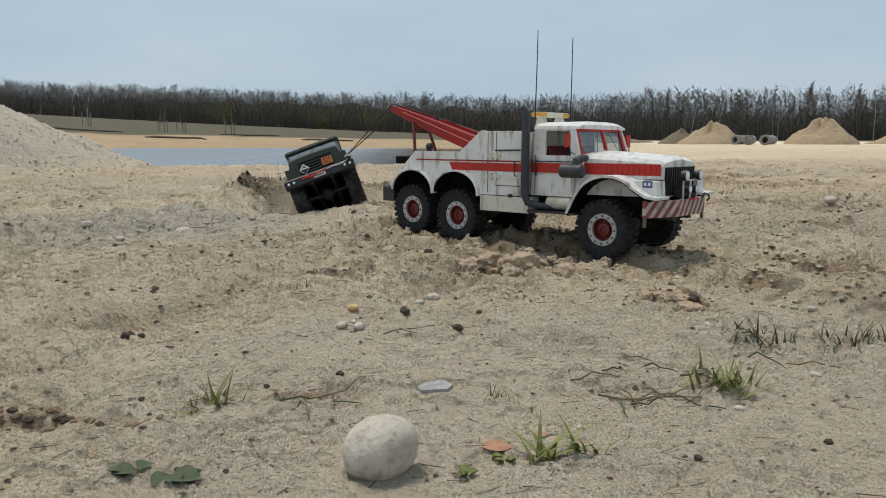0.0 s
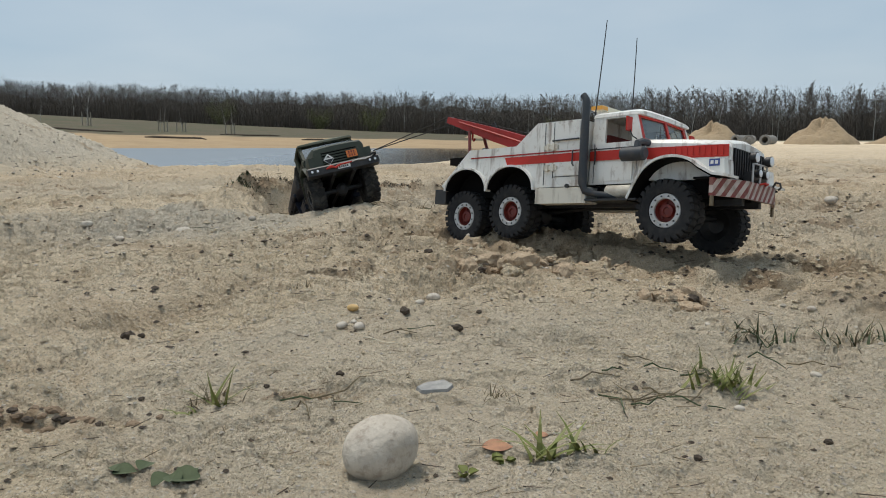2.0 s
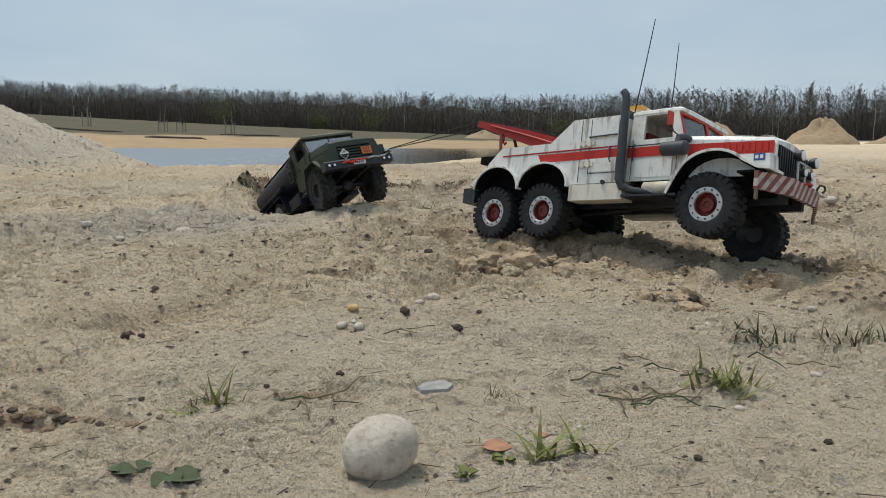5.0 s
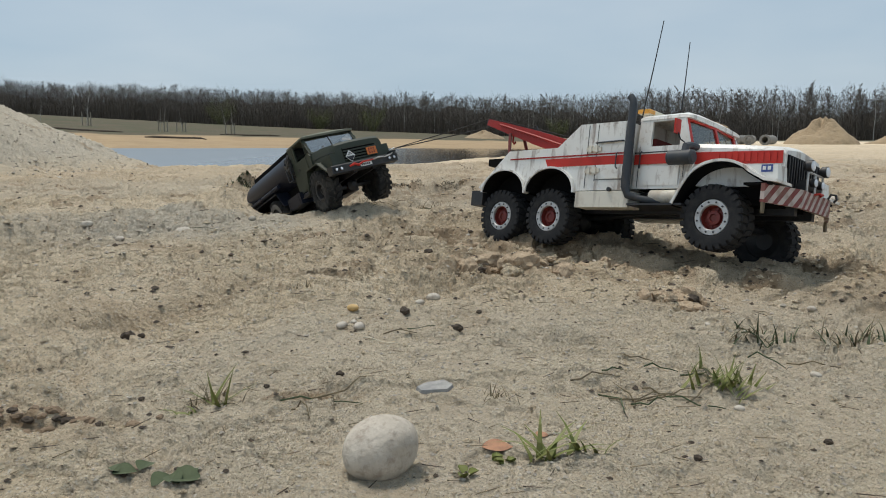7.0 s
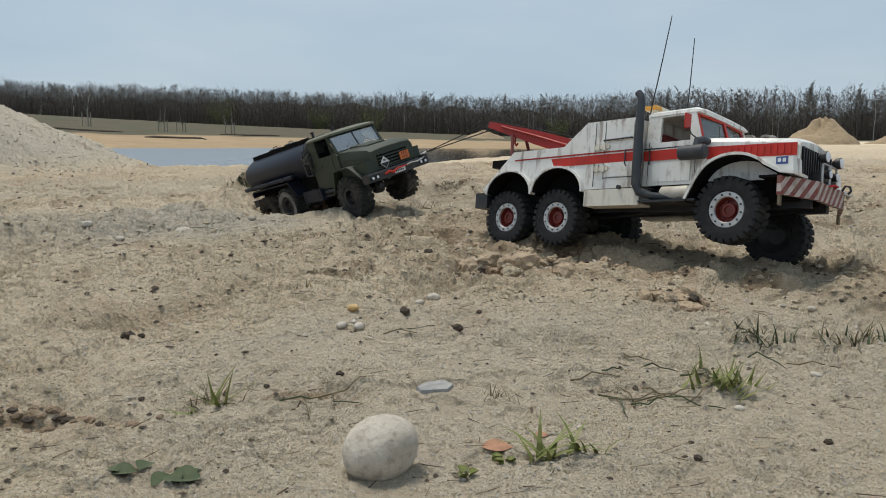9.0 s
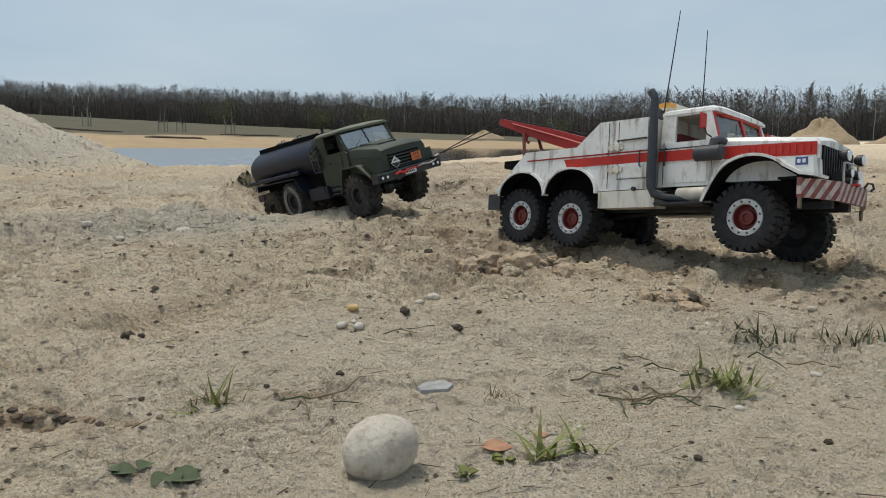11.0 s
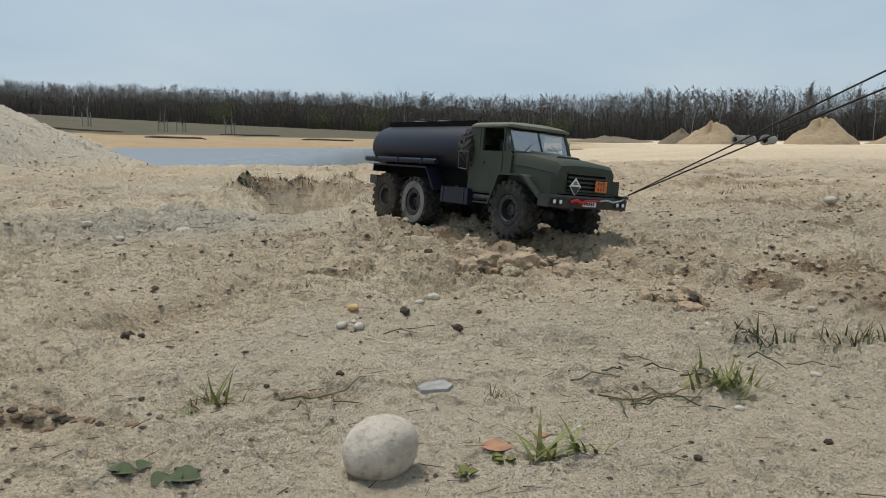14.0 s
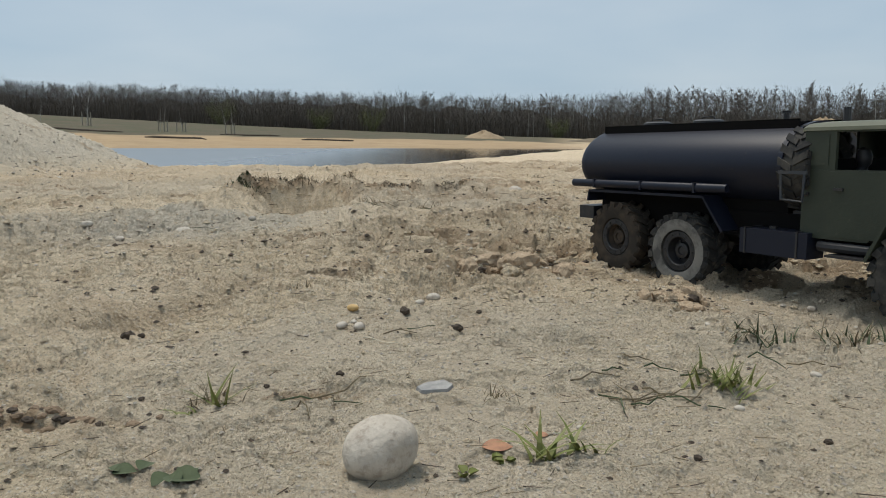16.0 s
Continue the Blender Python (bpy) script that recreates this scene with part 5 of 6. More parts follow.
def sliver(verts, faces, rng, a, b, r):
    side = Vector((rng.uniform(-1, 1), rng.uniform(-1, 1), rng.uniform(-0.3, 0.3))).normalized() * r
    k = len(verts)
    verts.extend((tuple(a - side), tuple(a + side), tuple(b)))
    faces.append((k, k + 1, k + 2))


def bare_tree(seed, height, spread, slim, trunk_mat=None):
    """Winter tree: tapered trunk and limbs; crown of many fine twigs."""
    rng = random.Random(seed)
    tv, tf, cv, cf = [], [], [], []
    p, d, steps = Vector((0, 0, -0.3)), Vector((rng.uniform(-0.05, 0.05), rng.uniform(-0.05, 0.05), 1)), 7
    r = height * 0.011 * slim
    for i in range(steps):
        q = p + d.normalized() * height * 0.86 / steps
        limb(tv, tf, p, q, r * (1 - i / steps) + 0.015, r * (1 - (i + 1) / steps) + 0.015, 5)
        low = i / steps
        for _ in range(0 if low < 0.2 else 6):
            start = p.lerp(q, rng.random())
            ang = rng.uniform(0, 2 * math.pi)
            up = rng.uniform(0.55, 1.3) if spread < 0.3 else rng.uniform(0.3, 0.95)
            ln = height * spread * (1.15 - low) * rng.uniform(0.6, 1.1)
            out = Vector((math.cos(ang), math.sin(ang), up)).normalized()
            mid = start + out * ln * 0.55
            end = mid + (out + Vector((0, 0, 0.35))).normalized() * ln * 0.5
            limb(tv, tf, start, mid, r * 0.38 * (1 - low) + 0.012, r * 0.22 * (1 - low) + 0.01, 3)
            limb(tv, tf, mid, end, r * 0.22 * (1 - low) + 0.008, 0.006, 3)
            for _ in range(10):
                s = start.lerp(mid, rng.uniform(0.4, 1)) if rng.random() < 0.45 else mid.lerp(end, rng.random())
                a2 = rng.uniform(0, 2 * math.pi)
                o2 = (out * 0.6 + Vector((math.cos(a2), math.sin(a2), rng.uniform(0.1, 0.9)))).normalized()
                e = s + o2 * ln * rng.uniform(0.25, 0.5)
                sliver(cv, cf, rng, s, e, 0.018)
                for _ in range(11):
                    a3 = rng.uniform(0, 2 * math.pi)
                    s3 = s.lerp(e, rng.uniform(0.2, 1))
                    sliver(cv, cf, rng, s3, s3 + (o2 * 0.7 + Vector((math.cos(a3), math.sin(a3), rng.uniform(-0.2, 0.8)))).normalized() * ln * rng.uniform(0.14, 0.32), 0.011)
        d = d + Vector((rng.uniform(-0.08, 0.08), rng.uniform(-0.08, 0.08), 0))
        p = q
    return raw_mesh("trunk", tv, tf, trunk_mat or bark), raw_mesh("crown", cv, cf, twig_mat)


def plant_tree(meshes, m, label, category, group):
    root = tagged(new("tree", meshes[0]), label, category, group)
    root.name = "tree"
    root.matrix_basis = m
    crown = new("crown", meshes[1])
    crown.parent = root
    return root


rng = random.Random(7)
KINDS = [bare_tree(i, 10, s, k) for i, (s, k) in enumerate(((0.40, 1.1), (0.36, 1.0), (0.44, 1.2), (0.24, 0.8), (0.26, 0.75), (0.38, 1.0)))]
BIRCH = [bare_tree(20 + i, 10, 0.17, 0.6, birch_bark) for i in range(3)]
first = {}
places = [-0.68 + 0.86 * (i + rng.random()) / 170 for i in range(170)] + [0.18 + 0.5 * (i + rng.random()) / 130 for i in range(130)]
for az in places:
    dist = rng.uniform(97, 132)
    x, y = az * dist, dist
    tall = float(np.interp(az, (-0.6, -0.12, 0.1, 0.19, 0.27, 0.6), (0.66, 0.65, 0.69, 0.73, 0.86, 0.90))) * rng.uniform(0.76, 1.08) * dist / 112
    k = rng.choice((3, 4, 4, 3, 1, 5)) if az > -0.12 else rng.choice((0, 1, 2, 5, 0, 3))
    birch = rng.random() < (0.40 if az > 0.2 else 0.33 if az > -0.1 else 0.1)
    meshes = rng.choice(BIRCH) if birch else KINDS[k]
    m = Matrix.LocRotScale((x, y, ground_z(x, y) - 0.1), Euler((0, 0, rng.uniform(0, 6.28))), Vector((tall, tall, tall * rng.uniform(0.95, 1.05))))
    key = meshes[0].name
    if key not in first:
        first[key] = plant_tree(meshes, m, "bare pale-stemmed birch at the wood's edge" if birch else "bare grey-brown winter tree at the wood's edge", "tree", "trees along the wood")
    else:
        t = copy_thing(first[key], m)
        t.matrix_basis = m


def thicket(seed, n, d0, d1, h0, h1, az0, az1, mat, name, label):
    """Uncountable thin stems and brush of the wood behind."""
    g = random.Random(seed)
    v, f = [], []
    azs = np.array([g.uniform(az0, az1) for _ in range(n)])
    ds = np.array([d0 + (d1 - d0) * g.random() for _ in range(n)])
    zs = terrain(azs * ds, ds)[0]
    for a, dist, z in zip(azs, ds, zs):
        h = g.uniform(h0, h1) * (1.1 if a > 0.1 else 1.0)
        b = Vector((a * dist, dist, z - 0.2))
        top = b + Vector((g.uniform(-0.5, 0.5), g.uniform(-0.3, 0.3), h))
        sliver(v, f, g, b, top, 0.035 + 0.02 * g.random())
        for _ in range(9):
            s = b.lerp(top, g.uniform(0.05, 0.95))
            sliver(v, f, g, s, s + Vector((g.uniform(-1, 1), g.uniform(-1, 1), g.uniform(0.2, 1.3))) * g.uniform(0.4, 1.0), g.uniform(0.012, 0.03))
    tagged(new(name, raw_mesh(name, v, f, mat)), label, "woodland", kind="stuff")


thicket(3, 9000, 100, 140, 2.4, 4.8, -0.72, 0.72, twig_mat, "woodland_stems", "dense grey-brown stems and twigs of a winter wood")
thicket(4, 7000, 97, 120, 1.2, 4.2, -0.72, 0.72, thicket_mat, "underbrush", "dark brown leafless underbrush along the wood")

# the haze of twigs that closes the tops of the trees
g = random.Random(12)
v, f = [], []
for _ in range(70000):
    az, dist = g.uniform(-0.70, 0.70), g.uniform(99, 130)
    base = float(np.interp(az, (-0.6, -0.1, 0.1, 0.3), (3.0, 1.0, 0.3, -0.2)))
    crown = float(np.interp(az, (-0.6, -0.12, 0.1, 0.19, 0.27, 0.6), (5.3, 5.2, 5.6, 5.9, 6.9, 7.2))) * dist / 112
    crown *= 1 + 0.26 * noise.noise(Vector((az * 45, dist * 0.12, 0))) + 0.14 * noise.noise(Vector((az * 140, dist * 0.5, 4)))
    airy = 0.75 if az > 0.22 else 0.45
    h = crown * (1 - airy * g.random() ** 1.3)
    a = Vector((az * dist, dist, base + h - 0.5))
    sliver(v, f, g, a, a + Vector((g.gauss(0, 0.35), g.gauss(0, 0.35), g.uniform(0.4, 0.9))), 0.015)
tagged(new("woodland_twigs", raw_mesh("woodland_twigs", v, f, twig_mat)), "fine bare twigs of the wood's crowns", "woodland", kind="stuff")

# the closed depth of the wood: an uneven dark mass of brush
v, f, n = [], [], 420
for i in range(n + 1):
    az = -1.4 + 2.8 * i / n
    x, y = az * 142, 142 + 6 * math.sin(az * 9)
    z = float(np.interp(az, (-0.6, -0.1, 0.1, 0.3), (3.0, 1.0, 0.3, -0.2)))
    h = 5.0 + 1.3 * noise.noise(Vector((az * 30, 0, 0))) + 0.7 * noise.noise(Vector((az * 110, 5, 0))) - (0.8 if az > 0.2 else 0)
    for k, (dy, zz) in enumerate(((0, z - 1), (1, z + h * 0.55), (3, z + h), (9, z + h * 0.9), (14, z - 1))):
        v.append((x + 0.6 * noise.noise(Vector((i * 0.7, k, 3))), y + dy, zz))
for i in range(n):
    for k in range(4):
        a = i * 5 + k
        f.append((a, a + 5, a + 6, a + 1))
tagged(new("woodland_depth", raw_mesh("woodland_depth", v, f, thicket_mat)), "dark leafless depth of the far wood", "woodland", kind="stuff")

# young trees on the turf beyond the water
for x_az, dist, h, lab in ((-0.478, 66, 4.6, 1), (-0.380, 62, 2.3, 0), (-0.375, 62.5, 2.5, 0), (-0.350, 63, 2.2, 0), (-0.291, 62, 2.4, 0), (-0.282, 62.4, 2.6, 0), (-0.540, 70, 2.2, 0)):
    x, y = x_az * dist, dist
    m = Matrix.LocRotScale((x, y, ground_z(x, y) - 0.05), Euler((0, 0, x * 3)), Vector((h / 10, h / 10, h / 10)))
    t = copy_thing(first[BIRCH[0][0].name] if BIRCH[0][0].name in first else next(iter(first.values())), m)
    t.matrix_basis = m
    tagged(t, "slender young birch standing on the turf bank", group="young trees on the bank")


def stake(x, y, h, lean):
    ob = new("tree_stake", finish(tube([(0, 0, -0.2), (0, 0, h * 0.5), (0, 0, h)], [0.055, 0.05, 0.05], 8), "tree_stake", stake_wood))
    ob.matrix_basis = pose(x, y, ground_z(x, y), 0, lean, 0)
    tagged(ob, "weathered pale wooden stake beside a young tree", "stake", "tree stakes")


for x_az, dist, h in ((-0.376, 62.2, 0.9), (-0.3515, 63, 0.8), (-0.286, 62.2, 0.9), (-0.478, 66, 1.2)):
    for dx in (-0.38, 0.0, 0.36):
        stake(x_az * dist + dx, dist + 0.3 * (dx == 0), h * (1.0 if dx else 0.9), 2 * dx)


def shrub(x, y, h, seed):
    g = random.Random(seed)
    z = ground_z(x, y)
    v, f = [], []
    for _ in range(34):
        a = g.uniform(0, 6.28)
        b = Vector((x + g.uniform(-0.3, 0.3), y, z - 0.1))
        e = b + Vector((math.cos(a) * h * 0.5, math.sin(a) * h * 0.4, h * g.uniform(0.5, 1.0)))
        sliver(v, f, g, b, e, 0.03)
        for _ in range(60):
            s = b.lerp(e, g.uniform(0.25, 1)) + Vector((g.gauss(0, 0.16), g.gauss(0, 0.16), g.gauss(0, 0.16))) * h * 0.5
            sliver(v, f, g, s, s + Vector((g.uniform(-1, 1), g.uniform(-1, 1), g.uniform(-0.5, 1))) * 0.16, 0.05)
    tagged(new("shrub", raw_mesh("shrub", v, f, shrub_mat)), "budding yellow-green willow shrub before the wood", "shrub", "shrubs before the wood")


for i, (az, dist, h) in enumerate(((-0.298, 93, 3.6), (-0.095, 94, 3.4), (-0.165, 95, 2.8), (0.155, 94, 2.6))):
    shrub(az * dist, dist, h, 40 + i)


def pile(az, dist, w, h, mat, label, seed):
    cx, cy = az * dist, dist
    base = ground_z(cx, cy)
    v, f, nr, na = [], [], 14, 44
    for i in range(nr):
        k = (i + 1) / nr
        for j in range(na):
            a = 2 * math.pi * j / na
            p = Vector((math.cos(a) * w / 2 * k, math.sin(a) * w / 2 * k, 0))
            n1 = noise.noise(Vector((p.x * 0.9 + seed, p.y * 0.9, 1))) * 0.22 + noise.noise(Vector((p.x * 2.6 + seed, p.y * 2.6, 2))) * 0.09
            zz = h * (1 - k) ** 0.9 * (1 + 0.25 * math.cos(a * 2 + seed)) + n1 * h * (1 - k ** 3) * 1.3
            v.append((cx + p.x, cy + p.y, base + max(zz, -0.02) - 0.02 if i < nr - 1 else base - 0.15))
    v.append((cx, cy, base + h * 1.04))
    for i in range(nr - 1):
        for j in range(na):
            f.append((i * na + j, (i + 1) * na + j, (i + 1) * na + (j + 1) % na, i * na + (j + 1) % na))
    for j in range(na):
        f.append((len(v) - 1, j, (j + 1) % na))
    tagged(new("sand_pile", raw_mesh("sand_pile", v, f, mat, True)), label, "sand pile", "piles on the far field")


pile(0.363, 58, 5.6, 1.55, pile_sand, "pointed orange sand pile on the far field", 2)
pile(0.318, 61, 3.6, 1.05, pile_earth, "low grey earth pile beside the sand", 5)
pile(0.509, 56, 5.4, 1.8, pile_sand, "tall orange sand pile on the far field", 8)
pile(0.612, 57, 4.6, 0.95, pile_sand, "flat orange sand pile on the far field", 11)
pile(0.055, 72, 4.2, 0.75, pile_sand, "low pale sand pile beyond the pond", 14)
pile(0.22, 70, 9.0, 0.5, pile_earth, "long low earth bank before the wood", 17)


def pipe(az, dist, turn):
    x, y = az * dist, dist
    bm = lathe([(0.21, -1.0), (0.30, -1.0), (0.36, -0.98), (0.36, -0.75), (0.31, -0.7), (0.31, 1.0), (0.21, 1.0), (0.21, -1.0)], 28)
    ob = new("concrete_pipe", finish(bm, "concrete_pipe", concrete, smooth=True))
    ob.matrix_basis = pose(x, y, ground_z(x, y) + 0.33, 0, 0, turn)
    tagged(ob, "short grey concrete drain pipe lying on sand", "pipe", "drain pipes")


pipe(0.412, 52, -24)
pipe(0.4385, 51, -38)
pipe(0.405, 55, -60)

# driftwood-like dark ledges of turf on the far sand bank
for az0, az1, dist in ((-0.402, -0.315, 50), (-0.19, -0.12, 52), (-0.55, -0.43, 58), (-0.3, -0.22, 60)):
    pts = []
    for i in range(9):
        az = az0 + (az1 - az0) * i / 8
        x, y = az * dist, dist + 1.2 * noise.noise(Vector((az * 40, dist, 0)))
        pts.append((x, y, ground_z(x, y) + 0.03))
    tagged(new("turf_ledge", finish(tube(pts, [0.02] + [0.09] * 7 + [0.02], 6), "turf_ledge", soil_dark)), "dark broken turf ledge on the far sand bank", "turf ledge", "ledges on the bank")


# ---- near things on the sand ----
def stone(name, x, y, size, mat, label, seed, group="", sink=0.25, category="stone"):
    bm = bmesh.new()
    bmesh.ops.create_icosphere(bm, subdivisions=3 if category == "sand clod" else 4 if size[0] > 0.03 else 3, radius=0.5)
    jag = 3.2 if category == "sand clod" else 3.4 if category == "soil lump" else 1.0
    for q in bm.verts:
        n1 = noise.noise(q.co * 2.2 * jag ** 0.4 + Vector((seed, 0, 0))) * 0.10 * jag + noise.noise(q.co * 6 + Vector((0, seed, 0))) * 0.018 * jag * jag
        if jag > 1.5:
            n1 += noise.noise(q.co * 13 + Vector((seed, seed, 0))) * 0.10
        q.co = q.co * (1 + n1)
        q.co = Vector((q.co.x * size[0], q.co.y * size[1], q.co.z * size[2]))
    ob = new(name, finish(bm, name, mat, smooth=jag < 1.5))
    ob.matrix_basis = pose(x, y, ground_z(x, y) + size[2] * (0.5 - sink), 0, 0, seed * 37)
    return tagged(ob, label, category, group)


big = stone("stone", -0.049, 0.535, (0.059, 0.050, 0.047), stone_white, "large smooth pale beige pebble on the sand", 4, sink=0.12)
big.matrix_basis = pose(-0.047, 0.523, ground_z(-0.047, 0.523) + 0.0165, 8, -14, 20)
small = ((-0.13, 0.919, 0.016, stone_white), (-0.108, 0.919, 0.018, stone_white), (-0.116, 0.93, 0.010, stone_white), (-0.124, 0.988, 0.017, stone_warm), (-0.015, 1.103, 0.022, stone_white),
         (-0.684, 1.922, 0.05, stone_white), (0.322, 3.268, 0.085, stone_white), (0.543, 1.057, 0.013, stone_white), (-0.781, 1.76, 0.024, stone_white), (1.399, 2.645, 0.05, stone_white),
         (-0.034, 1.06, 0.016, stone_white), (0.335, 0.905, 0.009, stone_white), (0.39, 0.74, 0.012, stone_white), (0.27, 0.64, 0.01, stone_white), (-0.95, 1.95, 0.03, stone_white), (-1.25, 2.05, 0.04, stone_grey),
         (-0.6, 2.3, 0.03, stone_grey), (0.47, 0.61, 0.006, stone_white), (0.12, 0.61, 0.008, stone_white), (-0.05, 0.452, 0.012, stone_white), (-1.9, 3.4, 0.05, stone_grey), (-2.4, 4.6, 0.07, stone_white))
for i, (x, y, s, mat) in enumerate(small):
    stone("pebble", x, y, (s, s * 0.8, s * 0.6), mat, "ochre pebble lying on sand" if mat is stone_warm else ("grey pebble half sunk in sand" if mat is stone_grey else "pale rounded pebble half sunk in sand"), i + 11, "pebbles")
slab = bmesh.new()
outline = [(-0.017, -0.012), (0.010, -0.015), (0.019, -0.002), (0.013, 0.016), (-0.006, 0.013), (-0.019, 0.002)]
low, top = [slab.verts.new((x, y, -0.003)) for x, y in outline], [slab.verts.new((x * 0.94, y * 0.94, 0.0022 + 0.05 * x)) for x, y in outline]
slab.faces.new(low[::-1]), slab.faces.new(top)
for i in range(6):
    slab.faces.new((low[i], low[(i + 1) % 6], top[(i + 1) % 6], top[i]))
flat = new("flat_stone", finish(slab, "flat_stone", slab_grey, bevel=0.0008))
flat.matrix_basis = pose(-0.008, 0.703, ground_z(-0.008, 0.703) + 0.0012, -1, 2, 12)
tagged(flat, "flat blue-grey stone chip set in the sand", "stone")
pts = [(-0.098 + 0.066 * k / 6, 0.876 - 0.05 * k / 6 + 0.004 * math.sin(k)) for k in range(7)]
tagged(new("straw", finish(tube([(x, y, ground_z(x, y) + 0.002) for x, y in pts], [0.0010, 0.0010, 0.0009, 0.0007, 0.0006, 0.0004, 0.0003], 6), "straw", straw)), "bleached straw stalk lying on sand", "straw")
for i, (x, y, s) in enumerate(((-0.053, 0.995, 0.022), (0.019, 0.906, 0.018), (-0.108, 0.743, 0.012), (-0.401, 0.906, 0.024), (-0.385, 0.91, 0.014), (0.05, 0.99, 0.011), (0.31, 0.56, 0.009), (0.2, 0.545, 0.01), (-0.33, 0.9, 0.01), (-0.3, 0.7, 0.009), (-0.18, 0.72, 0.009))):
    stone("soil_lump", x, y, (s * 0.75, s * 0.6, s * 0.5), soil_dark, "small dark crumb of soil on sand", i + 71, "soil lumps", category="soil lump")
g = random.Random(31)
for i in range(110):
    cx, cy, r = ((0.10, 1.32, 0.10), (0.35, 1.05, 0.06), (0.30, 1.50, 0.2), (0.05, 1.42, 0.2), (0.14, 1.30, 0.06))[int(g.random() * 5)]
    x, y, s = cx + g.gauss(0, r * 0.6), cy + g.gauss(0, r * 0.4), g.uniform(0.012, 0.044) * (1.0 if i < 26 else 0.5)
    dark = i % 9 == 0
    stone("sand_clod", x, y, (s, s * g.uniform(0.6, 1), s * g.uniform(0.5, 0.85)), soil_dark if dark else clod_mat if i % 3 else sand_mat, "dark crumbling clod of turf dug up by wheels" if dark else "crumbling clod of damp sand dug up by wheels", i + 101, "sand clods", category="sand clod", sink=0.42)
for i, (x, y, s) in enumerate(((0.145, 1.275, 0.055), (0.088, 1.35, 0.050), (0.115, 1.31, 0.038), (0.045, 1.31, 0.045), (0.02, 1.34, 0.04))):
    stone("sand_clod", x, y, (s, s * 0.8, s * 0.75), clod_mat, "large blocky clod of damp sand dug up by wheels", i + 301, "sand clods", category="sand clod", sink=0.3)


for i in range(34):
    x, y, s = -0.375 + g.gauss(0, 0.045), 0.64 + g.gauss(0, 0.012), g.uniform(0.004, 0.011)
    stone("sand_clod", x, y, (s * 1.3, s, s * 0.7), soil_clod if i % 3 else soil_dark, "small crumbling clod of damp brown soil", i + 401, "sand clods", category="sand clod", sink=0.4)


def blade(v, f, g, base, lean, length, width, bend):
    side = Vector((-lean.y, lean.x, 0)).normalized() * width
    p, d, prev = base, (lean + Vector((0, 0, 1))).normalized(), None
    for i in range(4):
        k = len(v)
        w = side * (1 - i / 3.2)
        v.extend((tuple(p - w), tuple(p + w)))
        if prev is not None:
            f.append((prev, prev + 1, k + 1, k))
        prev = k
        p = p + d * length / 3
        d = (d + lean.normalized() * bend * 0.3 + Vector((0, 0, -bend * 0.35))).normalized()


def tuft(x, y, n, length, spread, mat, label, seed, width=0.0016, bend=0.5):
    g = random.Random(seed)
    v, f = [], []
    for _ in range(n):
        a = g.uniform(0, 2 * math.pi)
        lean = Vector((math.cos(a), 0.6 * math.sin(a), 0)) * g.uniform(0.3, 1.7)
        bx, by = x + g.gauss(0, spread), y + g.gauss(0, spread * 0.6)
        blade(v, f, g, Vector((bx, by, ground_z(bx, by) - 0.002)), lean, length * g.uniform(0.45, 1.1), width * g.uniform(0.7, 1.2), g.uniform(0.2, 1.2) * bend)
    tagged(new("grass_tuft", raw_mesh("grass_tuft", v, f, mat)), label, "grass", "grass tufts", "stuff" if mat in (turf_brown, grass_dry) else "")


tuft(0.284, 0.725, 74, 0.034, 0.017, grass_green, "fresh green grass tuft growing in sand", 1, 0.0023, 0.35)
tuft(0.077, 0.543, 13, 0.054, 0.006, grass_green, "sparse green grass tuft beside an orange leaf", 2, 0.0026, 0.9)
tuft(0.108, 0.545, 9, 0.044, 0.005, grass_green, "sparse green grass tuft beside an orange leaf", 22, 0.0024, 0.9)
tuft(-0.222, 0.675, 30, 0.036, 0.012, grass_dry, "half-dry grass tuft in sand", 3, 0.0011, 1.2)
tuft(-0.218, 0.672, 9, 0.046, 0.004, grass_green, "half-dry grass tuft in sand", 33, 0.0026, 0.3)
tuft(-0.236, 0.648, 6, 0.030, 0.008, grass_green, "half-dry grass tuft in sand", 34, 0.0024, 1.2)
tuft(0.505, 0.845, 60, 0.038, 0.032, weed_green, "dark withering grass tuft in sand", 4, 0.0015, 1.0)
tuft(0.50, 0.845, 40, 0.045, 0.03, grass_dry, "dry brown grass tuft in sand", 41, 0.0010, 1.3)
tuft(0.375, 0.86, 24, 0.036, 0.018, weed_green, "dark withering grass tuft in sand", 5, 0.0015, 1.0)
tuft(0.375, 0.86, 26, 0.04, 0.02, grass_dry, "dry brown grass tuft in sand", 51, 0.0010, 1.3)
tuft(-0.212, 1.123, 40, 0.022, 0.010, grass_dry, "small withered grass tuft", 6, 0.001)
tuft(0.055, 0.68, 22, 0.022, 0.01, grass_dry, "small withered grass tuft", 7, 0.0009)
tuft(-0.82, 3.03, 90, 0.022, 0.03, weed_green, "dark green tuft on the hole's edge", 8, 0.004)
for i, (x, y) in enumerate(((-0.68, 3.22), (-0.55, 3.2), (-0.62, 3.26), (-0.42, 3.15), (-0.33, 2.72), (-0.28, 2.6), (-0.07, 2.5), (0.19, 5.6), (2.4, 5.6), (0.0, 3.35), (0.15, 3.2), (0.3, 2.9), (1.0, 4.2), (1.5, 3.6), (1.2, 3.1), (1.9, 4.4), (0.6, 4.8))):
    tuft(x, y, 34, 0.05, 0.045, grass_dry, "dry brown grass tuft in sand", 50 + i, 0.002, 0.9)


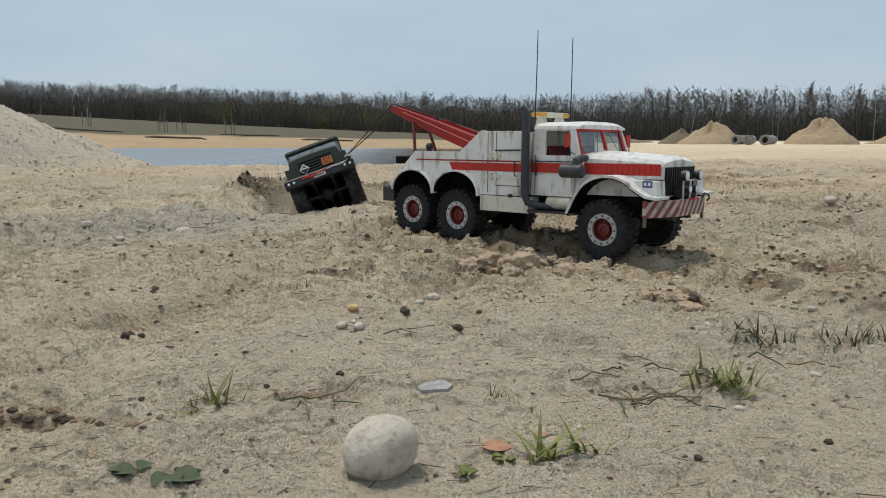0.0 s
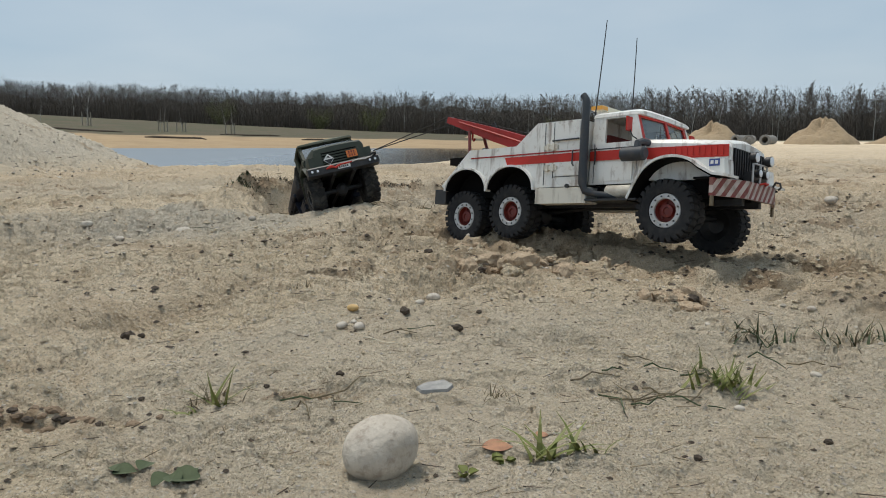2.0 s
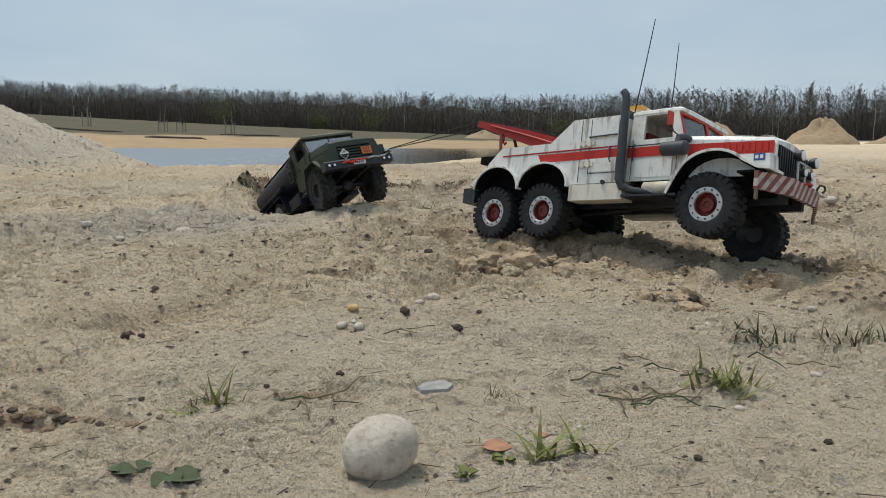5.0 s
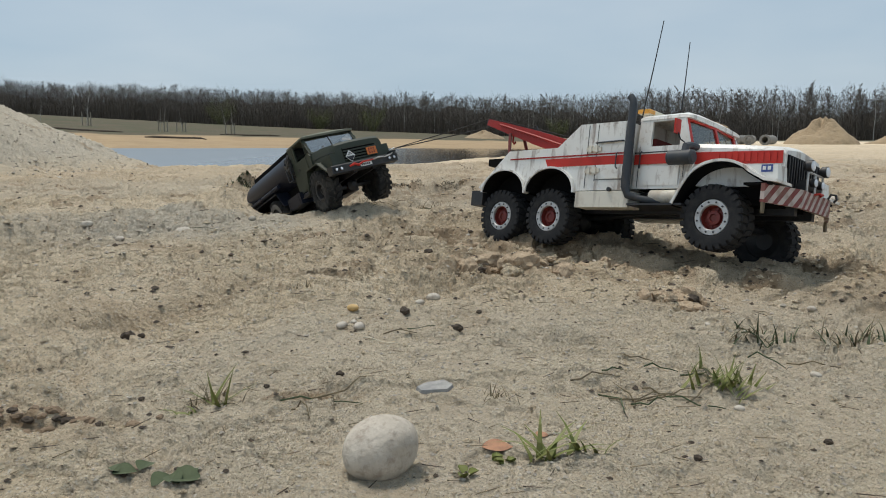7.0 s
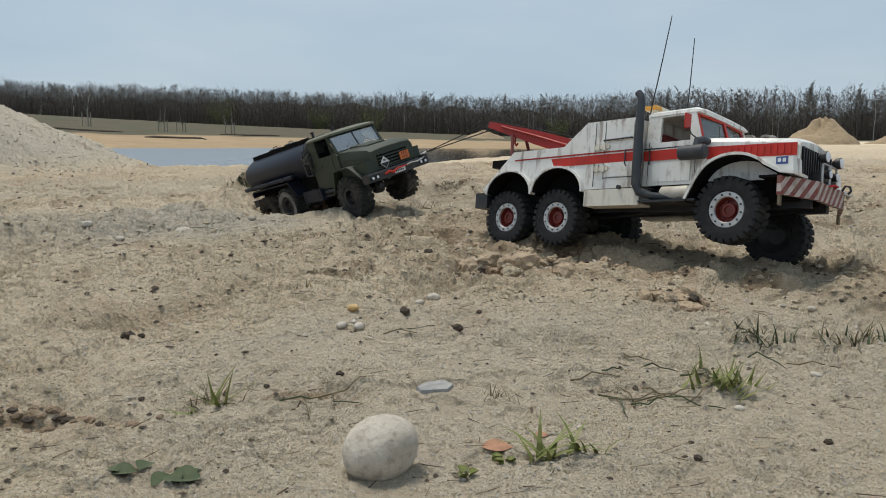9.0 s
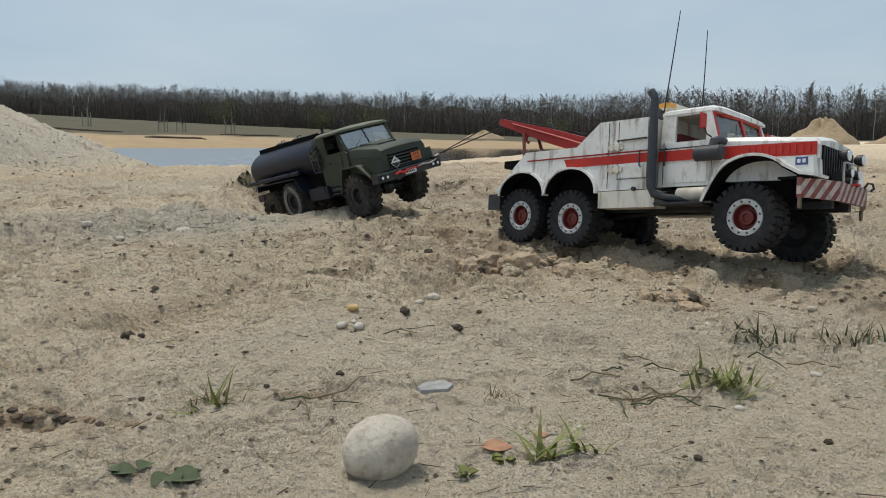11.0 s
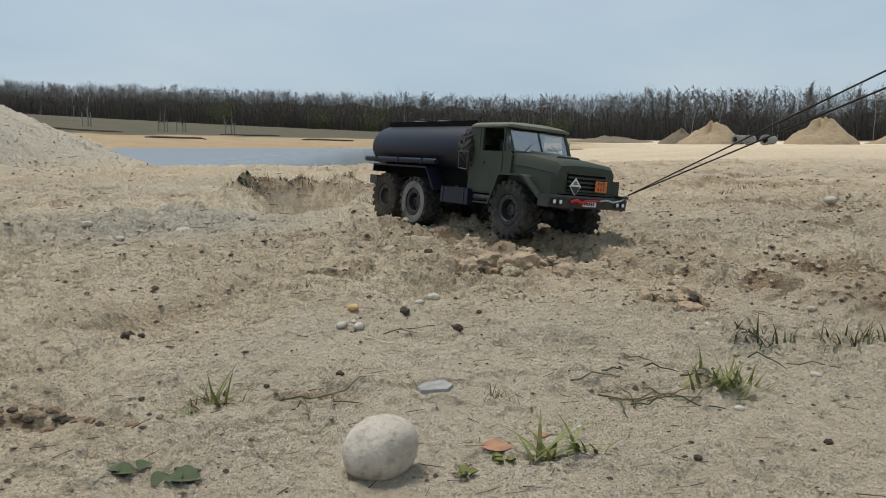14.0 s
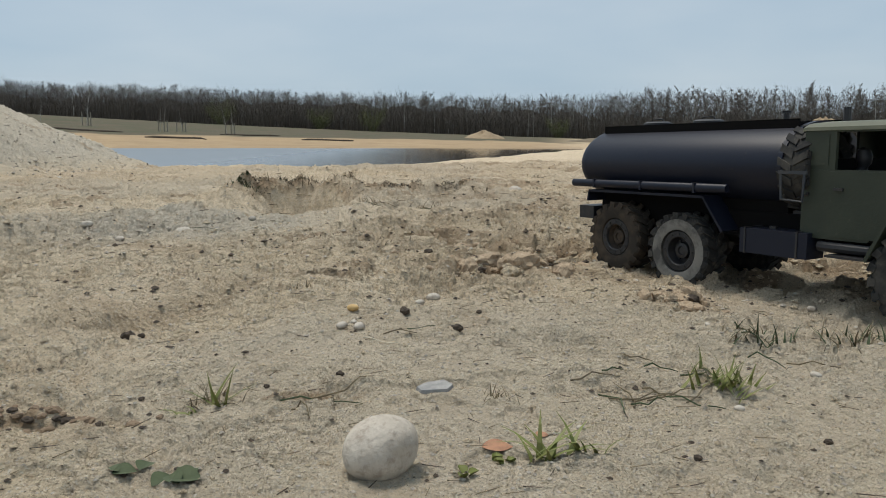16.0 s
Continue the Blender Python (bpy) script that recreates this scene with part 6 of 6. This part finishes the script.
g = random.Random(77)
for i in range(26):
    k = i / 25 * 4.999
    (ax, ay), (bx, by) = BROW[int(k)], BROW[int(k) + 1]
    x, y = ax + (bx - ax) * (k % 1) + g.gauss(0, 0.03), ay + (by - ay) * (k % 1) + 0.01 + g.gauss(0, 0.012)
    tuft(x, y, 70, g.uniform(0.014, 0.028), 0.035, turf_brown, "dead brown turf hanging over the hole's edge", 200 + i, 0.003, 2.2)
for i, (x, y) in enumerate(((0.12, 1.9), (0.2, 1.95), (0.05, 1.95), (0.28, 1.85), (-0.3, 1.7), (-0.42, 1.62), (0.0, 1.55), (-0.12, 1.6))):
    tuft(x, y, 40, 0.014, 0.03, turf_brown, "clump of dead brown turf torn up by wheels", 240 + i, 0.0016, 1.4)


def twigs(seed, x, y, n, length, label):
    g = random.Random(seed)
    for i in range(n):
        a = g.gauss(0, 0.6)
        p, pts = Vector((x + g.gauss(0, 0.03), y + g.gauss(0, 0.025), 0)), []
        ln = length * g.uniform(0.5, 1.2)
        for k in range(5):
            pts.append((p.x, p.y, ground_z(p.x, p.y) + 0.002 + 0.006 * math.sin(k * 0.8) * g.random()))
            p = p + Vector((math.cos(a), math.sin(a), 0)) * ln / 4
            a += g.gauss(0, 0.22)
        tagged(new("twig", finish(tube(pts, [0.0009, 0.0009, 0.0008, 0.0007, 0.0004], 5), "twig", grass_dry if g.random() < 0.5 else weed_green)), label, "twig", "twigs on the sand")


twigs(5, 0.19, 0.69, 9, 0.06, "thin dry grass stalk lying on sand")
twigs(6, 0.22, 0.76, 5, 0.05, "thin dry grass stalk lying on sand")
twigs(7, -0.09, 0.90, 2, 0.05, "thin dry grass stalk lying on sand")
twigs(8, -0.08, 2.5, 4, 0.12, "thin dry grass stalk lying on sand")
twigs(9, -0.28, 2.55, 8, 0.12, "thin dry grass stalk lying on sand")
twigs(10, -0.75, 2.05, 2, 0.3, "thin dry grass stalk lying on sand")
twigs(11, 0.35, 0.84, 5, 0.05, "thin dry grass stalk lying on sand")
twigs(12, -0.15, 0.67, 3, 0.08, "thin dry grass stalk lying on sand")


def flat_leaf(name, x, y, size, turn, mat, label, tilt=0.12, group=""):
    v, f, n = [], [], 10
    for i in range(n + 1):
        k = i / n
        w = size * (0.36 if mat is not weed_green else 0.44) * math.sin(math.pi * min(1, k * 1.05)) ** 0.8 + 0.0004
        for s in (-1, 0, 1):
            v.append(((k - 0.5) * size, s * w, abs(s) * w * tilt + 0.03 * size * math.sin(k * 3)))
    for i in range(n):
        for s in (0, 1):
            a = i * 3 + s
            f.append((a, a + 3, a + 4, a + 1))
    ob = new(name, raw_mesh(name, v, f, mat, True))
    ob.matrix_basis = pose(x, y, ground_z(x, y) + 0.001, 6, 4, turn)
    return tagged(ob, label, "leaf", group)


flat_leaf("dead_leaf", 0.044, 0.564, 0.026, 8, leaf_orange, "dry orange-brown leaf lying on sand")
flat_leaf("dead_leaf", 0.085, 0.60, 0.014, 60, leaf_orange, "dry orange-brown leaf lying on sand")
for i, (x, y, s, a) in enumerate(((-0.190, 0.510, 0.025, 10), (-0.207, 0.512, 0.021, 60), (-0.193, 0.524, 0.018, 100), (-0.198, 0.508, 0.016, -40), (-0.240, 0.522, 0.018, 20), (-0.228, 0.531, 0.016, 80), (-0.25, 0.524, 0.014, 150))):
    flat_leaf("weed_leaf", x, y, s, a, weed_green, "dark green weed leaf flat on sand", 0.4, "weed leaves")
for i in range(12):
    flat_leaf("weed_leaf", 0.017 + 0.006 * math.cos(i * 2.1), 0.518 + 0.006 * math.sin(i * 2.1), 0.010, i * 120, grass_green, "small fresh green weed leaf", 0.9, "seedling leaves").rotation_euler[1] = -0.6
for i in range(8):
    flat_leaf("weed_leaf", 0.046 + 0.007 * math.cos(i * 2.1), 0.54 + 0.005 * math.sin(i * 2.1), 0.009, i * 100, grass_green, "small fresh green weed leaf", 0.9, "seedling leaves").rotation_euler[1] = -0.5


# loose grit, crumbs and stalks that nobody could count
def grit(name, n, seed, s0, s1, far, mat, label, flatness=0.7, where=None):
    g = np.random.default_rng(seed)
    r = 0.42 * (far / 0.42) ** g.random(n)
    az = np.radians(g.uniform(-36, 36, n))
    x, y = r * np.sin(az), r * np.cos(az)
    if where is not None:
        keep = where(x, y, g)
        x, y, r = x[keep], y[keep], r[keep]
        n = len(x)
    z = terrain(x, y)[0]
    s = (s0 + (s1 - s0) * g.random(n) ** 4) * np.clip(r / 0.8, 0.8, 2.4)
    shape = np.array([(1, 0, 0), (0.3, 0.95, 0.1), (-0.8, 0.6, 0), (-0.8, -0.6, 0.1), (0.3, -0.95, 0), (0.1, 0, 0.9), (0, 0.05, -0.8)])
    tri = np.array([(0, 1, 5), (1, 2, 5), (2, 3, 5), (3, 4, 5), (4, 0, 5), (1, 0, 6), (2, 1, 6), (3, 2, 6), (4, 3, 6), (0, 4, 6)])
    a = g.uniform(0, 6.28, n)
    p = shape[None] * g.uniform(0.65, 1.25, (n, 7, 1)) * s[:, None, None] * 0.5
    p[..., 2] *= flatness
    px = p[..., 0] * np.cos(a)[:, None] - p[..., 1] * np.sin(a)[:, None] + x[:, None]
    py = p[..., 0] * np.sin(a)[:, None] + p[..., 1] * np.cos(a)[:, None] + y[:, None]
    pz = p[..., 2] + z[:, None] + 0.1 * s[:, None]
    verts = np.stack([px, py, pz], -1).reshape(-1, 3)
    faces = (tri[None] + 7 * np.arange(n)[:, None, None]).reshape(-1, 3)
    me = bpy.data.meshes.new(name)
    me.vertices.add(len(verts))
    me.vertices.foreach_set("co", verts.astype(np.float32).ravel())
    me.loops.add(faces.size)
    me.loops.foreach_set("vertex_index", faces.ravel().astype(np.int32))
    me.polygons.add(len(faces))
    me.polygons.foreach_set("loop_start", np.arange(0, faces.size, 3, dtype=np.int32))
    me.polygons.foreach_set("use_smooth", np.zeros(len(faces), bool))
    me.update()
    me.validate()
    me.materials.append(mat)
    tagged(new(name, me), label, "grit", kind="stuff")


def on_dig(x, y, g):
    t = terrain(x, y)
    return g.random(len(x)) < 0.045 + 0.9 * t[1]


def on_mound(x, y, g):
    return (np.hypot(x + 5.6, y - 6.0) < 3.1) & (x < -1.5)


def on_gravel(x, y, g):
    t = terrain(x, y)
    return g.random(len(x)) < 0.15 + 0.85 * t[2]


grit("sand_crumbs", 34000, 1, 0.0012, 0.0048, 7, sand_mat, "loose crumbs of sand")
grit("mound_stones", 50000, 8, 0.003, 0.012, 8, stone_grey, "stones and lumps on the gravelly mound", 0.8, on_mound)
grit("mound_crumbs", 9000, 9, 0.002, 0.008, 8, soil_dark, "dark crumbs on the gravelly mound", 0.8, on_mound)
grit("pale_grit", 9000, 2, 0.0010, 0.0055, 8, stone_white, "pale grit and small pebbles on the sand")
grit("grey_gravel", 9000, 3, 0.0015, 0.007, 9, stone_grey, "grey gravel scattered on the sand", 0.7, on_gravel)
grit("dark_crumbs", 30000, 4, 0.0014, 0.009, 7, soil_dark, "dark crumbs of soil and plant litter", 0.6, on_dig)
grit("dug_crumbs", 34000, 5, 0.0022, 0.010, 4.5, sand_mat, "crumbs of dug-up damp sand", 0.8, on_dig)


def litter(n, seed, mat, name, label):
    g = random.Random(seed)
    v, f = [], []
    xs, ys, ls = [], [], []
    for _ in range(n):
        r = 0.45 * (7 / 0.45) ** g.random()
        a = radians(g.uniform(-35, 35))
        xs.append(r * math.sin(a)), ys.append(r * math.cos(a)), ls.append(min(3.0, max(0.8, r)) * g.uniform(0.006, 0.028))
    zs = terrain(np.array(xs), np.array(ys))[0]
    for x, y, z, ln in zip(xs, ys, zs, ls):
        a = g.gauss(0, 0.7)
        d = Vector((math.cos(a), math.sin(a), g.uniform(-0.05, 0.15)))
        limb(v, f, Vector((x, y, z + 0.001)), Vector((x, y, z + 0.0015)) + d * ln, 0.0005 * max(1, y), 0.0003 * max(1, y), 3)
    tagged(new(name, raw_mesh(name, v, f, mat)), label, "plant litter", kind="stuff")


litter(420, 3, grass_dry, "dry_stalks", "short dry stalks strewn over the sand")
litter(260, 4, soil_dark, "dark_stalks", "short dark rotting stalks strewn over the sand")


# ---- what moves ----
def pose_at(ob, t):
    """The keyed pose of ob at t seconds."""
    keys = ob.animation_data
    loc, rot = [0, 0, 0], [1, 0, 0, 0]
    for curve in keys.action.layers[0].strips[0].channelbag(keys.action_slot).fcurves:
        (loc if curve.data_path == "location" else rot)[curve.array_index] = curve.evaluate(1 + t * FPS)
    return Matrix.LocRotScale(Vector(loc), Quaternion(rot).normalized(), None)


def roll_wheels(truck, wheels, radius, drops, sags=((0, 0.0), (16, 0.0))):
    """Wheels turn with the way that their truck goes; drops: for each axle, rows of (seconds, rise of the right wheel); sags: the same for the left front wheel."""
    steps = [i / 10 for i in range(161)]
    turn, turns = 0.0, []
    last = pose_at(truck, 0)
    for t in steps:
        m = pose_at(truck, t)
        turn += (m.translation - last.translation).dot(m.to_3x3() @ Vector((1, 0, 0))) / radius
        last = m
        turns.append(turn)
    for i, (wheel, at, side) in enumerate(wheels):
        table = drops[i // 2]
        rows = []
        for t, a in zip(steps, turns):
            dz = float(np.interp(t, [q[0] for q in table], [q[1] for q in table])) if side < 0 else float(np.interp(t, [q[0] for q in sags], [q[1] for q in sags])) if i < 2 else 0.0
            m = Matrix.Translation((at[0], at[1], at[2] + dz)) @ Matrix.Rotation(a, 4, "Y")
            rows.append((t, m if side < 0 else m @ Matrix.Rotation(math.pi, 4, "Z")))
        walk(wheel, rows)


def motions():
    walk(recovery, [
        (0.0, pose(0.413, 1.558, 0.006, -0.6, -0.2, -41.6)),
        (0.5, pose(0.436, 1.573, 0.018, 1.0, -1.3, -40.7)),
        (1.0, pose(0.470, 1.550, 0.018, -2.1, -1.2, -40.8)),
        (1.5, pose(0.491, 1.513, 0.021, -5.0, -2.3, -42.2)),
        (2.0, pose(0.517, 1.462, 0.032, -8.6, -4.5, -45.5)),
        (2.5, pose(0.527, 1.450, 0.036, -11.1, -5.5, -46.1)),
        (3.0, pose(0.536, 1.448, 0.039, -11.9, -6.0, -45.8)),
        (3.5, pose(0.548, 1.455, 0.043, -10.0, -6.2, -46.0)),
        (4.0, pose(0.560, 1.438, 0.039, -13.5, -6.1, -45.8)),
        (6.5, pose(0.583, 1.403, 0.028, -14.1, -4.9, -46.9)),
        (7.0, pose(0.582, 1.389, 0.020, -11.8, -3.9, -48.3)),
        (7.5, pose(0.582, 1.378, 0.018, -12.1, -3.8, -48.3)),
        (8.0, pose(0.587, 1.374, 0.017, -11.2, -3.3, -48.5)),
        (8.5, pose(0.597, 1.380, 0.027, -12.4, -5.0, -46.8)),
        (9.0, pose(0.602, 1.372, 0.033, -11.5, -5.4, -47.0)),
        (11.5, pose(0.649, 1.316, 0.037, -6.8, -4.6, -48.5)),
        (12.0, pose(0.739, 1.231, 0.023, -1.5, -1.3, -48.1)),
        (12.5, pose(0.817, 1.092, 0.018, 5.9, -1.3, -54.1)),
        (13.0, pose(0.924, 0.914, 0.025, 5.6, -1.9, -53.3)),
        (13.5, pose(1.040, 0.735, 0.032, 5.0, -1.8, -54.5)),
        (13.8, pose(1.085, 0.600, 0.030, 4.0, -1.0, -54.0)),
        (14.5, pose(1.220, 0.330, 0.025, 2.0, -1.0, -55.0)),
        (15.25, pose(1.380, 0.050, 0.020, 0.0, -0.5, -56.0)),
        (16.0, pose(1.540, -0.220, 0.020, 0.0, 0.0, -56.0)),
    ])
    walk(tanker, [
        (0.0, pose(-0.372, 2.511, 0.003, 20.8, -17.5, -87.9)),
        (0.5, pose(-0.369, 2.505, 0.003, 20.5, -17.9, -87.1)),
        (1.0, pose(-0.350, 2.498, 0.006, 18.8, -20.3, -82.2)),
        (1.5, pose(-0.342, 2.492, 0.012, 14.9, -20.5, -77.9)),
        (2.0, pose(-0.323, 2.474, 0.019, 12.6, -22.4, -74.2)),
        (2.5, pose(-0.318, 2.466, 0.021, 11.6, -22.2, -71.1)),
        (3.0, pose(-0.318, 2.462, 0.021, 11.4, -22.4, -71.0)),
        (3.5, pose(-0.316, 2.458, 0.020, 10.6, -22.8, -70.3)),
        (4.0, pose(-0.310, 2.440, 0.027, 6.6, -23.4, -64.3)),
        (6.5, pose(-0.286, 2.417, 0.035, 10.3, -19.0, -58.2)),
        (7.0, pose(-0.280, 2.396, 0.035, 10.2, -18.7, -56.6)),
        (7.5, pose(-0.268, 2.375, 0.038, 13.1, -17.1, -55.9)),
        (8.0, pose(-0.240, 2.355, 0.039, 15.2, -14.4, -53.1)),
        (8.5, pose(-0.218, 2.357, 0.039, 15.6, -13.2, -52.5)),
        (9.0, pose(-0.189, 2.346, 0.036, 13.8, -10.3, -49.8)),
        (11.5, pose(-0.137, 2.247, 0.039, 9.7, -7.6, -50.2)),
        (12.0, pose(-0.101, 2.221, 0.037, 7.2, -4.3, -50.2)),
        (12.5, pose(-0.058, 2.140, 0.036, 7.2, -3.0, -50.3)),
        (13.0, pose(0.010, 2.036, 0.021, 5.5, -0.0, -50.9)),
        (13.5, pose(0.100, 1.901, 0.002, 4.7, 1.7, -52.3)),
        (14.0, pose(0.232, 1.701, 0.010, -5.5, 0.2, -55.3)),
        (14.5, pose(0.359, 1.495, 0.007, -6.7, -0.1, -56.7)),
        (15.0, pose(0.481, 1.305, 0.003, -5.1, 0.1, -58.9)),
        (15.5, pose(0.587, 1.147, 0.012, -2.1, 0.2, -60.1)),
        (16.0, pose(0.711, 0.987, 0.006, -0.2, -1.1, -58.4)),
    ])
    roll_wheels(recovery, recovery_wheels, 0.061, (
        ((0, -0.004), (1.5, 0.0), (3.5, 0.008), (7, 0.002), (9, 0.006), (12, -0.008), (16, 0)),
        ((0, 0.0), (1.5, 0.004), (9, -0.002), (12, 0.0), (12.5, -0.008), (16, 0)),
        ((0, 0.006), (0.5, 0.002), (1, -0.008), (1.5, -0.012), (2.5, -0.003), (9, 0.0), (11.5, 0.01), (12, 0.004), (12.5, 0.012), (13.5, 0.0), (16, 0))),
        ((0, 0.0), (1.0, -0.002), (2.0, -0.012), (3.0, -0.018), (6.5, -0.018), (9.0, -0.018), (11.5, -0.01), (12.0, 0.0), (16, 0.0)))
    roll_wheels(tanker, tanker_wheels, 0.0655, (
        ((0, 0), (4, -0.004), (8, 0.008), (9, -0.006), (12, 0), (13.5, 0.008), (14.5, 0.006), (15, -0.01), (16, 0)),
        ((0, 0.0), (9, 0.01), (12, 0.014), (12.5, 0.01), (13, -0.008), (13.5, 0.006), (14, -0.004), (14.5, -0.004), (15, 0.012), (15.5, -0.004), (16, -0.006)),
        ((0, 0.0), (12, -0.004), (16, 0.004))))
    # the whip aerials sway forward as the truck pulls
    for whip, share in zip(aerials, (0.9, 0.2)):
        base = whip.location.copy()
        walk(whip, [(t, pose(base.x, base.y, base.z, 0, share * sway, 0)) for t, sway in ((0, 1), (1.5, 3), (3, 10), (4.2, 9), (6.5, 9), (7.0, 9), (7.5, 6), (8.0, 7), (8.5, 6), (9, 11), (11.3, 7), (11.5, 4), (12, 6), (12.3, 2), (12.5, 1), (13, 1), (16, 0))])
    for i, rope in enumerate(ropes):
        rows = []
        for k in range(161):
            t = k / 10
            hook = pose_at(tanker, t) @ Vector((0.150, 0.104, 0.121))
            tip = pose_at(recovery, t) @ (Vector((-0.742, 0, 0.335)) if i < 2 else Vector((-0.728, 0, 0.314)))
            a, b = (hook, tip) if i % 2 == 0 else (tip, hook)
            rows.append((t, Matrix.Translation(a) @ (b - a).to_track_quat("Z", "Y").to_matrix().to_4x4()))
        walk(rope, rows)


motions()
